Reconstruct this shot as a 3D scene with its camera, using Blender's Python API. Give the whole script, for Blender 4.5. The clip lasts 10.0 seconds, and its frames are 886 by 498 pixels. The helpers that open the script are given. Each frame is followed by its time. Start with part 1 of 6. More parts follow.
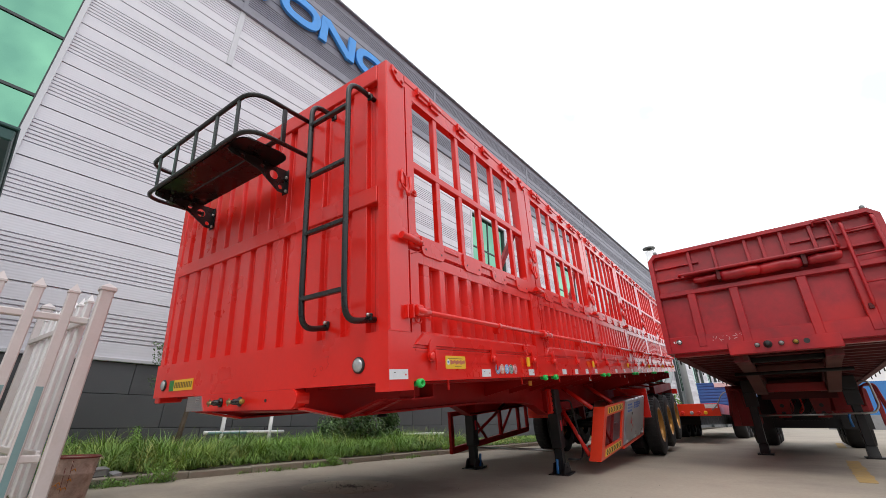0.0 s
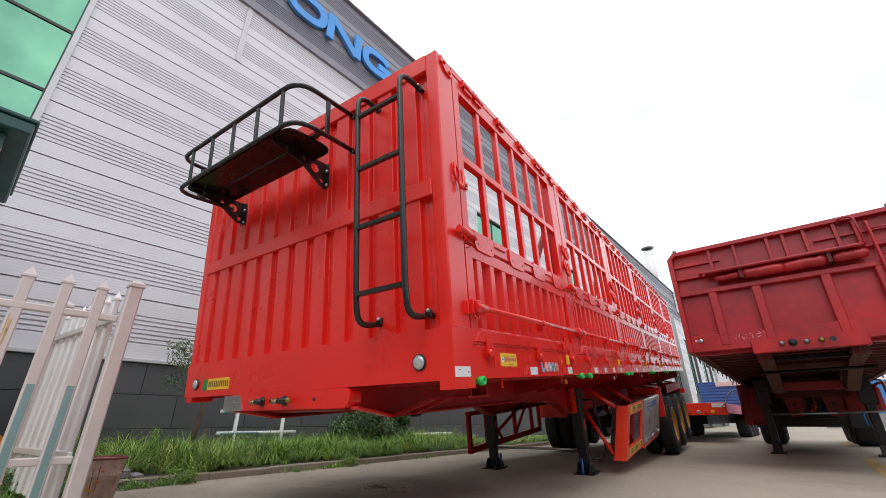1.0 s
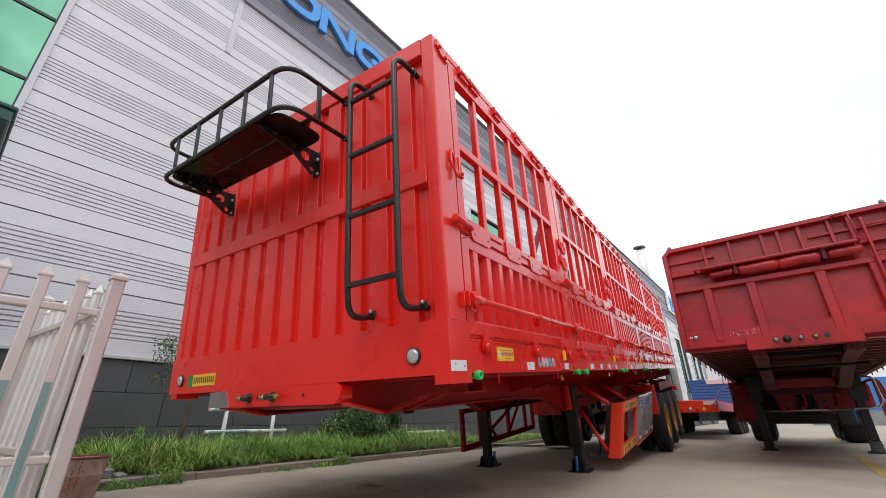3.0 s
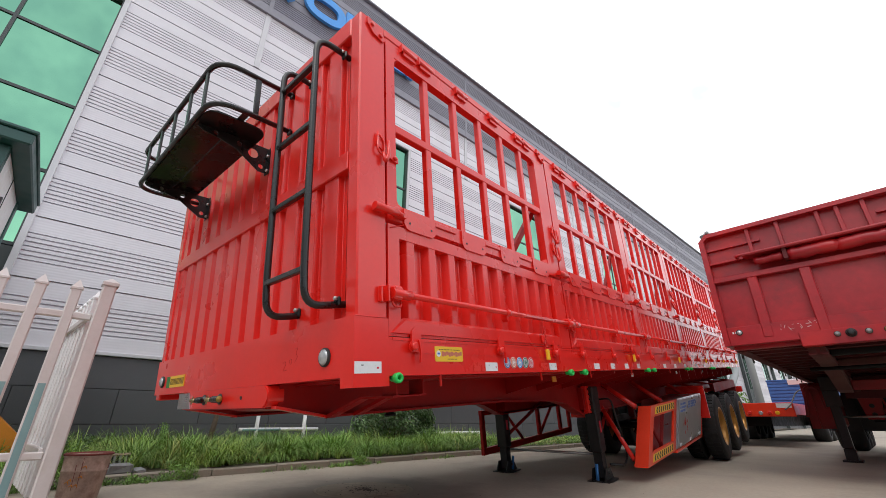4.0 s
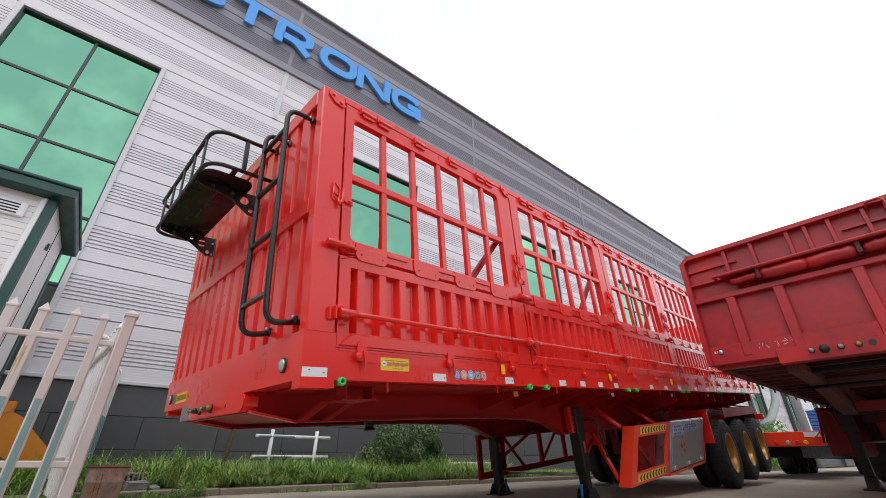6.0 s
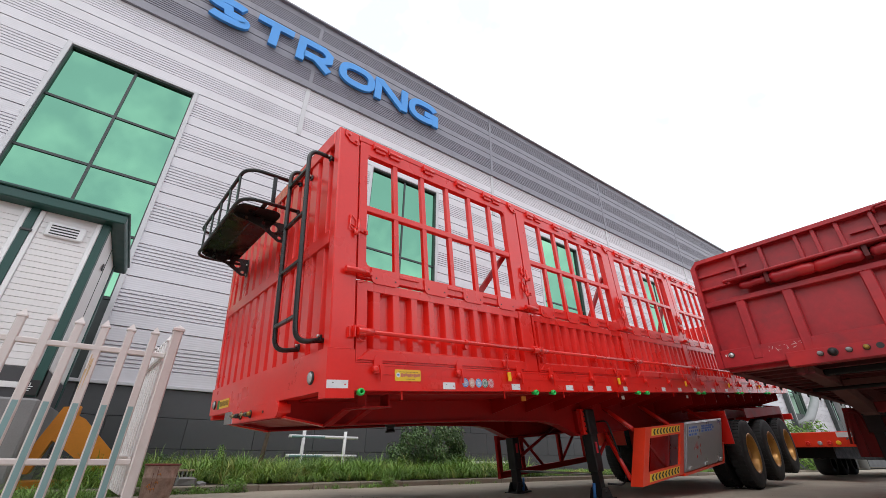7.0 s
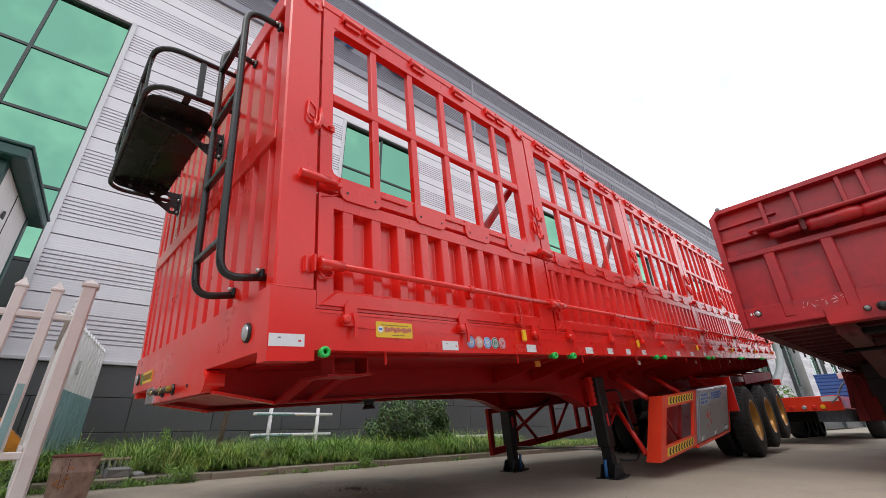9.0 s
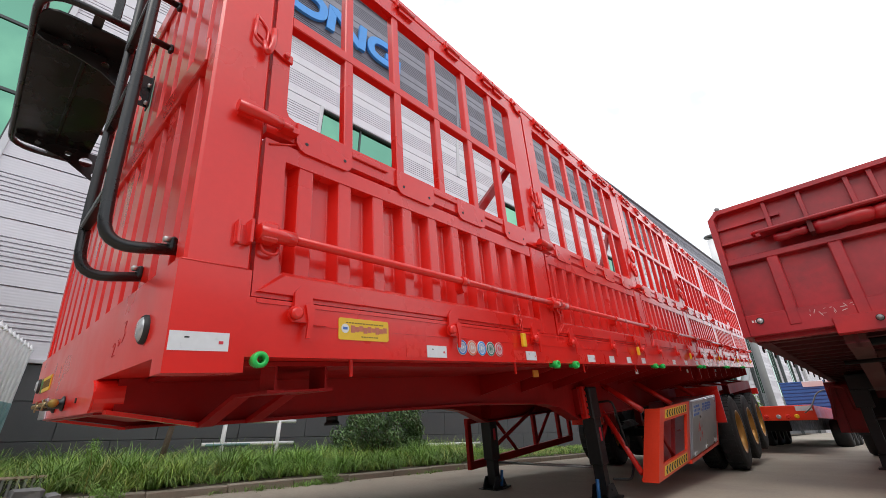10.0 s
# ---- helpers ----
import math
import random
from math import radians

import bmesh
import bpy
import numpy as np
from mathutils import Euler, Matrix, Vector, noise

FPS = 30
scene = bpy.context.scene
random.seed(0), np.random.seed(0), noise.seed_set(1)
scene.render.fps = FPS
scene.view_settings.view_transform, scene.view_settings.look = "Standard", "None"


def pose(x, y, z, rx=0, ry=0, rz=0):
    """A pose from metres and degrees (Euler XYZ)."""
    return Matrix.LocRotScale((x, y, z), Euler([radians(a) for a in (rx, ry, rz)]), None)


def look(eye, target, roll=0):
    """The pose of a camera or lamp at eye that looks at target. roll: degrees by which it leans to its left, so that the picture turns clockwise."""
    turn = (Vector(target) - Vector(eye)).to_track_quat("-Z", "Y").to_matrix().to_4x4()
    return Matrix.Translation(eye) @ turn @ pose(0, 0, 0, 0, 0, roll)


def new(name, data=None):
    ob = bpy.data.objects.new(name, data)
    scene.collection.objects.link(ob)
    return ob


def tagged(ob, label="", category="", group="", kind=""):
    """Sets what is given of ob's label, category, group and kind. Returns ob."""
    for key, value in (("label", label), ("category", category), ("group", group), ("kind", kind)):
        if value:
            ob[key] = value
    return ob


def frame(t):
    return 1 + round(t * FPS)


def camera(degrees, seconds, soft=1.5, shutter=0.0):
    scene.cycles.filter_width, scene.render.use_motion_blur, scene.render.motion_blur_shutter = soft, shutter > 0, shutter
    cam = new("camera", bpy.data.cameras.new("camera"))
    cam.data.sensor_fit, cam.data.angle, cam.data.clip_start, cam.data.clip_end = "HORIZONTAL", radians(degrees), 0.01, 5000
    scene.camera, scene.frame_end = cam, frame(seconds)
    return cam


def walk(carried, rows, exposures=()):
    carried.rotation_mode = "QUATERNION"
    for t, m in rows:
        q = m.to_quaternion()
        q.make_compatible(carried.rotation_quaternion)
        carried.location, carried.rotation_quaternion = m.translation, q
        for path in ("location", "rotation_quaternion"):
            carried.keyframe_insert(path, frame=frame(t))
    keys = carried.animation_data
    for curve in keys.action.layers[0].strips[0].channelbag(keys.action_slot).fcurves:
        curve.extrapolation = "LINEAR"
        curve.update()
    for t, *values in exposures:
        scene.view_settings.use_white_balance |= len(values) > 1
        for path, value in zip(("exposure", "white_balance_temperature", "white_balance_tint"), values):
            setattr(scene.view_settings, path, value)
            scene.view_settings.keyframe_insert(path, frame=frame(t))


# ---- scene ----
cam = camera(95.17, 10.0, soft=0.8)
PATH = [
    (0, (2.762, -1.234, 0.590), (1.561, 0.159, 1.376), -0.07),
    (0.5, (2.673, -1.263, 0.577), (1.474, 0.132, 1.361), -0.07),
    (1, (2.465, -1.400, 0.585), (1.279, 0.005, 1.371), -0.24),
    (1.5, (2.235, -1.549, 0.594), (1.081, -0.116, 1.379), -0.38),
    (2, (2.097, -1.597, 0.623), (0.982, -0.133, 1.407), -0.51),
    (2.5, (2.189, -1.540, 0.611), (1.075, -0.075, 1.393), -0.30),
    (3, (2.395, -1.335, 0.575), (1.233, 0.094, 1.355), -0.40),
    (3.2, (2.483, -1.234, 0.561), (1.307, 0.180, 1.348), -0.52),
    (4.3, (2.765, -0.572, 0.621), (1.348, 0.608, 1.395), 0.03),
    (4.5, (2.770, -0.470, 0.614), (1.339, 0.691, 1.392), -0.44),
    (5, (2.798, -0.331, 0.560), (1.364, 0.826, 1.338), -0.29),
    (5.5, (3.003, -0.430, 0.478), (1.620, 0.753, 1.308), -0.59),
    (6, (3.313, -0.616, 0.418), (1.922, 0.490, 1.337), 0.41),
    (6.2, (3.417, -0.673, 0.399), (1.997, 0.372, 1.344), 0.70),
    (7.3, (3.682, -0.725, 0.430), (2.202, 0.288, 1.316), 0.33),
    (7.5, (3.632, -0.724, 0.406), (2.132, 0.286, 1.260), 0.08),
    (8, (3.449, -0.616, 0.415), (1.925, 0.386, 1.237), -0.15),
    (8.5, (3.158, -0.476, 0.457), (1.672, 0.585, 1.273), -0.81),
    (9, (2.839, -0.296, 0.486), (1.407, 0.840, 1.297), -0.92),
    (9.5, (2.570, -0.129, 0.483), (1.189, 1.068, 1.294), -0.69),
    (10, (2.431, -0.032, 0.592), (1.075, 1.190, 1.411), -0.57),
]
walk(cam, [(t, look(eye, target, roll)) for t, eye, target, roll in PATH])

# ---- world and light ----
world = bpy.data.worlds.new("overcast_sky")
scene.world = world
world.use_nodes = True
wn = world.node_tree
wn.nodes.clear()
w_out = wn.nodes.new("ShaderNodeOutputWorld")
w_bg = wn.nodes.new("ShaderNodeBackground")
w_sky = wn.nodes.new("ShaderNodeTexSky")
w_sky.sky_type = "NISHITA"
w_sky.sun_disc = False
w_sky.sun_elevation = radians(58)
w_sky.sun_rotation = radians(120)
w_coord = wn.nodes.new("ShaderNodeTexCoord")
w_noise = wn.nodes.new("ShaderNodeTexNoise")
w_noise.inputs["Scale"].default_value = 3.2
w_noise.inputs["Detail"].default_value = 5.0
w_noise.inputs["Roughness"].default_value = 0.55
w_ramp = wn.nodes.new("ShaderNodeValToRGB")
w_ramp.color_ramp.elements[0].position = 0.42
w_ramp.color_ramp.elements[0].color = (6.9, 7.4, 8.3, 1)
w_ramp.color_ramp.elements[1].position = 0.60
w_ramp.color_ramp.elements[1].color = (13.6, 13.6, 13.6, 1)
w_mix = wn.nodes.new("ShaderNodeMix")
w_mix.data_type = "RGBA"
w_mix.inputs["Factor"].default_value = 0.92
wn.links.new(w_coord.outputs["Generated"], w_noise.inputs["Vector"])
wn.links.new(w_noise.outputs["Fac"], w_ramp.inputs["Fac"])
wn.links.new(w_sky.outputs["Color"], w_mix.inputs["A"])
wn.links.new(w_ramp.outputs["Color"], w_mix.inputs["B"])
wn.links.new(w_mix.outputs["Result"], w_bg.inputs["Color"])
w_bg.inputs["Strength"].default_value = 0.15
wn.links.new(w_bg.outputs["Background"], w_out.inputs["Surface"])

sun = new("sun", bpy.data.lights.new("sun", "SUN"))
sun.data.energy = 0.9
sun.data.angle = radians(25)
sun.data.color = (1.0, 0.96, 0.9)
sun.matrix_world = look((9, -15, 26), (0, 4, 0))

# ---- materials ----


def shade(name, base, rough=0.5, metal=0.0, coat=0.0, var=0.12, scale=6.0, fine=60.0, bump=0.0, bump_scale=200.0,
          dirt=None, dirt_amount=0.0, dirt_scale=3.0, per_object=0.0, per_island=0.0, rough_var=0.1, emit=None):
    """A surface with broad and fine variation of colour and gloss, stains and fine relief."""
    m = bpy.data.materials.new(name)
    m.use_nodes = True
    nt = m.node_tree
    p = nt.nodes["Principled BSDF"]
    p.inputs["Roughness"].default_value = rough
    p.inputs["Metallic"].default_value = metal
    if coat:
        p.inputs["Coat Weight"].default_value = coat
        p.inputs["Coat Roughness"].default_value = 0.15
    co = nt.nodes.new("ShaderNodeTexCoord")
    n1 = nt.nodes.new("ShaderNodeTexNoise")
    n1.inputs["Scale"].default_value = scale
    n1.inputs["Detail"].default_value = 6.0
    n2 = nt.nodes.new("ShaderNodeTexNoise")
    n2.inputs["Scale"].default_value = fine
    n2.inputs["Detail"].default_value = 4.0
    for n in (n1, n2):
        nt.links.new(co.outputs["Object"], n.inputs["Vector"])
    add = nt.nodes.new("ShaderNodeMath")
    add.operation = "MULTIPLY_ADD"
    nt.links.new(n2.outputs["Fac"], add.inputs[0])
    add.inputs[1].default_value = 0.45
    nt.links.new(n1.outputs["Fac"], add.inputs[2])
    mr = nt.nodes.new("ShaderNodeMapRange")
    mr.inputs["From Min"].default_value = 0.42
    mr.inputs["From Max"].default_value = 1.02
    mr.inputs["To Min"].default_value = 1.0 - var
    mr.inputs["To Max"].default_value = 1.0 + var
    nt.links.new(add.outputs[0], mr.inputs["Value"])
    value = mr.outputs["Result"]
    for amount, source in ((per_object, "ShaderNodeObjectInfo"), (per_island, "ShaderNodeNewGeometry")):
        if amount:
            info = nt.nodes.new(source)
            out = info.outputs["Random"] if source == "ShaderNodeObjectInfo" else info.outputs["Random Per Island"]
            r = nt.nodes.new("ShaderNodeMapRange")
            r.inputs["To Min"].default_value = 1 - amount
            r.inputs["To Max"].default_value = 1 + amount
            nt.links.new(out, r.inputs["Value"])
            mul = nt.nodes.new("ShaderNodeMath")
            mul.operation = "MULTIPLY"
            nt.links.new(value, mul.inputs[0])
            nt.links.new(r.outputs["Result"], mul.inputs[1])
            value = mul.outputs[0]
    scale_n = nt.nodes.new("ShaderNodeVectorMath")
    scale_n.operation = "SCALE"
    scale_n.inputs[0].default_value = base
    nt.links.new(value, scale_n.inputs["Scale"])
    colour = scale_n.outputs["Vector"]
    if dirt_amount:
        n3 = nt.nodes.new("ShaderNodeTexNoise")
        n3.inputs["Scale"].default_value = dirt_scale
        n3.inputs["Detail"].default_value = 9.0
        n3.inputs["Roughness"].default_value = 0.68
        nt.links.new(co.outputs["Object"], n3.inputs["Vector"])
        r3 = nt.nodes.new("ShaderNodeMapRange")
        r3.inputs["From Min"].default_value = 0.5
        r3.inputs["From Max"].default_value = 0.72
        r3.inputs["To Max"].default_value = dirt_amount
        nt.links.new(n3.outputs["Fac"], r3.inputs["Value"])
        mx = nt.nodes.new("ShaderNodeMix")
        mx.data_type = "RGBA"
        nt.links.new(r3.outputs["Result"], mx.inputs["Factor"])
        nt.links.new(colour, mx.inputs["A"])
        mx.inputs["B"].default_value = (*dirt, 1)
        colour = mx.outputs["Result"]
    nt.links.new(colour, p.inputs["Base Color"])
    if rough_var:
        rr = nt.nodes.new("ShaderNodeMapRange")
        rr.inputs["From Min"].default_value = 0.3
        rr.inputs["From Max"].default_value = 0.7
        rr.inputs["To Min"].default_value = max(0.03, rough - rough_var)
        rr.inputs["To Max"].default_value = min(1.0, rough + rough_var)
        nt.links.new(n1.outputs["Fac"], rr.inputs["Value"])
        nt.links.new(rr.outputs["Result"], p.inputs["Roughness"])
    if bump:
        nb = nt.nodes.new("ShaderNodeTexNoise")
        nb.inputs["Scale"].default_value = bump_scale
        nb.inputs["Detail"].default_value = 5.0
        nt.links.new(co.outputs["Object"], nb.inputs["Vector"])
        bp = nt.nodes.new("ShaderNodeBump")
        bp.inputs["Strength"].default_value = bump
        bp.inputs["Distance"].default_value = 0.01
        nt.links.new(nb.outputs["Fac"], bp.inputs["Height"])
        nt.links.new(bp.outputs["Normal"], p.inputs["Normal"])
    return m


def overlay(m, colour, fac_from):
    """Lays a second colour over a material's own, by a factor that fac_from() builds in its nodes."""
    nt = m.node_tree
    p = nt.nodes["Principled BSDF"]
    under = p.inputs["Base Color"].links[0].from_socket
    mx = nt.nodes.new("ShaderNodeMix")
    mx.data_type = "RGBA"
    nt.links.new(fac_from(nt), mx.inputs["Factor"])
    nt.links.new(under, mx.inputs["A"])
    mx.inputs["B"].default_value = (*colour, 1)
    nt.links.new(mx.outputs["Result"], p.inputs["Base Color"])


def soft_patches(scale, low, high, amount):
    """Broad soft-edged patches, stretched along the height of the surface."""
    def build(nt):
        co = nt.nodes.new("ShaderNodeTexCoord")
        n = nt.nodes.new("ShaderNodeTexNoise")
        n.inputs["Scale"].default_value = scale
        n.inputs["Detail"].default_value = 2.5
        nt.links.new(co.outputs["Object"], n.inputs["Vector"])
        r = nt.nodes.new("ShaderNodeMapRange")
        r.interpolation_type = "SMOOTHSTEP"
        r.inputs["From Min"].default_value = low
        r.inputs["From Max"].default_value = high
        r.inputs["To Max"].default_value = amount
        nt.links.new(n.outputs["Fac"], r.inputs["Value"])
        return r.outputs["Result"]
    return build


def round_stain(x, y, radius, amount):
    """A ragged stain round a spot of the ground."""
    def build(nt):
        co = nt.nodes.new("ShaderNodeTexCoord")
        n = nt.nodes.new("ShaderNodeTexNoise")
        n.inputs["Scale"].default_value = 2.6
        n.inputs["Detail"].default_value = 7.0
        nt.links.new(co.outputs["Object"], n.inputs["Vector"])
        d = nt.nodes.new("ShaderNodeVectorMath")
        d.operation = "DISTANCE"
        nt.links.new(co.outputs["Object"], d.inputs[0])
        d.inputs[1].default_value = (x, y, 0)
        k = nt.nodes.new("ShaderNodeMath")
        k.operation = "MULTIPLY_ADD"
        nt.links.new(n.outputs["Fac"], k.inputs[0])
        k.inputs[1].default_value = 1.1
        nt.links.new(d.outputs["Value"], k.inputs[2])
        r = nt.nodes.new("ShaderNodeMapRange")
        r.interpolation_type = "SMOOTHSTEP"
        r.inputs["From Min"].default_value = radius + 0.85
        r.inputs["From Max"].default_value = radius + 0.3
        r.inputs["To Max"].default_value = amount
        nt.links.new(k.outputs[0], r.inputs["Value"])
        return r.outputs["Result"]
    return build


RED = shade("glossy_red_paint", (0.76, 0.0165, 0.0095), 0.32, coat=0.45, var=0.07, scale=2.2, fine=40, bump=0.02, bump_scale=38)
RED.node_tree.nodes["Principled BSDF"].inputs["Specular IOR Level"].default_value = 0.45
# shaded copy of RED: the shade beneath and inside is in its darker base
RED_SHADED = shade("shaded_red_chassis_paint", (0.33, 0.0045, 0.0042), 0.42, var=0.16, scale=3, fine=30, bump=0.05, bump_scale=60,
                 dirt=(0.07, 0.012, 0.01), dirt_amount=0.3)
RED_SHADED.node_tree.nodes["Principled BSDF"].inputs["Specular IOR Level"].default_value = 0.25
RED_ORANGE = shade("orange_red_paint", (0.78, 0.045, 0.014), 0.38, coat=0.2, var=0.1, scale=3)
RED_OLD = shade("weathered_dark_red_paint", (0.36, 0.011, 0.018), 0.42, coat=0.12, var=0.4, scale=1.1, fine=12, bump=0.04, bump_scale=40,
                dirt=(0.13, 0.014, 0.018), dirt_amount=0.75, dirt_scale=2.2)
overlay(RED_OLD, (0.53, 0.014, 0.012), soft_patches(1.5, 0.5, 0.66, 0.6))
# RED_OLD darkened: underside shade put into the base colour, with grime over it
RED_OLD_SHADED = shade("shaded_grimy_red_paint", (0.10, 0.008, 0.009), 0.7, var=0.4, scale=3, dirt=(0.03, 0.02, 0.018), dirt_amount=0.7)
DUSTY = shade("dust_covered_red_steel", (0.10, 0.03, 0.025), 0.85, var=0.3, scale=3, dirt=(0.10, 0.066, 0.054), dirt_amount=0.7, dirt_scale=3)
RED_WORN = shade("worn_deep_red_paint", (0.26, 0.011, 0.013), 0.55, var=0.3, scale=2.5, dirt=(0.05, 0.016, 0.015), dirt_amount=0.6)
BLACK = shade("black_satin_paint", (0.013, 0.014, 0.014), 0.30, var=0.2, scale=8, bump=0.03, bump_scale=120)
BLACK_MATT = shade("matt_black_sheet", (0.008, 0.008, 0.008), 0.5, var=0.2, scale=8)
BLACK_MATT.node_tree.nodes["Principled BSDF"].inputs["Specular IOR Level"].default_value = 0.2
BLACK_GLOSS = shade("glossy_black_sheet", (0.006, 0.006, 0.006), 0.28, var=0.4, scale=7, bump=0.12, bump_scale=14)
BLACK_GLOSS.node_tree.nodes["Principled BSDF"].inputs["Specular IOR Level"].default_value = 0.28
BLACK_LEG = shade("black_leg_paint", (0.012, 0.012, 0.013), 0.45, var=0.25, scale=6, dirt=(0.05, 0.045, 0.04), dirt_amount=0.1, dirt_scale=7)
RUBBER = shade("tyre_rubber", (0.016, 0.016, 0.017), 0.72, var=0.25, scale=7, bump=0.1, bump_scale=90, dirt=(0.06, 0.056, 0.05), dirt_amount=0.3)
RIM = shade("golden_rim_paint", (0.50, 0.25, 0.055), 0.35, metal=0.3, var=0.12, scale=10, dirt=(0.2, 0.12, 0.05), dirt_amount=0.3)
STEEL = shade("brushed_stainless_sheet", (0.50, 0.50, 0.52), 0.34, metal=1.0, var=0.08, scale=5, bump=0.02, bump_scale=12)
DUCT = shade("weathered_galvanised_duct", (0.29, 0.30, 0.30), 0.6, metal=0.3, var=0.12, scale=1.5)
ZINC = shade("zinc_plated_steel", (0.55, 0.55, 0.54), 0.4, metal=0.9, var=0.12, scale=12)
CLADDING = shade("pale_grey_metal_cladding", (0.67, 0.65, 0.69), 0.5, var=0.035, scale=0.7, fine=9, dirt=(0.46, 0.45, 0.46), dirt_amount=0.22, dirt_scale=0.8)
BAND = shade("grey_metal_parapet_cladding", (0.24, 0.235, 0.275), 0.5, var=0.08, scale=0.8, dirt=(0.12, 0.12, 0.13), dirt_amount=0.3)


def ribbed(m, period, depth):
    """Fine level ribs pressed into a sheet."""
    nt = m.node_tree
    p = nt.nodes["Principled BSDF"]
    co = nt.nodes.new("ShaderNodeTexCoord")
    wave = nt.nodes.new("ShaderNodeTexWave")
    wave.bands_direction = "Z"
    wave.inputs["Scale"].default_value = 0.314 / period
    wave.inputs["Distortion"].default_value = 0.25
    nt.links.new(co.outputs["Object"], wave.inputs["Vector"])
    bp = nt.nodes.new("ShaderNodeBump")
    bp.inputs["Strength"].default_value = 0.25
    bp.inputs["Distance"].default_value = depth
    nt.links.new(wave.outputs["Fac"], bp.inputs["Height"])
    nt.links.new(bp.outputs["Normal"], p.inputs["Normal"])


ribbed(CLADDING, 0.043, 0.004)
BASE_PANEL = shade("dark_grey_plinth_panel", (0.085, 0.086, 0.092), 0.55, var=0.1, scale=1.2, per_object=0.06, dirt=(0.13, 0.125, 0.12), dirt_amount=0.25)
TRIM = shade("light_aluminium_trim", (0.55, 0.54, 0.56), 0.45, metal=0.2, var=0.06, scale=2)
FRAME = shade("dark_window_frame", (0.045, 0.055, 0.055), 0.5, var=0.1, scale=3)
GLASS = shade("green_reflective_glazing", (0.19, 0.425, 0.285), 0.03, var=0.05, scale=0.8, rough_var=0.0)
GLASS.node_tree.nodes["Principled BSDF"].inputs["Specular IOR Level"].default_value = 1.0
GLASS.node_tree.nodes["Principled BSDF"].inputs["Metallic"].default_value = 1.0
BLUE_SIGN = shade("blue_sign_letter", (0.06, 0.29, 0.72), 0.4, var=0.08, scale=2)
CONCRETE = shade("worn_concrete", (0.365, 0.315, 0.25), 0.85, var=0.2, scale=0.7, fine=26, bump=0.2, bump_scale=70,
                 dirt=(0.215, 0.19, 0.165), dirt_amount=0.75, dirt_scale=0.5)
overlay(CONCRETE, (0.15, 0.13, 0.11), round_stain(-0.9, 1.7, 0.85, 0.6))
KERB = shade("kerb_stone", (0.30, 0.26, 0.21), 0.85, var=0.16, scale=3, bump=0.3, bump_scale=60, per_object=0.1, dirt=(0.12, 0.11, 0.09), dirt_amount=0.5)
SOIL = shade("soil", (0.10, 0.08, 0.055), 0.95, var=0.3, scale=4, bump=0.5, bump_scale=30)
GRASS = shade("grass_blades", (0.175, 0.31, 0.06), 0.5, var=0.4, scale=1.4, per_island=0.4)
GRASS_YOUNG = shade("yellow_green_grass_blades", (0.29, 0.42, 0.075), 0.5, var=0.3, scale=1.4, per_island=0.4)
GRASS_PALE = shade("yellowing_grass_blades", (0.42, 0.43, 0.13), 0.5, var=0.25, scale=2, per_island=0.3)
LEAF = shade("shrub_leaves", (0.085, 0.15, 0.05), 0.4, var=0.25, scale=3, per_island=0.4)
BARK = shade("bark", (0.13, 0.095, 0.07), 0.9, var=0.25, scale=12, bump=0.5, bump_scale=60)
FENCE_WHITE = shade("white_plastic_fence", (0.66, 0.605, 0.59), 0.4, var=0.06, scale=3, dirt=(0.50, 0.43, 0.36), dirt_amount=0.3, dirt_scale=5)
FENCE_FRESH = shade("clean_white_plastic_fence", (0.84, 0.83, 0.83), 0.4, var=0.05, scale=3, dirt=(0.6, 0.57, 0.52), dirt_amount=0.2, dirt_scale=5)
FENCE_TEAL = shade("pale_teal_sleeve", (0.22, 0.36, 0.37), 0.45, var=0.08, scale=4, dirt=(0.5, 0.5, 0.48), dirt_amount=0.25)
YELLOW = shade("yellow_orange_paint", (0.66, 0.235, 0.015), 0.45, var=0.12, scale=4, dirt=(0.3, 0.12, 0.03), dirt_amount=0.3)
PLINTH_GREY = shade("cool_grey_concrete", (0.235, 0.232, 0.235), 0.85, var=0.16, scale=2.5, bump=0.25, bump_scale=50, dirt=(0.15, 0.15, 0.15), dirt_amount=0.6, dirt_scale=2)
WHITE_EDGE = shade("white_door_edge", (0.82, 0.82, 0.83), 0.4, var=0.04, scale=4)
SHED_WALL = shade("white_shed_panel", (0.77, 0.75, 0.75), 0.5, var=0.05, scale=2)
SHED_GREEN = shade("dark_green_trim", (0.012, 0.065, 0.055), 0.45, var=0.15, scale=4)
SHED_BASE = shade("dark_shed_plinth", (0.06, 0.06, 0.065), 0.6, var=0.12, scale=3)
RUST = shade("rusty_bucket", (0.47, 0.33, 0.27), 0.7, var=0.3, scale=10, dirt=(0.17, 0.06, 0.035), dirt_amount=0.6, dirt_scale=11, bump=0.2)
RUST_RED = shade("dried_red_primer", (0.16, 0.028, 0.02), 0.7, var=0.3, scale=20)
WHITE_TAPE = shade("white_reflective_tape", (0.74, 0.76, 0.78), 0.35, var=0.05, scale=40)
RED_TAPE = shade("red_reflective_tape", (0.72, 0.03, 0.02), 0.3, var=0.06, scale=40)
STICKER_YELLOW = shade("yellow_sticker", (0.80, 0.50, 0.03), 0.4, var=0.05, scale=30)
GREEN_CAP = shade("green_plastic_cap", (0.02, 0.55, 0.10), 0.35, var=0.08, scale=20)
YELLOW_CAP = shade("yellow_plastic_tag", (0.85, 0.50, 0.02), 0.4, var=0.08, scale=20)
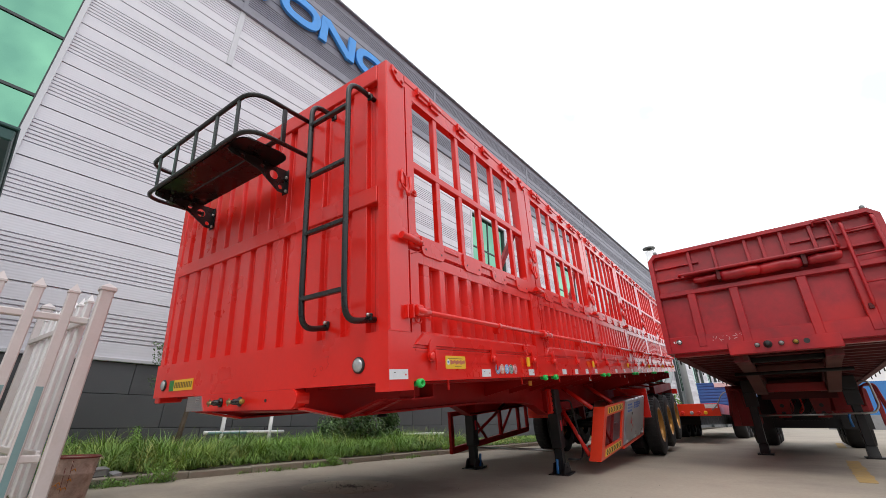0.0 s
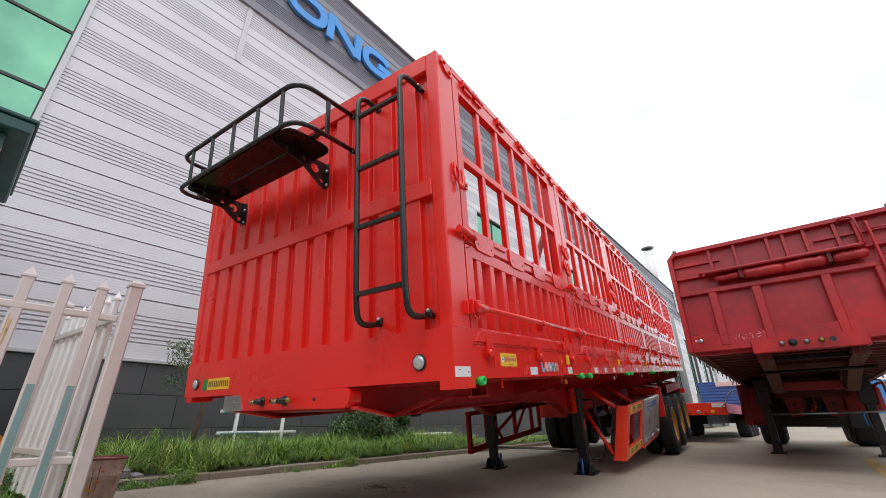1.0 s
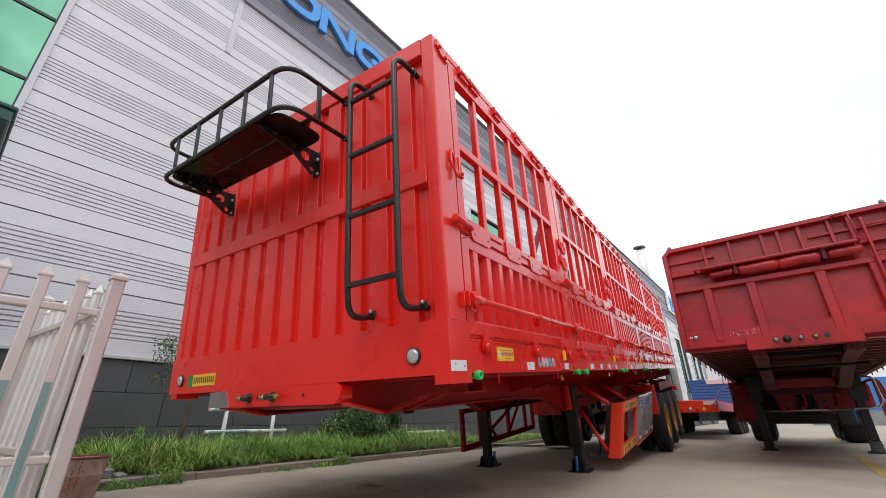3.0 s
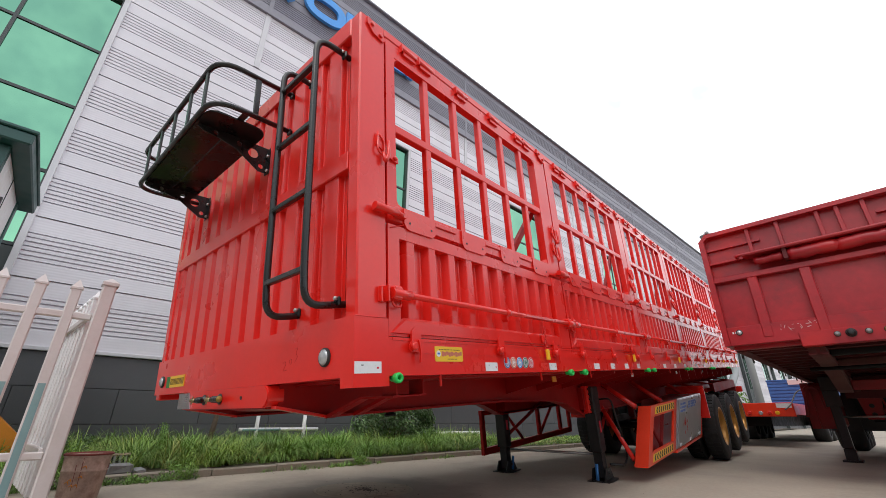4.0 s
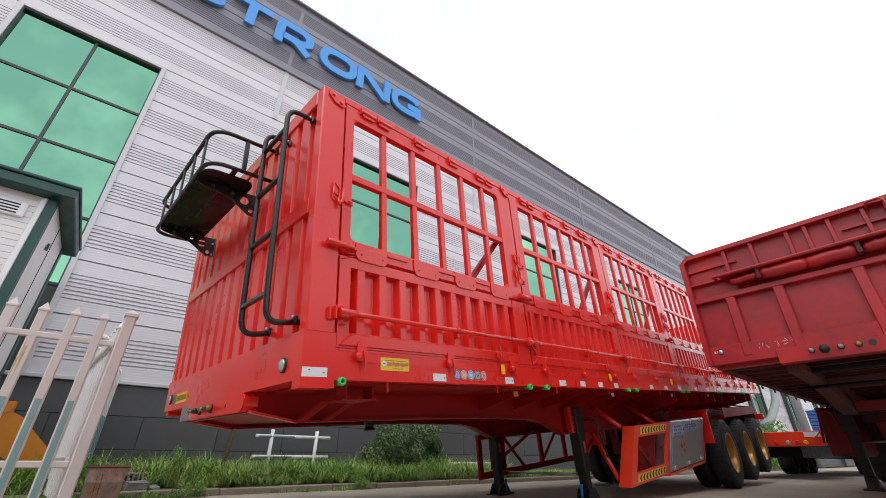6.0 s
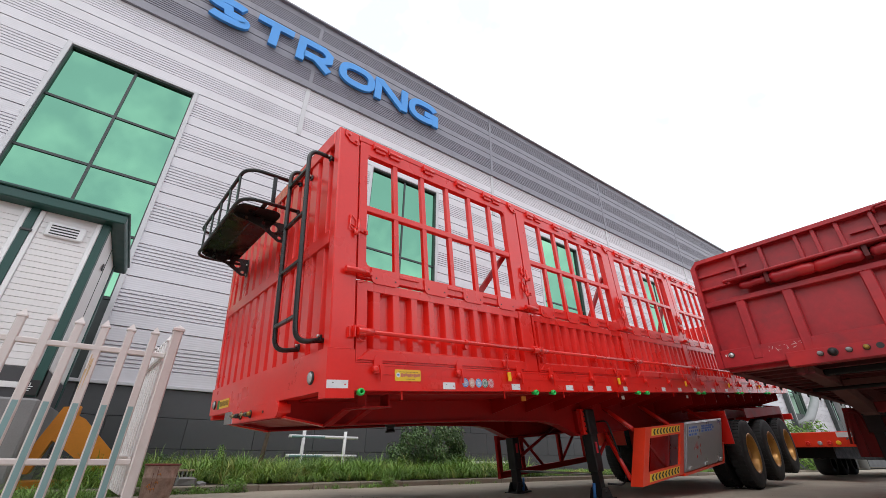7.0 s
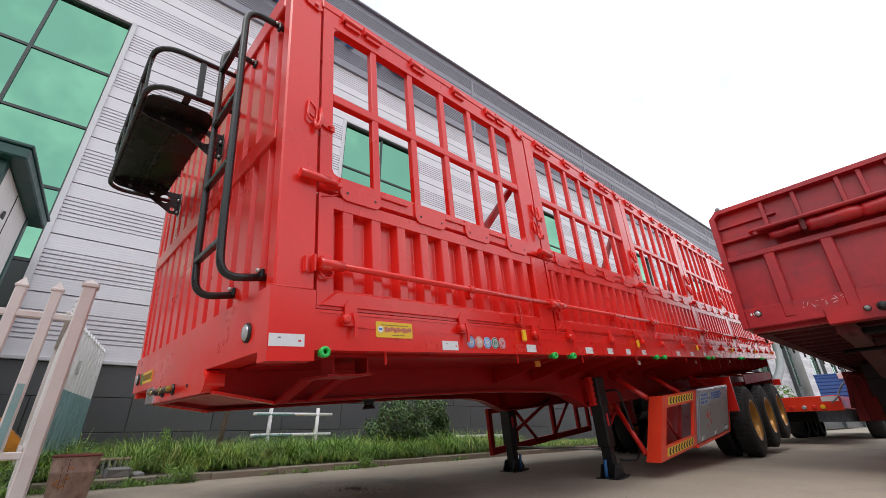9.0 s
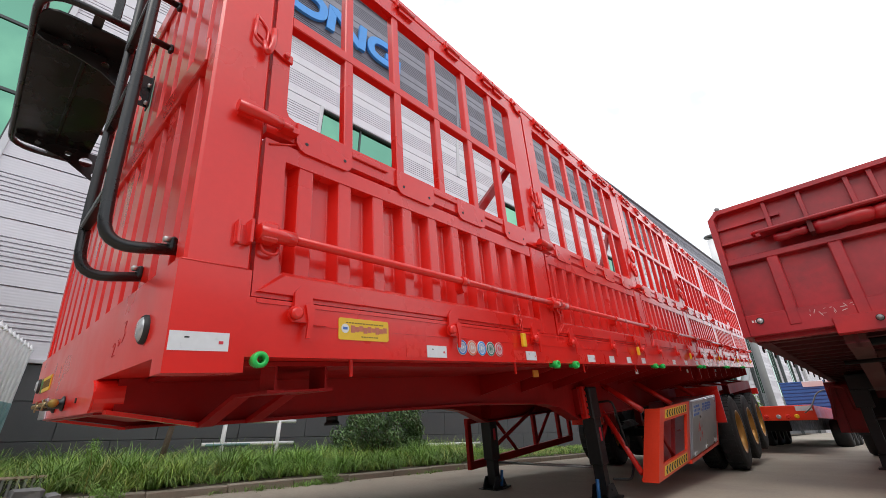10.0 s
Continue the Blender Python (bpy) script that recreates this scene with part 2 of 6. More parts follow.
LENS = shade("clear_lamp_lens", (0.52, 0.54, 0.55), 0.15, metal=0.4, var=0.08, scale=60)
BLUE_TARP = shade("blue_corrugated_sheet", (0.03, 0.10, 0.31), 0.5, var=0.12, scale=3)
BLUE_PAINT = shade("blue_paint", (0.03, 0.16, 0.42), 0.45, var=0.1, scale=6)
DIRT_RED = shade("dry_rust_stain", (0.58, 0.42, 0.24), 0.8, var=0.2, scale=20)
YELLOW_LINE = shade("worn_yellow_road_paint", (0.46, 0.30, 0.10), 0.8, var=0.2, scale=8, dirt=(0.36, 0.31, 0.25), dirt_amount=0.6, dirt_scale=9)
JOINT = shade("pale_joint_mortar", (0.47, 0.42, 0.34), 0.9, var=0.25, scale=9, dirt=(0.3, 0.26, 0.2), dirt_amount=0.6, dirt_scale=5)
GRIT = shade("dark_grit", (0.10, 0.09, 0.075), 0.95, var=0.3, scale=20, bump=0.4, bump_scale=80)
COVER = shade("worn_concrete_cover", (0.31, 0.265, 0.20), 0.9, var=0.25, scale=4, bump=0.3, bump_scale=60, dirt=(0.13, 0.11, 0.09), dirt_amount=0.8, dirt_scale=3.5)
YELLOW_BRASS = shade("yellow_brass_cap", (0.34, 0.22, 0.04), 0.5, metal=0.3, var=0.2, scale=30)
BRASS = shade("brass_coupling", (0.36, 0.28, 0.15), 0.4, metal=0.9, var=0.15, scale=20)
SHED_MARK = shade("deep_green_print", (0.03, 0.20, 0.05), 0.5, var=0.1, scale=30)
BRONZE_INK = shade("brown_print", (0.16, 0.09, 0.02), 0.5, var=0.1, scale=30)
RED_SCRAWL = shade("dark_red_pencil", (0.50, 0.012, 0.009), 0.6, var=0.2, scale=60)
DARK = shade("dark_marking", (0.02, 0.02, 0.02), 0.6, var=0.1, scale=20)
LABEL_FILM = shade("pale_blue_label_film", (0.42, 0.45, 0.5), 0.35, var=0.1, scale=20)
SCUFF = shade("chipped_pale_paint", (0.50, 0.36, 0.34), 0.6, var=0.2, scale=40)
INK_FADED = shade("faded_red_print", (0.52, 0.15, 0.10), 0.5, var=0.1, scale=60)
INK_RED = shade("red_print", (0.6, 0.03, 0.05), 0.5, var=0.1, scale=30)
INK_BLUE = shade("blue_print", (0.05, 0.15, 0.50), 0.5, var=0.1, scale=30)
PALE = shade("pale_sheet", (0.72, 0.72, 0.72), 0.5, var=0.05, scale=3)

# ---- mesh helpers ----


def box(bm, x0, x1, y0, y1, z0, z1, m=None, bevel=0.0):
    v = [bm.verts.new((x, y, z)) for x in (x0, x1) for y in (y0, y1) for z in (z0, z1)]
    for f in ((0, 1, 3, 2), (4, 6, 7, 5), (0, 4, 5, 1), (2, 3, 7, 6), (0, 2, 6, 4), (1, 5, 7, 3)):
        bm.faces.new([v[i] for i in f])
    if bevel:
        es = list({e for q in v for e in q.link_edges})
        r = bmesh.ops.bevel(bm, geom=es, offset=bevel, segments=1, affect="EDGES", clamp_overlap=True)
        v = list({q for f in r["faces"] for q in f.verts} | {q for q in v if q.is_valid})
    if m is not None:
        bmesh.ops.transform(bm, matrix=m, verts=v)
    return v


def prism(bm, pts, axis, a, b, m=None):
    """A flat outline, in the two axes other than the given one in order, drawn out from a to b."""
    def at(p, q):
        c = [p[0], p[1]]
        c.insert("xyz".index(axis), q)
        return c
    lo = [bm.verts.new(at(p, a)) for p in pts]
    hi = [bm.verts.new(at(p, b)) for p in pts]
    bm.faces.new(lo)
    bm.faces.new(hi[::-1])
    n = len(pts)
    for i in range(n):
        bm.faces.new((lo[i], hi[i], hi[(i + 1) % n], lo[(i + 1) % n]))
    if m is not None:
        bmesh.ops.transform(bm, matrix=m, verts=lo + hi)
    return lo + hi


def ring_frame(d, hint=(0, 0, 1)):
    d = Vector(d).normalized()
    h = Vector(hint)
    if abs(d.dot(h)) > 0.95:
        h = Vector((1, 0, 0))
    a = d.cross(h).normalized()
    return a, d.cross(a).normalized()


def tube(bm, pts, r, n=8, cap=True, radii=None):
    pts = [Vector(p) for p in pts]
    rings = []
    a = None
    for i, p in enumerate(pts):
        d = (pts[min(i + 1, len(pts) - 1)] - pts[max(i - 1, 0)]).normalized()
        if a is None:
            a, b = ring_frame(d)
        else:
            a = (a - d * a.dot(d)).normalized()
            b = d.cross(a)
        rr = radii[i] if radii else r
        rings.append([bm.verts.new(p + rr * (math.cos(k * 2 * math.pi / n) * a + math.sin(k * 2 * math.pi / n) * b)) for k in range(n)])
    for s, t in zip(rings[:-1], rings[1:]):
        for k in range(n):
            f = bm.faces.new((s[k], s[(k + 1) % n], t[(k + 1) % n], t[k]))
            f.smooth = True
    if cap:
        bm.faces.new(rings[0][::-1])
        bm.faces.new(rings[-1])


def bend(pts, r, steps=5):
    """A polyline with its corners rounded."""
    pts = [Vector(p) for p in pts]
    out = [pts[0]]
    for a, b, c in zip(pts[:-2], pts[1:-1], pts[2:]):
        u, w = (a - b), (c - b)
        q = min(r, u.length * 0.49, w.length * 0.49)
        s, e = b + u.normalized() * q, b + w.normalized() * q
        for k in range(steps + 1):
            f = k / steps
            out.append(s * (1 - f) ** 2 + b * 2 * f * (1 - f) + e * f ** 2)
    out.append(pts[-1])
    return out


def lathe(bm, profile, axis_at, axis, n=24, cap=False):
    """profile: rows of (distance along the axis, radius)."""
    d = Vector(axis).normalized()
    a, b = ring_frame(d)
    rings = []
    for s, r in profile:
        rings.append([bm.verts.new(Vector(axis_at) + d * s + max(r, 1e-4) * (math.cos(k * 2 * math.pi / n) * a + math.sin(k * 2 * math.pi / n) * b)) for k in range(n)])
    for p, q in zip(rings[:-1], rings[1:]):
        for k in range(n):
            f = bm.faces.new((p[k], p[(k + 1) % n], q[(k + 1) % n], q[k]))
            f.smooth = True
    if cap:
        bm.faces.new(rings[0][::-1])
        bm.faces.new(rings[-1])


def mesh_of(name, bm, material):
    bmesh.ops.recalc_face_normals(bm, faces=bm.faces)
    me = bpy.data.meshes.new(name)
    bm.to_mesh(me)
    bm.free()
    me.materials.append(material)
    return me


def part(name, bm, material, parent=None, label=""):
    ob = new(name, mesh_of(name, bm, material))
    ob.parent = parent
    return tagged(ob, label) if label else ob


def share(name, me, parent=None, m=None):
    ob = new(name, me)
    ob.parent = parent
    if m is not None:
        ob.matrix_basis = m
    return ob


def root(name, m, label, category, group="", kind=""):
    ob = new(name)
    ob.empty_display_size = 0.2
    ob.matrix_world = m
    return tagged(ob, label, category, group, kind)


def one(fn, *args, **kw):
    bm = bmesh.new()
    fn(bm, *args, **kw)
    return bm


def boxes(rows, bevel=0.0):
    bm = bmesh.new()
    for r in rows:
        box(bm, *r, bevel=bevel)
    return bm


def subgroup(name, parent, label=""):
    """A part that is made of pieces of its own."""
    ob = new(name)
    ob.empty_display_size = 0.1
    ob.parent = parent
    return tagged(ob, label) if label else ob


# ---- ground ----
BX = -5.63          # face of the factory wall
KERB_X = -2.82      # kerb line at y = 0
KERB_A = -0.042


def kerb_x(y):
    return KERB_X + KERB_A * y


def ground():
    bm = bmesh.new()
    edges = [-260, -120, -60, -30, -14, -6, -2, 2, 6, 10, 16, 24, 40, 80, 160, 320]
    grid = [[bm.verts.new((x, y, 0)) for y in edges] for x in edges]
    for i in range(len(edges) - 1):
        for j in range(len(edges) - 1):
            bm.faces.new((grid[i][j], grid[i + 1][j], grid[i + 1][j + 1], grid[i][j + 1]))
    return tagged(part("ground", bm, CONCRETE), "worn pale concrete yard with stains", "ground", kind="structure")


ground()

verge = root("planting_bed", Matrix(), "strip of soil behind a low stone kerb", "flower bed", kind="structure")
bm = bmesh.new()
rows = []
for j in range(61):
    y = -1.35 + j * 0.9
    xs = [kerb_x(y) - 0.1, kerb_x(y) - 0.8, kerb_x(y) - 1.7, BX + 0.02]
    rows.append([bm.verts.new((x, y, 0.075 + (0.0 if k in (0, 3) else random.uniform(-0.02, 0.03)))) for k, x in enumerate(xs)])
for p, q in zip(rows[:-1], rows[1:]):
    for k in range(3):
        bm.faces.new((p[k], p[k + 1], q[k + 1], q[k]))
part("soil", bm, SOIL, verge)
kerb_meshes = []
for k in range(3):
    bm = bmesh.new()
    box(bm, -0.1, 0, 0.002, 0.748, -0.02, 0.074 + 0.003 * k, bevel=0.012)
    kerb_meshes.append(mesh_of("kerb_stone", bm, KERB))
for j in range(40):
    y = -1.4 + 0.75 * j
    share("kerb_stone", kerb_meshes[j % 3], verge, pose(kerb_x(y), y, random.uniform(-0.002, 0.002), 0, 0, 2.4))
for x in (kerb_x(-1.4) - 0.1 - 0.75, ):
    share("kerb_stone", kerb_meshes[0], verge, pose(x + 0.75, -1.4, 0, 0, 0, 92))

# ---- factory ----
COURSE = 0.966
CLAD_Z = 1.52
WIN_Y, WIN_STEP, WIN_W = -4.09, 7.13, 2.44
WIN_TOP = 8.26
WALL_Y0, WALL_Y1 = -18.5, 62.0

factory = root("factory_building", Matrix(), "grey metal-clad factory with green glazing and dark parapet", "factory", kind="structure")
bm = bmesh.new()
box(bm, BX - 18, BX - 0.25, WALL_Y0, WALL_Y1, 0, 12.9)
part("wall_core", bm, FRAME, factory)


def course_mesh(name, length, height, material, group=True, depth=0.035, gap=0.021):
    """One cladding course: a joint at its foot, seven fine grooves, drawn out along y."""
    cuts = [(0.0, gap)]
    if group:
        for k in range(7):
            z = 0.262 + 0.071 * k
            if z < height - 0.05:
                cuts.append((z, z + gap))
    prof = []
    z0 = 0.0
    for a, b in cuts:
        if a > z0:
            prof += [(0, z0), (0, a)]
        prof += [(-depth, a), (-depth, b)]
        z0 = b
    prof += [(0, z0), (0, height)]
    bm = bmesh.new()
    lo = [bm.verts.new((x, 0, z)) for x, z in prof]
    hi = [bm.verts.new((x, length, z)) for x, z in prof]
    for i in range(len(prof) - 1):
        if prof[i] != prof[i + 1]:
            bm.faces.new((lo[i], hi[i], hi[i + 1], lo[i + 1]))
    for row, rev in ((lo, False), (hi, True)):
        back = [bm.verts.new((-0.06, row[0].co.y, z)) for z in (0, height)]
        loop = row + [back[1], back[0]]
        bm.faces.new(loop[::-1] if rev else loop)
    me = bpy.data.meshes.new(name)
    bm.to_mesh(me)
    bm.free()
    me.materials.append(material)
    return me


spans = []                       # stretches of wall between windows, split at the seams
edges = [WALL_Y0]
for i in range(-2, 10):
    a = WIN_Y + WIN_STEP * i
    seam = a + WIN_W + 2.46
    spans += [(a + WIN_W, seam), (seam, a + WIN_STEP)]
meshes = {}
n_low = round((WIN_TOP - CLAD_Z) / COURSE)
for a, b in spans:
    if b < WALL_Y0 or a > WALL_Y1:
        continue
    key = round(b - a, 2)
    for c in range(n_low):
        if key not in meshes:
            meshes[key] = course_mesh("cladding_panel", b - a, COURSE, CLADDING)
        share("cladding_panel", meshes[key], factory, pose(BX, a, CLAD_Z + COURSE * c))
top_z = CLAD_Z + COURSE * n_low
for i in range(-2, 10):
    a = WIN_Y + WIN_STEP * i + WIN_W + 2.46 - WIN_STEP
    if ("top", 0) not in meshes:
        meshes[("top", 0)] = course_mesh("cladding_panel", WIN_STEP - 0.006, COURSE, CLADDING)
        meshes[("top", 1)] = course_mesh("cladding_panel", WIN_STEP - 0.006, 10.08 - top_z - COURSE, CLADDING)
        meshes[("band", 0)] = course_mesh("parapet_panel", WIN_STEP - 0.006, COURSE, BAND, gap=0.029, depth=0.05)
    share("cladding_panel", meshes[("top", 0)], factory, pose(BX, a + 0.003, top_z))
    share("cladding_panel", meshes[("top", 1)], factory, pose(BX, a + 0.003, top_z + COURSE))
    for c in range(3):
        share("parapet_panel", meshes[("band", 0)], factory, pose(BX + 0.05, a + 0.003, 10.09 + COURSE * c))
    part("band_seam", boxes([(BX + 0.052, BX + 0.066, a - 0.05, a + 0.05, 10.1, 12.98)]), BAND, factory)
    part("seam_strip", boxes([(BX + 0.002, BX + 0.03, a - 0.06, a + 0.06, 8.3, 10.07)]), TRIM, factory)
part("parapet_cap", boxes([(BX - 0.3, BX + 0.16, WALL_Y0, WALL_Y1, 12.98, 13.05)], 0.01), BAND, factory)
part("parapet_foot", boxes([(BX, BX + 0.08, WALL_Y0, WALL_Y1, 10.06, 10.1)]), BAND, factory)
part("drip_trim", boxes([(BX - 0.02, BX + 0.035, WALL_Y0, WALL_Y1, 1.49, 1.545)], 0.006), TRIM, factory)

# plinth panels
plinth = {}
for row, (z0, z1) in enumerate(((0.02, 0.50), (0.508, 1.0), (1.008, 1.486))):
    y = WALL_Y0 + 0.55 * (row % 2)
    while y < 24:
        key = row
        if key not in plinth:
            bm = bmesh.new()
            box(bm, -0.06, -0.02, 0.004, 1.196, z0, z1, bevel=0.004)
            plinth[key] = mesh_of("plinth_panel", bm, BASE_PANEL)
        share("plinth_panel", plinth[key], factory, pose(BX, y, 0))
        y += 1.2
part("plinth_rest", boxes([(BX - 0.08, BX - 0.022, 24, WALL_Y1, 0.0, 1.486), (BX - 0.25, BX - 0.062, WALL_Y0, WALL_Y1, 0.0, 1.5)]), BASE_PANEL, factory)


def factory_window(y0):
    win = root("window", pose(BX, y0, 0), "", "")
    win.parent = factory
    w, z0, z1 = WIN_W, 2.95, WIN_TOP
    part("window_frame", boxes([(-0.12, 0.0, 0.065, w - 0.065, z1 - 0.055, z1 - 0.022), (-0.12, -0.055, w / 2 - 0.024, w / 2 + 0.024, z0, z1 - 0.055),
                                (-0.12, 0.0, 0.066, 0.088, z0, z1 - 0.055), (-0.12, 0.0, w - 0.088, w - 0.066, z0, z1 - 0.055)]
                               + [(-0.12, -0.058, 0.088, w - 0.088, z - 0.026, z + 0.026) for z in (6.86, 5.56, 4.26, 2.98)]), FRAME, win)
    part("window_surround", boxes([(-0.15, 0.03, -0.02, 0.065, 1.5, z1 + 0.04), (-0.15, 0.03, w - 0.065, w + 0.02, 1.5, z1 + 0.04),
                                   (-0.15, 0.03, 0.065, w - 0.065, z1 - 0.02, z1 + 0.04)], 0.006), TRIM, win)
    for a, b in ((0.088, w / 2 - 0.024), (w / 2 + 0.024, w - 0.088)):
        for lo, hi in ((6.886, 8.205), (5.586, 6.834), (4.286, 5.534), (3.006, 4.234)):
            bm = bmesh.new()
            box(bm, -0.10, -0.08, a, b, lo, hi, m=Matrix.Translation((0, 0, 0)))
            part("pane", bm, GLASS, win)
    part("spandrel", boxes([(-0.14, -0.06, 0.06, w - 0.06, 1.5, 2.94)]), FRAME, win)
    return win


for i in range(-2, 9):
    factory_window(WIN_Y + WIN_STEP * i)


def ribbon(bm, pts, width, depth, closed=False):
    """A flat bar of the given width along a line in the y-z plane, with mitred corners."""
    P = [Vector((0, p[0], p[1])) for p in pts]
    n = len(P)
    left, right = [], []
    for i in range(n):
        a = P[(i - 1) % n] if closed or i else P[i]
        c = P[(i + 1) % n] if closed or i < n - 1 else P[i]
        d1 = (P[i] - a).normalized() if (P[i] - a).length > 1e-6 else (c - P[i]).normalized()
        d2 = (c - P[i]).normalized() if (c - P[i]).length > 1e-6 else d1
        d = (d1 + d2).normalized()
        nrm = Vector((0, -d.z, d.y))
        k = width / 2 / max(0.45, math.sqrt(max(0.2, (1 + d1.dot(d2)) / 2)))
        left.append(P[i] + nrm * k)
        right.append(P[i] - nrm * k)
    rings = [[bm.verts.new(l), bm.verts.new(r), bm.verts.new(r + Vector((depth, 0, 0))), bm.verts.new(l + Vector((depth, 0, 0)))] for l, r in zip(left, right)]
    m = n if closed else n - 1
    for i in range(m):
        p, q = rings[i], rings[(i + 1) % n]
        for k in range(4):
            bm.faces.new((p[k], p[(k + 1) % 4], q[(k + 1) % 4], q[k]))
    if not closed:
        bm.faces.new(rings[0])
        bm.faces.new(rings[-1][::-1])


def oval(cy, cz, ry, rz, a0=0, a1=360, n=28, power=2.6):
    out = []
    for k in range(n + (a1 - a0 < 360)):
        t = radians(a0 + (a1 - a0) * k / n)
        c, s = math.cos(t), math.sin(t)
        out.append((cy + ry * math.copysign(abs(c) ** (2 / power), c), cz + rz * math.copysign(abs(s) ** (2 / power), s)))
    return out


sign = root("building_sign", pose(BX + 0.11, 0, 10.87), "large blue block letters on the parapet", "sign")
H, S = 0.95, 0.24


def letter(name, y, strokes):
    bm = bmesh.new()
    for k, (pts, closed) in enumerate(strokes):
        ribbon(bm, [(y + p[0], p[1]) for p in pts], S, 0.09 + 0.003 * k, closed)
    part(name, bm, BLUE_SIGN, sign)


s_path = oval(0.5, 0.66, 0.42, 0.13, 25, 270, 14) + oval(0.55, 0.23, 0.44, 0.13, 90, -150, 14)
letter("letter_s", -2.2, [(s_path, False)])
letter("letter_t", -0.96, [([(0, H - S / 2), (1.02, H - S / 2)], False), ([(0.51, H - S), (0.51, 0)], False)])
letter("letter_r", 0.23, [([(0.1, 0), (0.1, H - 0.1), (0.75, H - 0.1), (0.95, H - 0.25), (0.95, 0.48), (0.75, 0.34), (0.2, 0.34)], False),
                         ([(0.55, 0.34), (1.0, 0.0)], False)])
letter("letter_o", 1.55, [(oval(0.6, H / 2, 0.5, H / 2 - 0.115), True)])
letter("letter_n", 2.80, [([(0.1, 0), (0.1, H)], False), ([(0.14, H - 0.06), (1.06, 0.06)], False), ([(1.1, 0), (1.1, H)], False)])
letter("letter_g", 4.12, [(oval(0.58, H / 2, 0.5, H / 2 - 0.115, 28, 340, 26), False), ([(0.62, 0.4), (1.06, 0.4), (1.06, 0.0)], False)])

# ---- the stake-side semi-trailer ----
TRAILER = pose(0, 0, 0.825) @ pose(0, 0, 0, 0, 0, 6.18) @ pose(0, 0, 0, 5.40, 0, 0) @ pose(0, 0, -1.2)
LEN = 12.3
trailer = root("stake_semi_trailer", TRAILER, "new bright red stake-side cargo semi-trailer standing on its landing legs", "semi-trailer")


def flutes(bm, a0, a1, z0, z1, step, raised, recess, depth, to3, soft=0.004):
    """A fluted sheet between a0 and a1. to3 turns (along, out, up) into a place."""
    pts = [(a0, 0)]
    n = max(1, int((a1 - a0) / step))
    step = (a1 - a0) / n
    slope = (step - raised - recess) / 2
    for k in range(n):
        s = a0 + k * step + recess / 2
        pts += [(s, 0), (s + slope, depth), (s + slope + raised, depth), (s + 2 * slope + raised, 0)]
    pts.append((a1, 0))
    pts = [(p.x, p.y) for p in bend([(a, o, 0) for a, o in pts], soft, 2)] if soft else pts
    lo = [bm.verts.new(to3(a, o, z0)) for a, o in pts]
    hi = [bm.verts.new(to3(a, o, z1)) for a, o in pts]
    for i in range(len(pts) - 1):
        bm.faces.new((lo[i], lo[i + 1], hi[i + 1], hi[i]))


# front wall
front = part("front_wall", one(flutes, -1.225, 1.115, 1.38, 2.98, 0.1945, 0.118, 0.056, 0.031, lambda a, o, z: (a, 0.040 - o, z), 0.003), RED, trailer, "fluted red steel sheet")
part("wall_edge", boxes([(1.115, 1.17, 0.042, 0.052, 1.38, 2.98)]), RED, trailer)
part("top_beam", boxes([(-1.17, 1.17, -0.004, 0.09, 2.965, 3.09)], 0.006), RED, trailer)
part("middle_beam", boxes([(-1.17, 1.17, -0.006, 0.05, 2.12, 2.22)], 0.004), RED, trailer)
part("lower_beam", boxes([(-1.25, 1.165, -0.012, 0.12, 1.14, 1.388)]), RED, trailer)
part("wall_lining", boxes([(-1.16, 1.16, 0.06, 0.075, 1.2, 2.97)]), RED_SHADED, trailer)
for s in (1, -1):
    a, b = sorted((s * 1.168, s * 1.25))
    part("corner_post", boxes([(a, b, 0, 0.175, 1.37 if s > 0 else 1.1, 3.09)], 0.008), RED, trailer)
part("corner_plate", boxes([(1.165, 1.2515, -0.012, 0.1795, 1.098, 1.388)]), RED, trailer)
part("weld_seam", one(tube, [(1.2505, -0.008, 1.389), (1.2512, 0.05, 1.3885), (1.2505, 0.17, 1.389)], 0.0028, 6), RED, trailer)

BAYS = [(0.185, 2.095)] + [(2.115 + 2.02 * k, 2.115 + 2.02 * (k + 1) - 0.02) for k in range(5)]


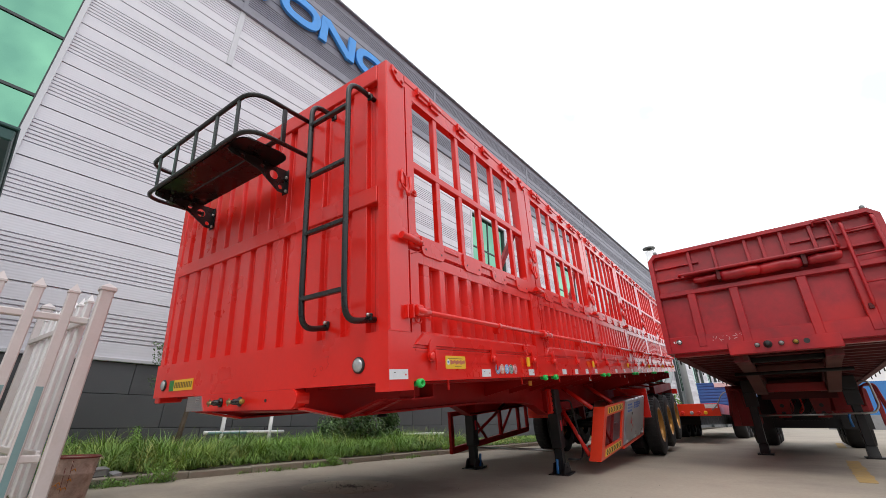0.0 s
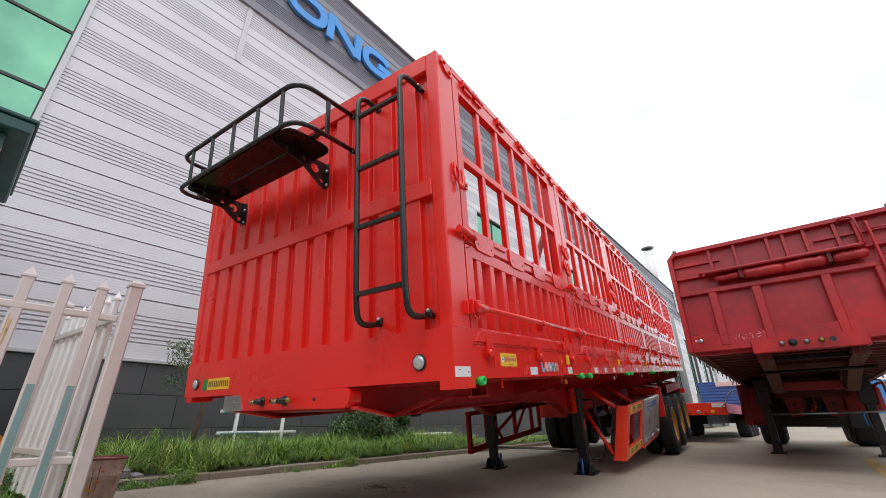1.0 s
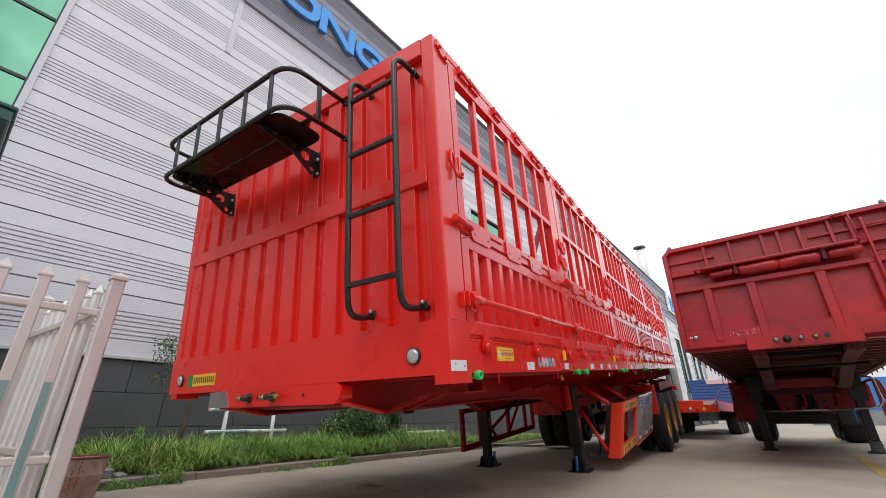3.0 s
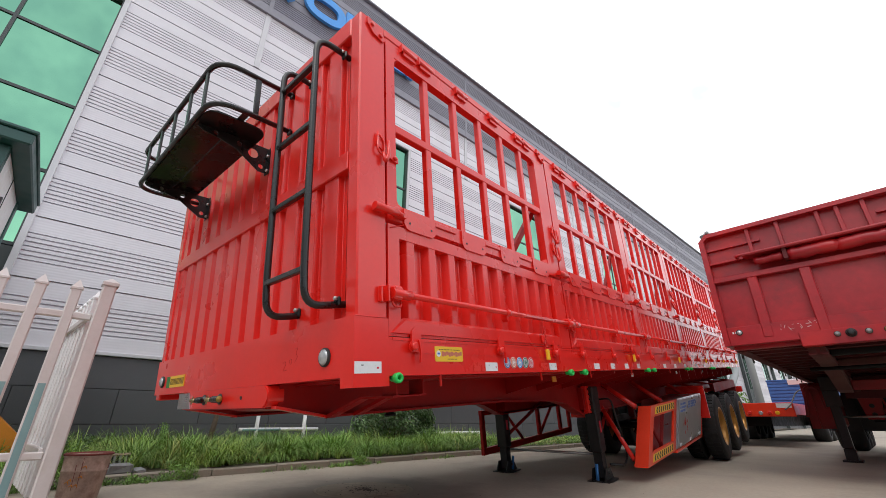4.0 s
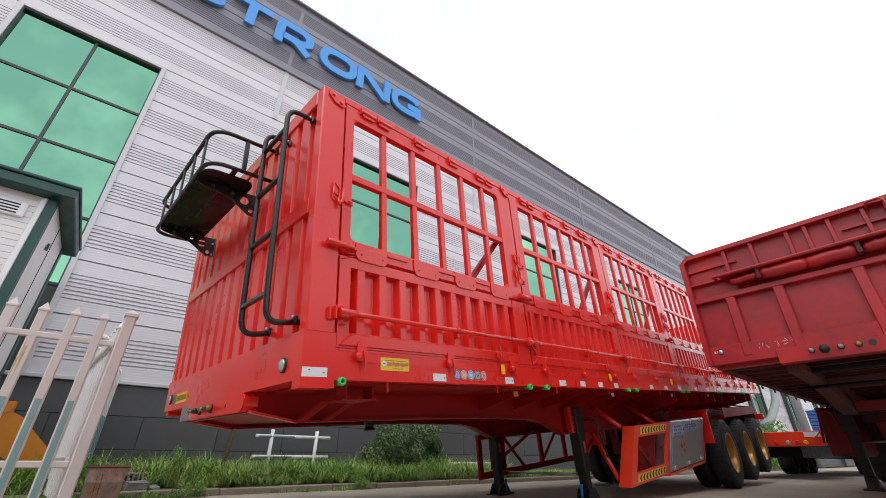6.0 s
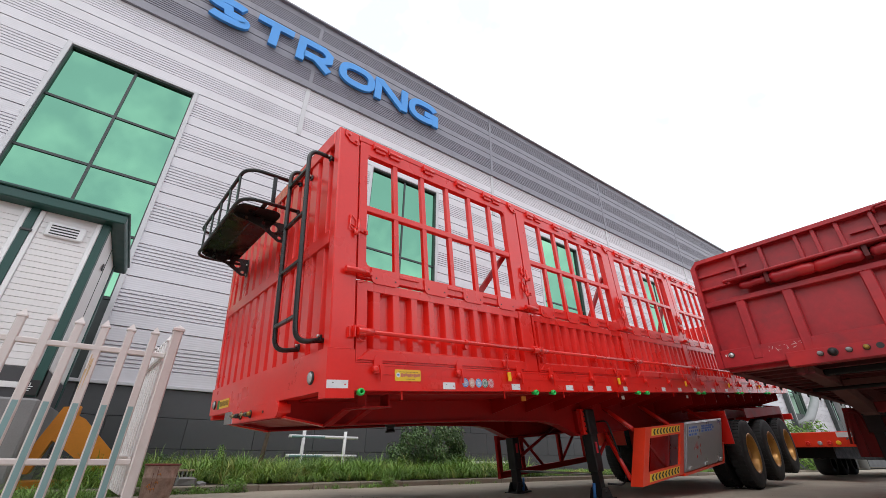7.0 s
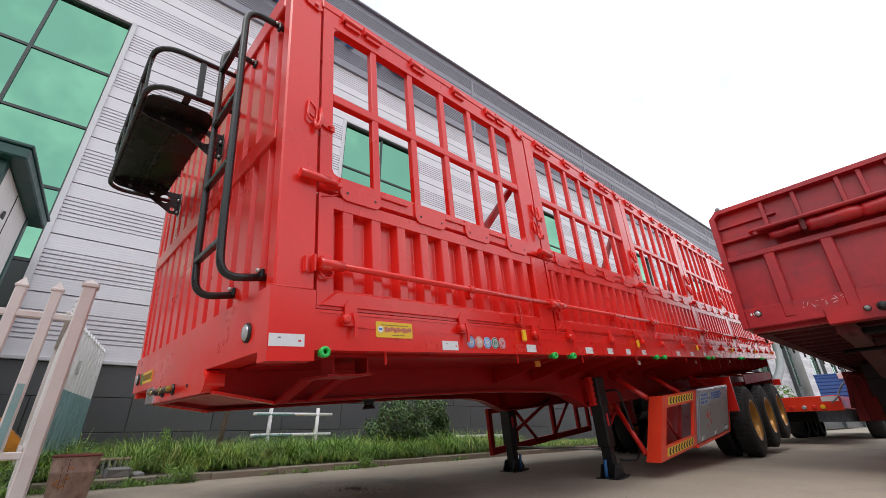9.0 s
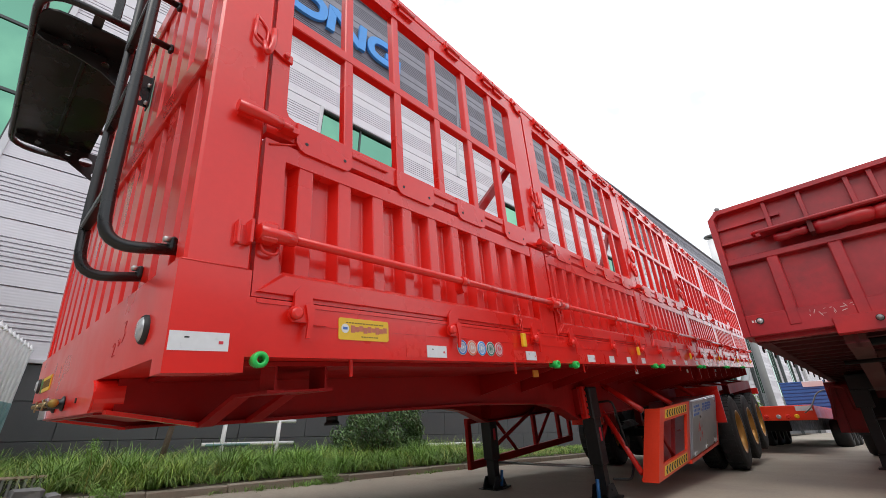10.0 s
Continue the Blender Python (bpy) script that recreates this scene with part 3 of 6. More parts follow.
def upper_gate(s, y0, y1, first):
    o0, o1 = y0 + (0.065 if first else 0.125), y1 - 0.19
    X = lambda a, b: sorted((s * a, s * b))
    bm = bmesh.new()
    for x0, x1, ya, yb, za, zb in ((1.195, 1.246, y0, o0, 1.975, 3.03), (1.195, 1.246, o1, y1, 1.975, 3.03),
                                   (1.195, 1.246, o0, o1, 2.93, 3.03), (1.195, 1.246, y0, y1, 1.885, 1.975)):
        box(bm, *X(x0, x1), ya, yb, za, zb)
    for cy, cz, dy, dz in ((o0, 1.975, 1, 1), (o1, 1.975, -1, 1), (o0, 2.93, 1, -1), (o1, 2.93, -1, -1)):
        prism(bm, [(cy, cz), (cy + 0.04 * dy, cz), (cy + 0.012 * dy, cz + 0.012 * dz), (cy, cz + 0.04 * dz)], "x", *X(1.2, 1.243))
    gate = part("upper_gate", bm, RED, trailer)
    part("middle_rail", boxes([(*X(1.198, 1.243), o0, o1, 2.42, 2.47)], 0.004), RED, gate)
    step = (o1 - o0 + 0.005) / 5.75
    for k in range(5):
        y = o0 + step * (k + 1) - 0.015
        part("bar", boxes([(*X(1.2, 1.24), y - 0.022, y + 0.022, 1.97, 2.935)], 0.004), RED, gate)
    for k, y in enumerate((o0 + 0.16, o0 + 0.64, o0 + 1.06, o0 + 1.5)):
        bm = bmesh.new()
        prism(bm, [(y - 0.12, 1.968), (y - 0.12, 1.885), (y - 0.105, 1.862), (y - 0.085, 1.853), (y + 0.09, 1.853), (y + 0.112, 1.866), (y + 0.12, 1.885), (y + 0.12, 1.968)], "x", *X(1.247, 1.257))
        part("hanger_plate", bm, RED, gate)
        if s > 0:
            for dy in (-0.08, 0.085):
                bm = bmesh.new()
                lathe(bm, [(0, 0.0065), (0.0015, 0.0065)], (1.257, y + dy, 1.893), (1, 0, 0), 10, True)
                part("plate_hole", bm, DARK, gate)
        if k < 3:
            part("slide_rail", boxes([(*X(1.247, 1.256), y + 0.123, y + 0.31, 1.93, 1.957)], 0.003), RED, gate)
    for y in (o0 + 0.115, o0 + 0.26, o0 + 0.63, o0 + 1.03, o0 + 1.40, o0 + 1.53):
        bm = bmesh.new()
        tube(bm, [(s * 1.262, y - 0.062, 3.022), (s * 1.262, y + 0.062, 3.022)], 0.013, 8)
        box(bm, *X(1.243, 1.262), y - 0.05, y + 0.05, 2.985, 3.03)
        box(bm, *X(1.243, 1.272), y - 0.07, y - 0.064, 3.0, 3.052)
        part("hinge", bm, RED, gate)
    return gate


def lower_gate(s, y0, y1, first):
    X = lambda a, b: sorted((s * a, s * b))
    a0, a1 = y0 + (0.075 if first else 0.03), y1 - 0.19
    bm = bmesh.new()
    for r in ((*X(1.2, 1.247), y0, a0, 1.393, 1.86), (*X(1.2, 1.247), a0, a1, 1.795, 1.86), (*X(1.2, 1.247), y0, a1 + 0.012, 1.312, 1.393)):
        box(bm, *r)
    fold = bmesh.new()
    back = [fold.verts.new((s * 1.24, y, z)) for y, z in ((y0 + 0.004, 1.324), (a1 - 0.02, 1.324), (a1 - 0.02, 1.402), (y0 + 0.092, 1.402))]
    face = [fold.verts.new((s * 1.2585, y, z)) for y, z in ((y0 + 0.016, 1.327), (a1 - 0.022, 1.327), (a1 - 0.022, 1.386), (y0 + 0.094, 1.386))]
    fold.faces.new(face)
    fold.faces.new(back[::-1])
    for i in range(4):
        fold.faces.new((back[i], back[(i + 1) % 4], face[(i + 1) % 4], face[i]))
    gate = part("lower_gate", bm, RED, trailer)
    part("bottom_fold", fold, RED, gate)
    part("fluted_sheet", one(flutes, a0, a1, 1.385, 1.80, 0.15, 0.054, 0.07, 0.047, lambda a, o, z: (s * (1.196 + o), a, z)), RED, gate, "fluted red steel sheet")
    part("side_pillar", boxes([(*X(1.17, 1.25), a1 + 0.016, y1, 1.31, 1.865)], 0.006), RED, gate)
    rod = bmesh.new()
    z = 1.50
    tube(rod, [(s * 1.283, y0 - 0.005, z), (s * 1.283, y1 + 0.01, z)], 0.0155, 10)
    part("lock_rod", rod, RED, gate)
    for y in (y0 + 0.02, y1 - 0.05):
        bm = bmesh.new()
        box(bm, *X(1.247, 1.30), y - 0.028, y + 0.028, z - 0.028, z + 0.036, bevel=0.008)
        tube(bm, [(s * 1.283, y - 0.03, z), (s * 1.283, y + 0.085, z)], 0.024, 12)
        part("rod_clamp", bm, RED, gate)
    for y, z0, z1, out in ((y0 - 0.062, -0.042, 0.03, 1.275), (y0 - 0.03, -0.04, 0.036, 1.288)):
        bm = bmesh.new()
        box(bm, *X(1.25, out), y - 0.005, y + 0.005, z + z0, z + z1, bevel=0.002)
        part("clamp_ear", bm, RED, gate)
    part("clamp_plate", boxes([(*X(1.2495, 1.257), y0 - 0.068, y0 - 0.022, z - 0.04, z + 0.024)], 0.002), RED, gate)
    part("clamp_drop", one(tube, bend([(s * 1.262, y0 + 0.005, z - 0.02), (s * 1.268, y0 + 0.012, z - 0.056), (s * 1.268, y0 + 0.055, z - 0.058), (s * 1.262, y0 + 0.062, z - 0.03)], 0.015, 3), 0.006, 6), RED, gate)
    mid = (y0 + y1) / 2
    bm = bmesh.new()
    tube(bm, [(s * 1.283, mid - 0.012, z), (s * 1.283, mid + 0.03, z)], 0.021, 10)
    prism(bm, [(mid - 0.008, z), (mid + 0.026, z), (mid + 0.022, z - 0.045), (mid + 0.008, z - 0.055), (mid - 0.006, z - 0.04)], "x", *X(1.24, 1.283))
    part("rod_bracket", bm, RED, gate)
    return gate


def latch(s, y, z=1.268):
    X = lambda a, b: sorted((s * a, s * b))
    bm = bmesh.new()
    prism(bm, [(y - 0.028, z - 0.02), (y + 0.034, z - 0.02), (y + 0.034, z + 0.06), (y + 0.02, z + 0.085), (y - 0.008, z + 0.09), (y - 0.028, z + 0.07)], "x", *X(1.25, 1.265))
    prism(bm, [(y - 0.05, z + 0.005), (y - 0.038, z + 0.022), (y + 0.03, z + 0.022), (y + 0.036, z - 0.024), (y - 0.036, z - 0.026), (y - 0.05, z - 0.012)], "x", *X(1.265, 1.273))
    keeper = part("latch", bm, RED, trailer)
    bm = bmesh.new()
    lathe(bm, [(0, 0.02), (0.014, 0.02), (0.02, 0.012)], (s * 1.273, y - 0.028, z), (s, 0, 0), 14, True)
    part("latch_bolt", bm, RED, keeper)
    bm = bmesh.new()
    prism(bm, [(y + 0.002, z + 0.028), (y + 0.012, z + 0.036), (y + 0.028, z + 0.034), (y + 0.034, z + 0.022), (y + 0.03, z - 0.022), (y + 0.02, z - 0.074), (y + 0.007, z - 0.074), (y + 0.012, z - 0.02)], "x", *X(1.2735, 1.281))
    part("latch_hook", bm, RED, keeper)
    part("latch_stop", boxes([(*X(1.25, 1.258), y + 0.04, y + 0.09, z - 0.028, z - 0.02)]), RED, keeper)


def chain_tag(s, y):
    bm = bmesh.new()
    for k in range(5):
        zz = 1.43 - 0.027 * k
        ring = [(s * 1.272 + (0.006 * math.sin(t) if k % 2 else 0), y + (0 if k % 2 else 0.008 * math.sin(t)), zz + 0.017 * math.cos(t)) for t in [i * math.pi / 4 for i in range(9)]]
        tube(bm, ring, 0.004, 5, False)
    part("chain", bm, RED, trailer)
    X = sorted((s * 1.262, s * 1.282))
    part("chain_clip", boxes([(*X, y - 0.055, y - 0.025, 1.335, 1.385)], 0.006), RED, trailer)
    part("chain_tag", boxes([(*X, y - 0.01, y + 0.022, 1.218, 1.29)], 0.004), YELLOW_CAP, trailer, "yellow plastic tag")


def gate_lock(s, y, z):
    X = lambda a, b: sorted((s * a, s * b))
    bm = bmesh.new()
    prism(bm, [(y - 0.05, z + 0.035), (y + 0.02, z + 0.0), (y + 0.10, z - 0.045), (y + 0.10, z - 0.075), (y + 0.06, z - 0.07), (y - 0.05, z - 0.02)], "x", *X(1.247, 1.258))
    tube(bm, bend([(s * 1.262, y - 0.045, z + 0.05), (s * 1.268, y - 0.05, z - 0.06), (s * 1.268, y - 0.005, z - 0.08), (s * 1.262, y + 0.0, z + 0.01), (s * 1.262, y - 0.045, z + 0.05)], 0.02, 4), 0.006, 6)
    tube(bm, bend([(s * 1.275, y + 0.015, z + 0.015), (s * 1.285, y + 0.01, z - 0.07), (s * 1.275, y - 0.005, z - 0.115), (s * 1.27, y - 0.015, z - 0.06)], 0.02, 4), 0.011, 7)
    lathe(bm, [(0, 0.012), (0.012, 0.012), (0.016, 0.006)], (s * 1.255, y + 0.075, z - 0.055), (s, 0, 0), 8, True)
    part("gate_lock", bm, RED, trailer)


for s in (1, -1):
    X = lambda a, b: sorted((s * a, s * b))
    rail = part("side_rail", boxes([(*X(1.16, 1.25), 0.177, LEN, 1.14, 1.308)]), RED, trailer)
    part("rail_fold", boxes([(*X(1.246, 1.2525), 0.34, LEN, 1.237, 1.246)]), RED, rail)
    part("rail_lip", boxes([(*X(1.246, 1.2535), 0.2, LEN, 1.294, 1.306)]), RED, rail)
    part("top_rail", boxes([(*X(1.19, 1.25), 0.177, LEN, 3.034, 3.09)], 0.005), RED, trailer)
    for i, (y0, y1) in enumerate(BAYS):
        upper_gate(s, y0, y1, i == 0)
        lower_gate(s, y0, y1, i == 0)
        if s > 0 or i < 2:
            for d in (0.155, 0.885, 1.605):
                latch(s, y0 + d)
            chain_tag(s, y0 + 1.45)
            gate_lock(s, y0 - 0.03, 2.29)
            if i:
                gate_lock(s, y0 - 0.05, 2.13)
            # brace behind the gate: its shade is carried by the darker red
            bm = bmesh.new()
            prism(bm, [(y0 + 1.10, 1.80), (y0 + 1.165, 1.80), (y0 + 1.86, 2.56), (y0 + 1.86, 2.63)], "x", *X(1.135, 1.165))
            part("brace", bm, RED_SHADED, trailer)
        part("bay_post", boxes([(*X(1.12, 1.19), y1 - 0.07, y1 + 0.04, 1.15, 3.05)], 0.006), RED, trailer)
        bm = bmesh.new()
        tube(bm, [(s * 1.28, y0 - 0.11, 1.912), (s * 1.28, y0 + 0.035, 1.912)], 0.020, 12)
        tube(bm, [(s * 1.28, y0 + 0.03, 1.912), (s * 1.28, y0 + 0.075, 1.912)], 0.012, 10)
        box(bm, *X(1.247, 1.28), y0 - 0.10, y0 - 0.05, 1.897, 1.915)
        box(bm, *X(1.244, 1.282), y0 + 0.036, y0 + 0.1, 1.90, 1.922)
        tube(bm, [(s * 1.25, y0 + 0.012, 1.838), (s * 1.25, y0 + 0.105, 1.875)], 0.0035, 5)
        part("hinge_pin", bm, RED, trailer)
        bm = bmesh.new()
        prism(bm, [(y0 - 0.14, 3.075), (y0 - 0.05, 3.04), (y0 - 0.01, 2.985), (y0 - 0.035, 2.965), (y0 - 0.1, 2.98), (y0 - 0.145, 3.03)], "x", *X(1.25, 1.262))
        for dy, zz in ((-0.11, 3.035), (-0.05, 2.995)):
            lathe(bm, [(0, 0.013), (0.008, 0.013), (0.01, 0.006)], (s * 1.262, y0 + dy, zz), (s, 0, 0), 8, True)
        part("corner_bracket", bm, RED, trailer)
part("rear_wall", boxes([(-1.17, 1.17, LEN - 0.06, LEN, 1.14, 3.09)], 0.006), RED, trailer)
part("deck", boxes([(-1.16, 1.16, 0.08, LEN - 0.06, 1.15, 1.18)]), RED_SHADED, trailer)

# tape, stickers, caps and lamps on the body
for y, w in ((-0.007, 0.142), (0.905, 0.12), (1.68, 0.11), (2.5, 0.12), (2.9, 0.1), (3.29, 0.1), (3.68, 0.1), (4.75, 0.12), (5.3, 0.12), (5.9, 0.12),
             (6.7, 0.14), (7.4, 0.14), (8.1, 0.14), (8.8, 0.14), (9.5, 0.14), (10.2, 0.14), (10.9, 0.14), (11.6, 0.14), (12.1, 0.14)):
    tape = part("reflective_tape", boxes([(1.2502, 1.2527, y, y + w, 1.152, 1.2)]), WHITE_TAPE, trailer, "white reflective tape")
    part("print_mark", boxes([(1.2527, 1.2532, y + w * 0.82, y + w * 0.9, 1.17, 1.178)]), INK_RED, tape)
    part("print_mark", boxes([(1.2527, 1.2532, y + w * 0.24, y + w * 0.32, 1.183, 1.187)]), DARK, tape)
for y in (0.79, 1.56, 2.36, 4.55, 6.1, 7.0):
    part("reflective_tape", boxes([(1.2502, 1.252, y, y + 0.11, 1.152, 1.2)]), RED_TAPE, trailer, "red reflective tape")
bm = bmesh.new()
corners = [(0.692, 1.21, -90), (0.692, 1.268, 0), (0.489, 1.268, 90), (0.489, 1.21, 180)]
prism(bm, [(cy + 0.008 * math.cos(radians(a0 + a)), cz + 0.008 * math.sin(radians(a0 + a))) for cy, cz, a0 in corners for a in (0, 30, 60, 90)], "x", 1.2502, 1.2535)
plate = part("side_sticker", bm, STICKER_YELLOW, trailer, "yellow sticker with a faded red lettering panel")
part("lettering_bar", boxes([(1.2533, 1.2540, 0.53 + 0.018 * k, 0.547 + 0.018 * k, 1.227 + 0.003 * (k % 3), 1.252 - 0.004 * (k % 2)) for k in range(9)]), INK_FADED, plate)
part("small_lettering_bar", boxes([(1.2533, 1.2539, 0.51 + 0.012 * k, 0.519 + 0.012 * k, 1.2585, 1.2625) for k in range(14)] + [(1.2533, 1.2539, 0.575 + 0.011 * k, 0.583 + 0.011 * k, 1.2125, 1.2165) for k in range(7)]), BRONZE_INK, plate)
bm = bmesh.new()
lathe(bm, [(0, 0.016), (0.0008, 0.016)], (1.2533, 0.507, 1.24), (1, 0, 0), 14, True)
mark = part("sticker_mark", bm, PALE, plate)
part("mark_bar", boxes([(1.2541, 1.2545, 0.498, 0.516, 1.236, 1.245)]), INK_BLUE, mark)
for k, colour in enumerate(((0.06, 0.2, 0.55), (0.75, 0.22, 0.12), (0.05, 0.3, 0.7), (0.03, 0.16, 0.12), (0.65, 0.05, 0.08))):
    y = 1.133 + 0.073 * k
    bm = bmesh.new()
    lathe(bm, [(0, 0.034), (0.003, 0.034)], (1.2505, y, 1.2), (1, 0, 0), 20, True)
    badge = part("round_sticker", bm, PALE, trailer, "round sticker with a coloured ring")
    ink = shade("sticker_ink", colour, 0.4, var=0.06, scale=40)
    bm = bmesh.new()
    lathe(bm, [(0, 0.032), (0.0012, 0.032), (0.0012, 0.025), (0, 0.025)], (1.2535, y, 1.2), (1, 0, 0), 20)
    part("ring", bm, ink, badge)
    bm = bmesh.new()
    lathe(bm, [(0, 0.021), (0.0009, 0.021)], (1.2535, y, 1.2), (1, 0, 0), 18, True)
    part("sticker_disc", bm, shade("sticker_tint", tuple(0.45 * c + 0.3 for c in colour), 0.4, var=0.06, scale=40), badge)
    part("sticker_mark", boxes([(1.2544, 1.2552, y - 0.010, y - 0.002, 1.192, 1.21), (1.2544, 1.2552, y + 0.003, y + 0.011, 1.196, 1.206)]), ink if k in (3, 4) else PALE, badge)
for y in (0.215, 1.985, 2.25, 4.01, 4.25, 6.03, 6.27, 8.05, 8.3, 10.07, 10.3):
    bm = bmesh.new()
    lathe(bm, [(-0.03, 0.014), (-0.005, 0.016), (0.0, 0.022), (0.022, 0.023), (0.029, 0.0195), (0.029, 0.011), (0.006, 0.010)], (1.256, y, 1.13), (1, -0.1, 0), 16)
    part("pipe_cap", bm, GREEN_CAP, trailer, "bright green plastic pipe cap")
for y in (0.56, 1.62, 2.5, 3.6, 5.2):
    part("rope_hook", boxes([(1.2, 1.212, y, y + 0.012, 1.085, 1.145)], 0.003), RED, trailer)
for x in (1.052, -1.09):
    bm = bmesh.new()
    lathe(bm, [(0, 0.041), (0.008, 0.041), (0.013, 0.0355)], (x, -0.012, 1.232), (0, -1, 0), 20)
    lamp = part("marker_lamp", bm, DARK, trailer, "round clear marker lamp in a black rim")
    bm = bmesh.new()
    lathe(bm, [(0.0, 0.0355), (0.013, 0.0345), (0.019, 0.024), (0.021, 0.0)], (x, -0.012, 1.232), (0, -1, 0), 20)
    part("lens", bm, LENS, lamp)
sticker = part("front_sticker", boxes([(-0.92, -0.636, -0.0165, -0.012, 1.184, 1.262)]), STICKER_YELLOW, trailer, "yellow sticker with a green end and dark lettering")
part("sticker_end", boxes([(-0.99, -0.92, -0.0168, -0.012, 1.184, 1.262)]), SHED_MARK, sticker)
part("lettering_bar", boxes([(-0.905 + 0.0245 * k, -0.905 + 0.0245 * k + 0.014, -0.0178, -0.016, 1.203, 1.244) for k in range(11)]), BRONZE_INK, sticker)
bm = bmesh.new()
for k, stroke in enumerate(([(0.0, 0.03), (0.018, 0.045), (0.032, 0.03), (0.004, -0.004), (0.04, 0.0)],
                            [(0.012, 0.028), (0.03, 0.026), (0.03, 0.006), (0.014, 0.002), (0.01, 0.024)],
                            [(0.0, 0.05), (0.03, 0.056), (0.012, 0.028), (0.03, 0.014), (0.006, -0.012)])):
    x, z = 0.69 + 0.052 * k, 1.20 + 0.021 * k
    tube(bm, bend([(x + a, -0.0123, z + b) for a, b in stroke], 0.01, 3), 0.0012, 4)
part("chalk_scrawl", bm, RED_SCRAWL, trailer, "faint dark handwritten scrawl")

# front ladder
ladder = subgroup("ladder", trailer, "black tube ladder bolted to the front wall")
for x in (0.765, 1.10):
    bm = bmesh.new()
    tube(bm, bend([(x + 0.01, 0.045, 1.462), (x, -0.155, 1.435), (x - 0.01, -0.16, 1.60), (x - 0.01, -0.16, 2.90), (x + 0.01, 0.045, 2.865)], 0.11, 6), 0.0165, 10)
    part("stile", bm, BLACK, ladder)
    for z in (1.47, 2.865):
        bm = bmesh.new()
        box(bm, x - 0.012, x + 0.03, -0.006, 0.012, z - 0.02, z + 0.022, bevel=0.006)
        part("foot_lug", bm, BLACK, ladder)
        bm = bmesh.new()
        lathe(bm, [(0, 0.010), (0.014, 0.010), (0.018, 0.006)], (x + 0.016, -0.005, z + 0.012), (0, -1, 0), 8, True)
        part("foot_bolt", bm, ZINC, ladder)
for z in (1.60, 1.98, 2.35, 2.72):
    bm = bmesh.new()
    box(bm, 0.755, 1.09, -0.174, -0.146, z - 0.013, z + 0.013, bevel=0.004)
    part("rung", bm, BLACK, ladder)

# basket rack
rack = subgroup("basket_rack", trailer, "black steel basket rack on the front wall")
RX0, RX1, RY, RZ0, RZ1 = -0.91, 0.535, -0.445, 2.655, 2.93
for z in (RZ0, RZ1):
    bm = bmesh.new()
    tube(bm, bend([(RX0, 0.05, z), (RX0, RY, z), (RX1, RY, z), (RX1, 0.05, z)], 0.14, 6), 0.0155, 10)
    part("hoop", bm, BLACK, rack)
for x, y in ((-0.70, RY), (-0.425, RY), (-0.15, RY), (0.128, RY), (0.39, RY), (RX1, -0.21), (RX0, -0.27)):
    bm = bmesh.new()
    wx, wy = (0.016, 0.007) if y == RY else (0.007, 0.016)
    box(bm, x - wx, x + wx, y - wy, y + wy, RZ0, RZ1, bevel=0.003)
    part("upright", bm, BLACK, rack)
bm = bmesh.new()
prism(bm, [(p[0], p[1]) for p in bend([(-0.2, -0.09, 0), (-0.80, -0.09, 0), (-0.80, -0.435, 0), (0.46, -0.435, 0), (0.46, -0.09, 0), (-0.2, -0.09, 0)], 0.09, 4)][:-1], "z", 2.635, 2.645)
part("tray", bm, BLACK_GLOSS, rack)
for y0, y1 in ((-0.27, -0.25),):
    bm = bmesh.new()
    prism(bm, [(y0, 2.635), (y0 + 0.004, 2.627), (y1 - 0.004, 2.627), (y1, 2.635)], "x", -0.68, 0.27)
    part("tray_rib", bm, BLACK_GLOSS, rack)


for x0, x1 in ((0.36, RX1), (RX0, -0.74)):
    part("tray_strap", boxes([(x0, x1, -0.278, -0.242, 2.646, 2.652)]), BLACK, rack)


def holed_plate(outline, holes, x0, x1):
    """A flat plate in the y-z plane with round holes through it."""
    bm = bmesh.new()
    loops = [[(y, z) for y, z in outline]]
    for cy, cz, r in holes:
        loops.append([(cy + r * math.cos(2 * math.pi * k / 14), cz + r * math.sin(2 * math.pi * k / 14)) for k in range(14)])
    edges = []
    for loop in loops:
        v = [bm.verts.new((x0, y, z)) for y, z in loop]
        edges += [bm.edges.new((v[i], v[(i + 1) % len(v)])) for i in range(len(v))]
    bmesh.ops.triangle_fill(bm, edges=edges, use_beauty=True, use_dissolve=False)
    r = bmesh.ops.extrude_face_region(bm, geom=list(bm.faces))
    bmesh.ops.translate(bm, verts=[g for g in r["geom"] if isinstance(g, bmesh.types.BMVert)], vec=(x1 - x0, 0, 0))
    return bm


for x in (-0.70, 0.29):
    bm = holed_plate([(-0.425, 2.633), (-0.43, 2.61), (-0.40, 2.592), (-0.30, 2.578), (-0.20, 2.548), (-0.06, 2.452), (-0.005, 2.452), (-0.005, 2.633)],
                     [(-0.10, 2.565, 0.034), (-0.19, 2.592, 0.016), (-0.33, 2.606, 0.013), (-0.045, 2.49, 0.017)], x - 0.004, x + 0.004)
    bracket = part("bracket", bm, BLACK, rack, "black bracket plate with round holes")
    part("bracket_flange", boxes([(x - 0.03, x + 0.03, -0.006, 0.0, 2.448, 2.63)]), BLACK, bracket)
    for z in (2.465, 2.57):
        bm = bmesh.new()
        lathe(bm, [(0, 0.011), (0.012, 0.011), (0.016, 0.005)], (x + 0.018, -0.006, z), (0, -1, 0), 8, True)
        part("bolt", bm, ZINC, bracket)
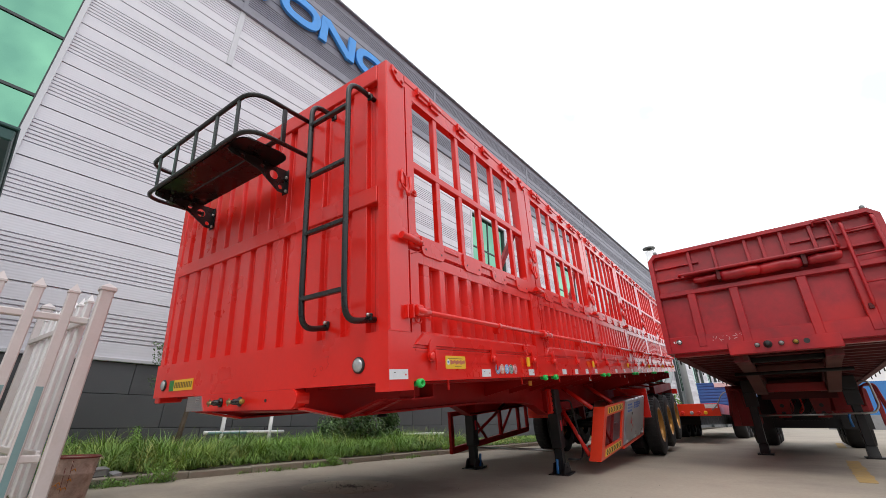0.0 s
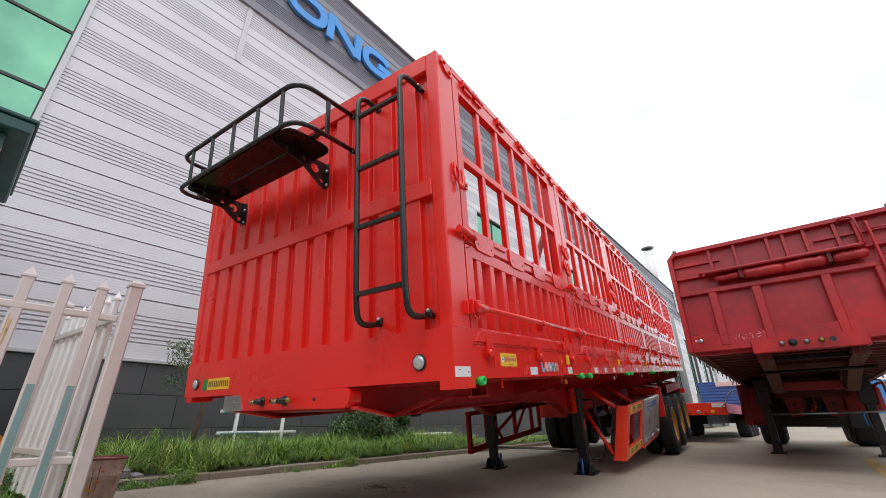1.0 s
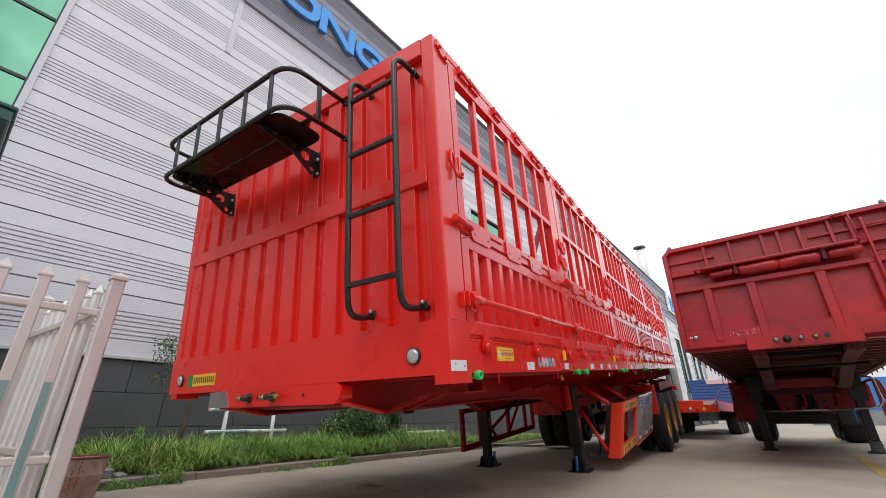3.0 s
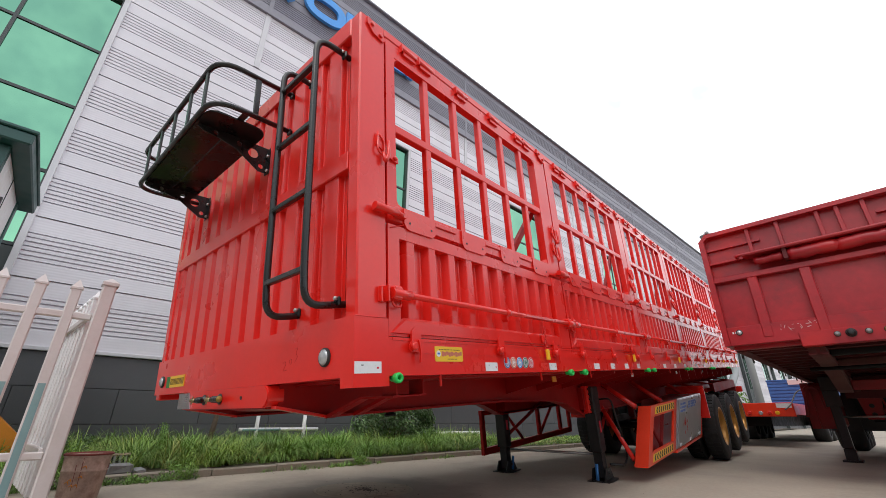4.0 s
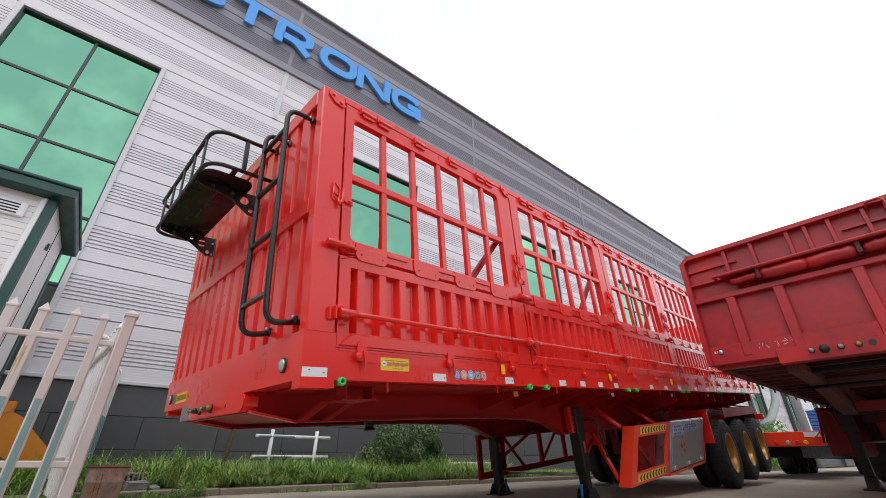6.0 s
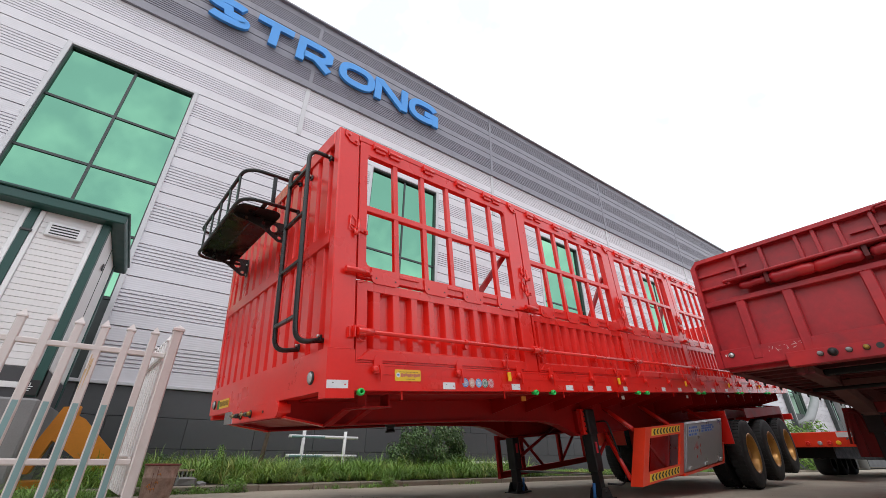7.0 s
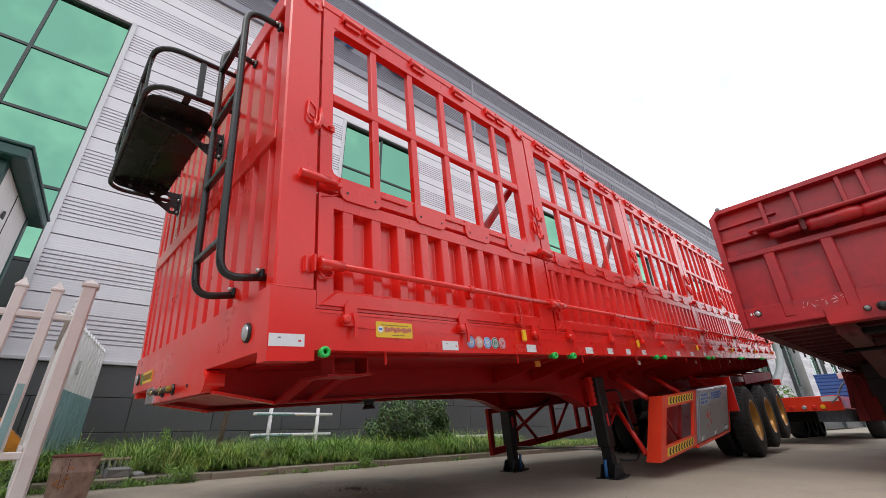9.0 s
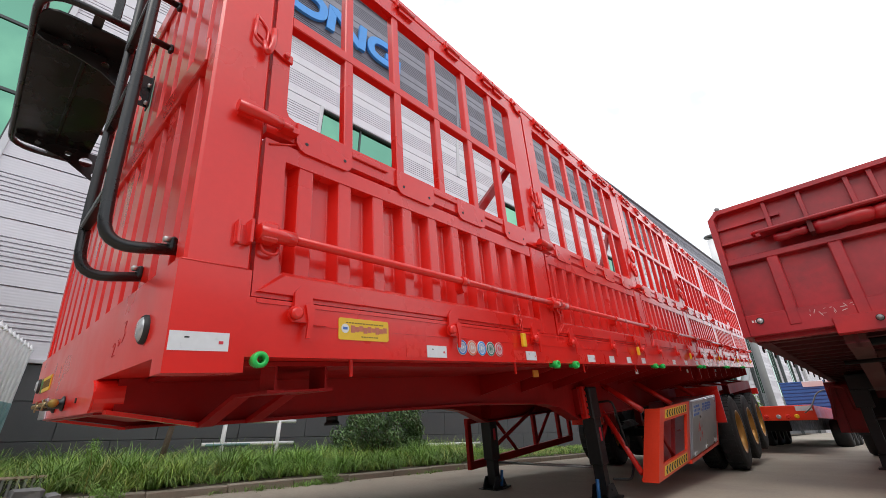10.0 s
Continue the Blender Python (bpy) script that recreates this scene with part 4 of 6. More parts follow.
for x, z in ((RX1, RZ0), (RX1, RZ1), (RX0, RZ0), (RX0, RZ1)):
    bm = bmesh.new()
    box(bm, x - 0.015, x + 0.015, -0.005, 0.012, z - 0.026, z + 0.018, bevel=0.005)
    part("rail_lug", bm, BLACK, rack)

# coupling bumper, ramped skid plate and goose neck
bm = bmesh.new()
prism(bm, [(-0.60, 1.032), (0.53, 1.032)] + [(0.53 + 0.042 * math.cos(radians(a)), 1.074 + 0.042 * math.sin(radians(a))) for a in range(-72, 1, 18)]
      + [(0.53 + 0.042 * math.cos(radians(a)), 1.097 + 0.042 * math.sin(radians(a))) for a in range(0, 91, 18)] + [(-0.60, 1.139)], "y", -0.02, 0.07)
edges = [e for e in bm.edges if abs(e.verts[0].co.y + 0.02) < 1e-5 and abs(e.verts[1].co.y + 0.02) < 1e-5]
bmesh.ops.bevel(bm, geom=edges, offset=0.007, segments=2, affect="EDGES")
part("bumper_lip", boxes([(-0.57, 0.52, 0.0, 0.05, 1.0255, 1.031)]), RED_SHADED, trailer)
bumper = part("coupling_bumper", bm, RED, trailer)
tread = part("tread_plate", one(prism, [(-0.655, 1.036), (-0.43, 1.036), (-0.47, 1.134), (-0.65, 1.134)], "y", -0.027, -0.021), STEEL, bumper, "ribbed bright step plate")
part("tread_rib", boxes([(-0.645, -0.462, -0.0285, -0.0265, 1.042 + 0.0115 * k, 1.046 + 0.0115 * k) for k in range(8)]), ZINC, tread)
for x, run in ((-0.235, 0.06), (-0.005, 0.105)):
    bm = bmesh.new()
    lathe(bm, [(0, 0.03), (0.006, 0.03), (0.012, 0.02), (0.045, 0.018)], (x + 0.02, -0.021, 1.086), (0, -1, 0), 14, True)
    box(bm, x, x + run, -0.078, -0.048, 1.072, 1.1, bevel=0.009)
    coupling = part("air_coupling", bm, BLACK, bumper, "black air-line coupling with brass fittings")
    bm = bmesh.new()
    lathe(bm, [(0, 0.014), (0.014, 0.014), (0.018, 0.009), (0.032, 0.009)], (x + 0.004, -0.066, 1.086), (-0.6, -0.8, 0), 10, True)
    for a in (20, 110):
        box(bm, -0.024, 0.024, -0.003, 0.003, -0.006, 0.006, m=pose(x - 0.006, -0.082, 1.086, 0, a, 0), bevel=0.002)
    part("wing_nut", bm, BRASS, coupling)
    bm = bmesh.new()
    lathe(bm, [(0, 0.015), (0.01, 0.017), (0.014, 0.011), (0.018, 0.004)], (x + run, -0.062, 1.086), (1, -0.2, 0), 12, True)
    part("coupling_cap", bm, BLACK if x < -0.1 else YELLOW_BRASS, coupling)
part("plug_block", boxes([(-0.127, -0.103, -0.034, -0.02, 1.077, 1.1)], 0.004), BLACK, bumper)
bm = bmesh.new()
lathe(bm, [(0, 0.010), (0.003, 0.010)], (0.285, -0.0205, 1.085), (0, -1, 0), 10, True)
part("bolt_hole", bm, DARK, bumper)
# from here the chassis uses the red darkened for underside shade
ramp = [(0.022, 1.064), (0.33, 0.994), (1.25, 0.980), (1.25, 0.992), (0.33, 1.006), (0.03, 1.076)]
part("skid_plate", one(prism, ramp, "x", -0.54, 0.54), RED_SHADED, trailer)
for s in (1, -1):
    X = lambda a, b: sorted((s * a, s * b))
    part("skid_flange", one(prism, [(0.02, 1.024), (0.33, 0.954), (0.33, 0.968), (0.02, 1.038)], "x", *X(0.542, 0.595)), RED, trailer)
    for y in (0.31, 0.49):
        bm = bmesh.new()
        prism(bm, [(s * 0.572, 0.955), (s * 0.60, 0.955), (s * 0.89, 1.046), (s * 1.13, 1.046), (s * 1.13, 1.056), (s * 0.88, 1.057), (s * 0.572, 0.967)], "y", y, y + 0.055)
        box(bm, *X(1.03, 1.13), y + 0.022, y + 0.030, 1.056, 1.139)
        part("corner_brace", bm, RED_SHADED, trailer)
    part("brace_plate", boxes([(*X(0.93, 1.132), 0.365, 0.49, 1.047, 1.055)], 0.002), RED_SHADED, trailer)
    part("underside_panel", boxes([(*X(0.57, 1.16), 0.13, 2.1, 1.125, 1.1385)]), RED_SHADED, trailer)
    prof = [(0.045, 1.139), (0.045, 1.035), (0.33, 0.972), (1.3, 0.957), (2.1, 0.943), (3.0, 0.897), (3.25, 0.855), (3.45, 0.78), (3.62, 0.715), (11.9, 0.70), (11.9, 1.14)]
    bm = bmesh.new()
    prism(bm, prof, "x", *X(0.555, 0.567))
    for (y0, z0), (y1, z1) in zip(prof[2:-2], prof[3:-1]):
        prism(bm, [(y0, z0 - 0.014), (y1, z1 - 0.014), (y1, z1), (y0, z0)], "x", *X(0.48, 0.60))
    part("main_beam", bm, RED_SHADED, trailer)
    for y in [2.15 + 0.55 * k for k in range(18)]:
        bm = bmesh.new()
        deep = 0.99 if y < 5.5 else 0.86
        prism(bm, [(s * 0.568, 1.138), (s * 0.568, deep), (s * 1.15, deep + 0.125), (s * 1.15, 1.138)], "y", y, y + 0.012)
        part("outrigger", bm, RED_SHADED, trailer)
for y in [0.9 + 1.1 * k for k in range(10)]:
    part("crossmember", boxes([(-0.55, 0.55, y, y + 0.08, 0.985, 1.1)]), RED_SHADED, trailer)
bm = bmesh.new()
lathe(bm, [(0, 0.05), (0.04, 0.05), (0.045, 0.037), (0.075, 0.037), (0.08, 0.048), (0.095, 0.048)], (0, 1.3, 0.978), (0, 0, -1), 16, True)
part("king_pin", bm, BLACK_LEG, trailer)
for y, colour in ((1.95, YELLOW), (3.85, PALE), (5.9, PALE), (7.9, PALE)):
    part("label_plate", boxes([(1.12, 1.128, y, y + 0.06, 1.07, 1.11)]), colour, trailer)

# landing legs
bm = bmesh.new()
tube(bm, [(-0.55, 3.86, 0.27), (0.55, 3.86, 0.27)], 0.014, 8)
part("leg_cross_rod", bm, ZINC, trailer)
for s in (1, -1):
    x = 0.62 * s
    leg = part("landing_leg", boxes([(x - 0.065, x + 0.065, 3.76, 3.9, 0.30, 0.99)], 0.008), BLACK_LEG, trailer, "black landing leg with a flat foot")
    part("inner_leg", boxes([(x - 0.048, x + 0.048, 3.782, 3.878, 0.05, 0.31)]), BLACK_LEG, leg)
    bm = bmesh.new()
    prism(bm, [(3.70, 0.03), (3.96, 0.03), (3.895, 0.14), (3.765, 0.14)], "x", x - 0.075, x - 0.065)
    prism(bm, [(3.70, 0.03), (3.96, 0.03), (3.895, 0.14), (3.765, 0.14)], "x", x + 0.065, x + 0.075)
    box(bm, x - 0.12, x + 0.12, 3.69, 3.97, 0.012, 0.03, m=None)
    tube(bm, [(x - 0.09, 3.83, 0.1), (x + 0.09, 3.83, 0.1)], 0.016, 8)
    part("foot", bm, BLACK_LEG, leg)
    strap = (x - 0.01, 3.72) if s > 0 else (x + 0.08, 3.86)
    part("blue_strap", one(tube, [(strap[0], strap[1] + 0.02, 0.19), (strap[0] + 0.005, strap[1] - 0.02, 0.04)], 0.017, 6), BLUE_PAINT, leg, "blue cloth tied round the foot")
    part("leg_bracket", boxes([(x - 0.07, x + 0.07, 3.74, 3.92, 0.70, 0.99)], 0.01), RED_SHADED if s < 0 else BLACK_LEG, leg)
    part("data_plate", boxes([(x + 0.0652, x + 0.069, 3.81, 3.85, 0.5, 0.62)]), INK_RED, leg)
    plate = part("mount_plate", boxes([(min(x - 0.03 * s, x + 0.03 * s), max(x - 0.03 * s, x + 0.03 * s), 3.675, 3.748, 0.71, 1.0)], 0.004), RED, leg, "bright red mounting plate")
    for k in range(5):
        bm = bmesh.new()
        lathe(bm, [(0, 0.011), (0.01, 0.011), (0.014, 0.005)], (x + s * 0.03, 3.725, 0.745 + 0.055 * k), (s, 0, 0), 8, True)
        part("bolt", bm, BLACK_LEG, plate)
    bm = bmesh.new()
    box(bm, min(s * 0.42, x), max(s * 0.42, x), 3.62, 4.05, 0.75, 0.98)
    part("leg_mount", bm, RED_SHADED, leg)
    bm = bmesh.new()
    tube(bm, [(s * 0.5, 4.7, 0.78), (x, 3.9, 0.42)], 0.022, 6)
    part("leg_stay", bm, RED_SHADED, leg)
bm = bmesh.new()
tube(bm, bend([(0.66, 3.98, 0.84), (0.79, 4.0, 0.845), (0.80, 4.21, 0.23), (0.80, 4.08, 0.14), (0.70, 3.9, 0.17)], 0.05, 5), 0.011, 8)
part("crank_handle", bm, BLACK_LEG, trailer)

# side box: open spare-wheel frame and bright tool box
SH = Matrix(((1, 0, 0.155, -0.115), (0, 1, 0.35, -0.26), (0, 0, 1, 0), (0, 0, 0, 1)))


def slanted(rows, bevel=0.0):
    bm = bmesh.new()
    for r in rows:
        box(bm, *r, bevel=bevel)
    bmesh.ops.transform(bm, matrix=SH, verts=bm.verts)
    return bm


carrier = part("side_frame", slanted([(1.02, 1.16, 4.20, 4.23, 0.14, 0.745), (1.13, 1.16, 4.23, 4.34, 0.14, 0.745), (1.13, 1.16, 5.30, 5.42, 0.14, 0.745),
                                      (1.13, 1.16, 4.34, 5.30, 0.62, 0.745), (1.13, 1.16, 4.34, 5.30, 0.14, 0.265), (1.0, 1.13, 4.24, 5.42, 0.14, 0.165)]), RED_ORANGE, trailer, "orange-red steel side frame with hazard strips")
part("frame_back", slanted([(0.97, 0.98, 4.8, 5.42, 0.165, 0.70)]), RED_SHADED, carrier)
part("frame_strut", slanted([(1.04, 1.075, 5.1, 5.14, 0.165, 0.70)]), RED_WORN, carrier)
bm = one(tube, [(1.06, 4.36, 0.64), (1.06, 5.2, 0.18)], 0.02, 4)
bmesh.ops.transform(bm, matrix=SH, verts=bm.verts)
part("frame_strut", bm, RED_WORN, carrier)
for z0 in (0.645, 0.165):
    strip = part("hazard_strip", slanted([(1.1605, 1.1638, 4.38, 5.27, z0, z0 + 0.078)]), STICKER_YELLOW, carrier, "yellow strip with black chevrons")
    bm = bmesh.new()
    for k in range(9):
        y, zc = 4.42 + 0.095 * k, z0 + 0.039
        prism(bm, [(y, zc), (y + 0.03, zc + 0.032), (y + 0.07, zc + 0.032), (y + 0.04, zc), (y + 0.07, zc - 0.032), (y + 0.03, zc - 0.032)], "x", 1.1632, 1.165)
    bmesh.ops.transform(bm, matrix=SH, verts=bm.verts)
    part("chevrons", bm, DARK, strip)
cabinet = part("tool_box", slanted([(0.70, 1.17, 5.44, 7.0, 0.15, 0.75)], 0.008), STEEL, trailer, "bright stainless steel tool box")
part("tool_box_lid", slanted([(1.1705, 1.18, 5.47, 6.97, 0.18, 0.735)], 0.006), STEEL, cabinet)
rng = random.Random(77)
for y0, y1, z0, z1 in ((5.53, 5.95, 0.56, 0.71), (6.02, 6.62, 0.585, 0.70)):
    label = part("box_label", slanted([(1.1803, 1.182, y0, y1, z0, z1)]), LABEL_FILM, cabinet, "pale film label with blue print")
    bars = []
    for k in range(3):
        y, z = y0 + 0.02, z0 + 0.015 + (z1 - z0 - 0.02) * k / 3
        while y < y1 - 0.09:
            w = rng.uniform(0.03, 0.09)
            bars.append((1.1818, 1.1832, y, y + w, z, z + 0.026))
            y += w + rng.uniform(0.012, 0.035)
    part("box_label_print", slanted(bars), INK_BLUE, label)
smear = bmesh.new()
for _ in range(9):
    y, z, w, h = rng.gauss(5.86, 0.06), rng.uniform(0.28, 0.44), rng.uniform(0.006, 0.02), rng.uniform(0.03, 0.09)
    prism(smear, [(y - w, z), (y, z - h * 0.4), (y + w, z + h * 0.2), (y + w * 0.4, z + h), (y - w * 0.6, z + h * 0.6)], "x", 1.1803, 1.1812)
bmesh.ops.transform(smear, matrix=SH, verts=smear.verts)
part("paint_smear", smear, RED_SCRAWL, cabinet, "smeared red paint")
for y in (5.55, 6.15, 6.8):
    part("lid_clip", slanted([(1.18, 1.195, y, y + 0.08, 0.17, 0.21)], 0.004), ZINC, cabinet)
part("box_cradle", slanted([(0.66, 1.18, 5.42, 7.04, 0.115, 0.145), (0.66, 1.18, 7.01, 7.05, 0.145, 0.4)]), RED_ORANGE, cabinet)
for y in (4.3, 5.4, 6.9):
    bm = bmesh.new()
    tube(bm, [(0.5, y + 0.1, 1.05), (0.98, y - 0.05, 0.73)], 0.032, 4)
    part("carrier_stay", bm, RED, trailer)
bm = bmesh.new()
tube(bm, [(0.5, 4.35, 0.8), (0.92, 4.05, 0.2)], 0.032, 4)
part("carrier_stay", bm, RED, trailer)

# side guard on the far flank
guard = part("side_guard", boxes([(-1.18, -1.12, 4.06, 6.95, 0.13, 0.22), (-1.18, -1.12, 4.06, 6.95, 0.65, 0.72)], 0.005), RED_SHADED, trailer, "open red side guard with diagonal struts")
for y in (4.06, 4.62, 5.7, 6.5, 6.9):
    part("guard_post", boxes([(-1.172, -1.128, y, y + 0.08, 0.2, 0.67 if y != 5.7 else 1.1)]), RED_SHADED, guard)
for a, b in (((5.2, 0.2), (4.7, 0.66)), ((5.72, 0.2), (6.3, 0.66))):
    part("guard_strut", one(tube, [(-1.15, a[0], a[1]), (-1.15, b[0], b[1])], 0.032, 4), RED_SHADED, guard)
for y in (4.3, 6.7):
    part("guard_stay", one(tube, [(-1.15, y, 0.68), (-0.5, y, 1.0)], 0.022, 4), RED_SHADED, guard)

# wheels


def wheel(x, y, z, s, inner=False):
    w = 0.13
    prof = [(-w, 0.30), (-w, 0.36), (-w * 0.98, 0.42), (-w * 0.98, 0.47), (-w * 0.86, 0.508), (-w * 0.62, 0.524), (w * 0.62, 0.524), (w * 0.86, 0.508), (w * 0.98, 0.47), (w * 0.98, 0.42), (w, 0.36), (w, 0.30)]
    bm = bmesh.new()
    lathe(bm, prof, (x, y, z), (s, 0, 0), 40)
    hub = part("wheel", bm, RUBBER, trailer, "black tyre on a golden steel rim")
    bm = bmesh.new()
    for k in range(44):
        a = 2 * math.pi * k / 44
        for off, tw in ((-0.055, 0.03), (0.055, -0.03)):
            m = Matrix.Translation((x, y, z)) @ Matrix.Rotation(a, 4, "X")
            box(bm, off - 0.042, off + 0.042, -0.014, 0.014, 0.515, 0.531, m=m)
    tagged(part("tread", bm, RUBBER, hub), kind="stuff")
    bm = bmesh.new()
    lathe(bm, [(0.0, 0.302), (0.115, 0.302), (0.128, 0.312), (0.134, 0.302), (0.126, 0.285), (0.09, 0.272), (-0.02, 0.262), (-0.045, 0.235), (-0.04, 0.2), (-0.02, 0.16), (-0.005, 0.135), (0.02, 0.12), (0.03, 0.095), (0.06, 0.085), (0.065, 0.0)], (x, y, z), (s, 0, 0), 32)
    part("rim", bm, RIM, hub)
    if not inner:
        for k in range(10):
            a = 2 * math.pi * k / 10
            bm = bmesh.new()
            lathe(bm, [(-0.05, 0.017), (0.0, 0.017), (0.005, 0.01)], (x, y + 0.185 * math.cos(a), z + 0.185 * math.sin(a)), (s, 0, 0), 6, True)
            part("wheel_nut", bm, ZINC, hub)


for k, zc in enumerate((0.165, 0.125, 0.105)):
    y = 7.93 + 1.345 * k
    for s in (1, -1):
        wheel(s * 1.105, y, zc, s)
        wheel(s * 0.79, y, zc, s, True)
    part("axle", one(tube, [(-0.75, y, zc), (0.75, y, zc)], 0.065, 10), BLACK_LEG, trailer)
    for s in (1, -1):
        part("leaf_spring", boxes([(min(s * 0.45, s * 0.54), max(s * 0.45, s * 0.54), y - 0.5 + 0.06 * j, y + 0.5 - 0.06 * j, zc + 0.08 + 0.022 * j, zc + 0.10 + 0.022 * j) for j in range(5)]), BLACK_LEG, trailer)
        part("spring_hanger", boxes([(min(s * 0.44, s * 0.55), max(s * 0.44, s * 0.55), y - 0.68, y - 0.56, 0.2, 0.76)]), RED_SHADED, trailer)
for s in (1, -1):
    X = lambda a, b: sorted((s * a, s * b))
    fender = part("mudguard", boxes([(*X(0.62, 1.2), 7.17, 7.2, 0.36, 0.86), (*X(0.62, 1.2), 7.2, 7.24, 0.845, 0.86)]), RED, trailer, "flat red mudguard plate")
    fender = part("mudguard", boxes([(*X(0.62, 1.15), 11.32, 11.36, 0.42, 0.86), (*X(1.135, 1.15), 8.5, 11.32, 0.70, 0.86)]), RED_WORN, trailer, "flat red mudguard plate")
    for y in (7.3, 8.6, 10.0, 11.3):
        part("mudguard_stay", one(tube, [(s * 0.5, y, 0.95), (s * 1.12, y, 0.84)], 0.018, 6), RED_SHADED, trailer)
part("rear_crossbeam", boxes([(-1.2, 1.2, 12.0, 12.1, 0.55, 0.68)], 0.008), RED, trailer)
for s in (1, -1):
    part("rear_post", boxes([(min(s * 0.46, s * 0.54), max(s * 0.46, s * 0.54), 11.88, 12.0, 0.6, 1.14)]), RED_SHADED, trailer)

# ---- dark red dump-body trailer standing beside ----
tipper = root("tipper_trailer", pose(2.63, 5.12, 0, 0, 0, 1.3), "weathered dark red tipper semi-trailer on landing legs", "semi-trailer")
TZ0, TZ1 = 1.47, 2.89
bm = bmesh.new()
prism(bm, [(-1.25, TZ0), (1.25, TZ0), (1.25, 2.80), (1.16, TZ1), (-1.16, TZ1), (-1.25, 2.80)], "y", 0.09, 0.12)
body = part("front_panel", bm, RED_OLD, tipper)
bm = bmesh.new()
for r in ((-1.25, -1.19, 0.0, 0.1, TZ0 - 0.03, 2.80), (1.19, 1.25, 0.0, 0.1, TZ0 - 0.03, 2.80), (-1.17, 1.17, 0.0, 0.1, 2.84, 2.89)):
    box(bm, *r)
for s in (1, -1):
    prism(bm, [(s * 1.25, 2.80), (s * 1.19, 2.80), (s * 1.13, 2.85), (s * 1.13, 2.888), (s * 1.161, 2.888)], "y", 0.001, 0.1)
part("rim_frame", bm, RED_OLD, tipper)
part("waist_rail", boxes([(-1.19, 1.19, 0.01, 0.1, 2.22, 2.285)], 0.006), RED_OLD, tipper)
part("shelf_rail", boxes([(-1.19, 1.19, 0.02, 0.1, 2.465, 2.49)], 0.004), RED_OLD, tipper)
part("foot_rail", boxes([(-1.19, 1.19, 0.012, 0.1, TZ0 - 0.03, 1.655)], 0.006), RED_OLD, tipper)
for x in (-0.80, -0.31, 0.38, 0.86):
    part("stiffener", boxes([(x - 0.05, x + 0.05, 0.004, 0.1, 1.5, 2.22)], 0.01), RED_OLD, tipper)
for x in (-0.72, -0.42, -0.05, 0.12, 0.33, 0.62, 0.8):
    part("upper_stiffener", boxes([(x - 0.02, x + 0.02, 0.03, 0.1, 2.49, 2.84)], 0.004), RED_OLD, tipper)
for a, b in ((-1.19, -0.62), (0.4, 1.19)):
    part("upper_rail", boxes([(a, b, 0.05, 0.1, 2.66, 2.69)]), RED_OLD, tipper)
for s in (1, -1):
    part("body_side", boxes([(min(s * 1.2, s * 1.25), max(s * 1.2, s * 1.25), 0.1, 9.2, TZ0 - 0.02, 2.84)]), RED_OLD, tipper)
    for k in range(14):
        y = 0.5 + 0.65 * k
        part("side_rib", boxes([(min(s * 1.25, s * 1.3), max(s * 1.25, s * 1.3), y, y + 0.07, TZ0, 2.8)]), RED_OLD, tipper)
    bm = bmesh.new()
    lathe(bm, [(0, 0.024), (0.03, 0.026), (0.045, 0.015)], (s * 1.13, 0.02, 2.89), (0, 0, 1), 12, True)
    part("rope_knob", bm, DUCT, tipper, "dull grey knob on the top corner")
    bm = bmesh.new()
    lathe(bm, [(0, 0.034), (0.01, 0.034)], (s * 1.07, 0.012, 1.585), (0, -1, 0), 16, True)
    lamp = part("marker_lamp", bm, DARK, tipper, "small round clear marker lamp")
    bm = bmesh.new()
    lathe(bm, [(0.008, 0.026), (0.016, 0.022), (0.019, 0.0)], (s * 1.07, 0.012, 1.585), (0, -1, 0), 14)
    part("lens", bm, LENS, lamp)
# rolled tarpaulin and its bracket tray
bm = bmesh.new()
for a, b, r in ((-0.72, -0.44, 0.045), (-0.40, 0.03, 0.07), (0.01, 0.43, 0.07), (0.5, 0.8, 0.058)):
    n = 9
    pts = [(a + (b - a) * k / n, -0.035 + random.uniform(-0.006, 0.006), 2.385 + random.uniform(-0.006, 0.006)) for k in range(n + 1)]
    tube(bm, pts, r, 12, True, [r * (0.85 if k in (0, n) else 1) + random.uniform(-0.005, 0.005) for k in range(n + 1)])
part("rolled_cover", bm, RED_OLD, tipper, "rolled red cover")
bm = bmesh.new()
tube(bm, bend([(-0.88, 0.05, 2.49), (-0.88, -0.12, 2.47), (0.80, -0.12, 2.47), (0.80, 0.05, 2.49)], 0.06, 5), 0.017, 8)
part("tray_rail", bm, RED_OLD, tipper)
part("shelf_board", boxes([(-0.82, 0.76, -0.13, 0.04, 2.452, 2.468)], 0.003), RED_OLD, tipper)
for x in (-0.42, 0.465):
    part("tray_strut", boxes([(x - 0.02, x + 0.02, -0.1, 0.05, 2.33, 2.46)]), RED_OLD_SHADED, tipper)
bm = bmesh.new()
part("ladder_clip", boxes([(0.845, 0.885, -0.03, 0.03, 1.73, 1.79)], 0.004), RED_OLD_SHADED, tipper)
tube(bm, bend([(0.895, 0.04, 2.78), (0.895, -0.03, 2.75), (0.89, -0.03, 1.78), (0.875, 0.04, 1.73)], 0.03, 4), 0.018, 8)
ladder = part("cover_ladder", bm, RED_OLD, tipper, "dark red tube ladder on the front panel")
bm = bmesh.new()
tube(bm, bend([(1.17, 0.04, 2.80), (1.17, -0.03, 2.77), (1.17, -0.03, 1.78), (1.17, 0.04, 1.73)], 0.03, 4), 0.018, 8)
part("ladder_rail", bm, RED_OLD, ladder)
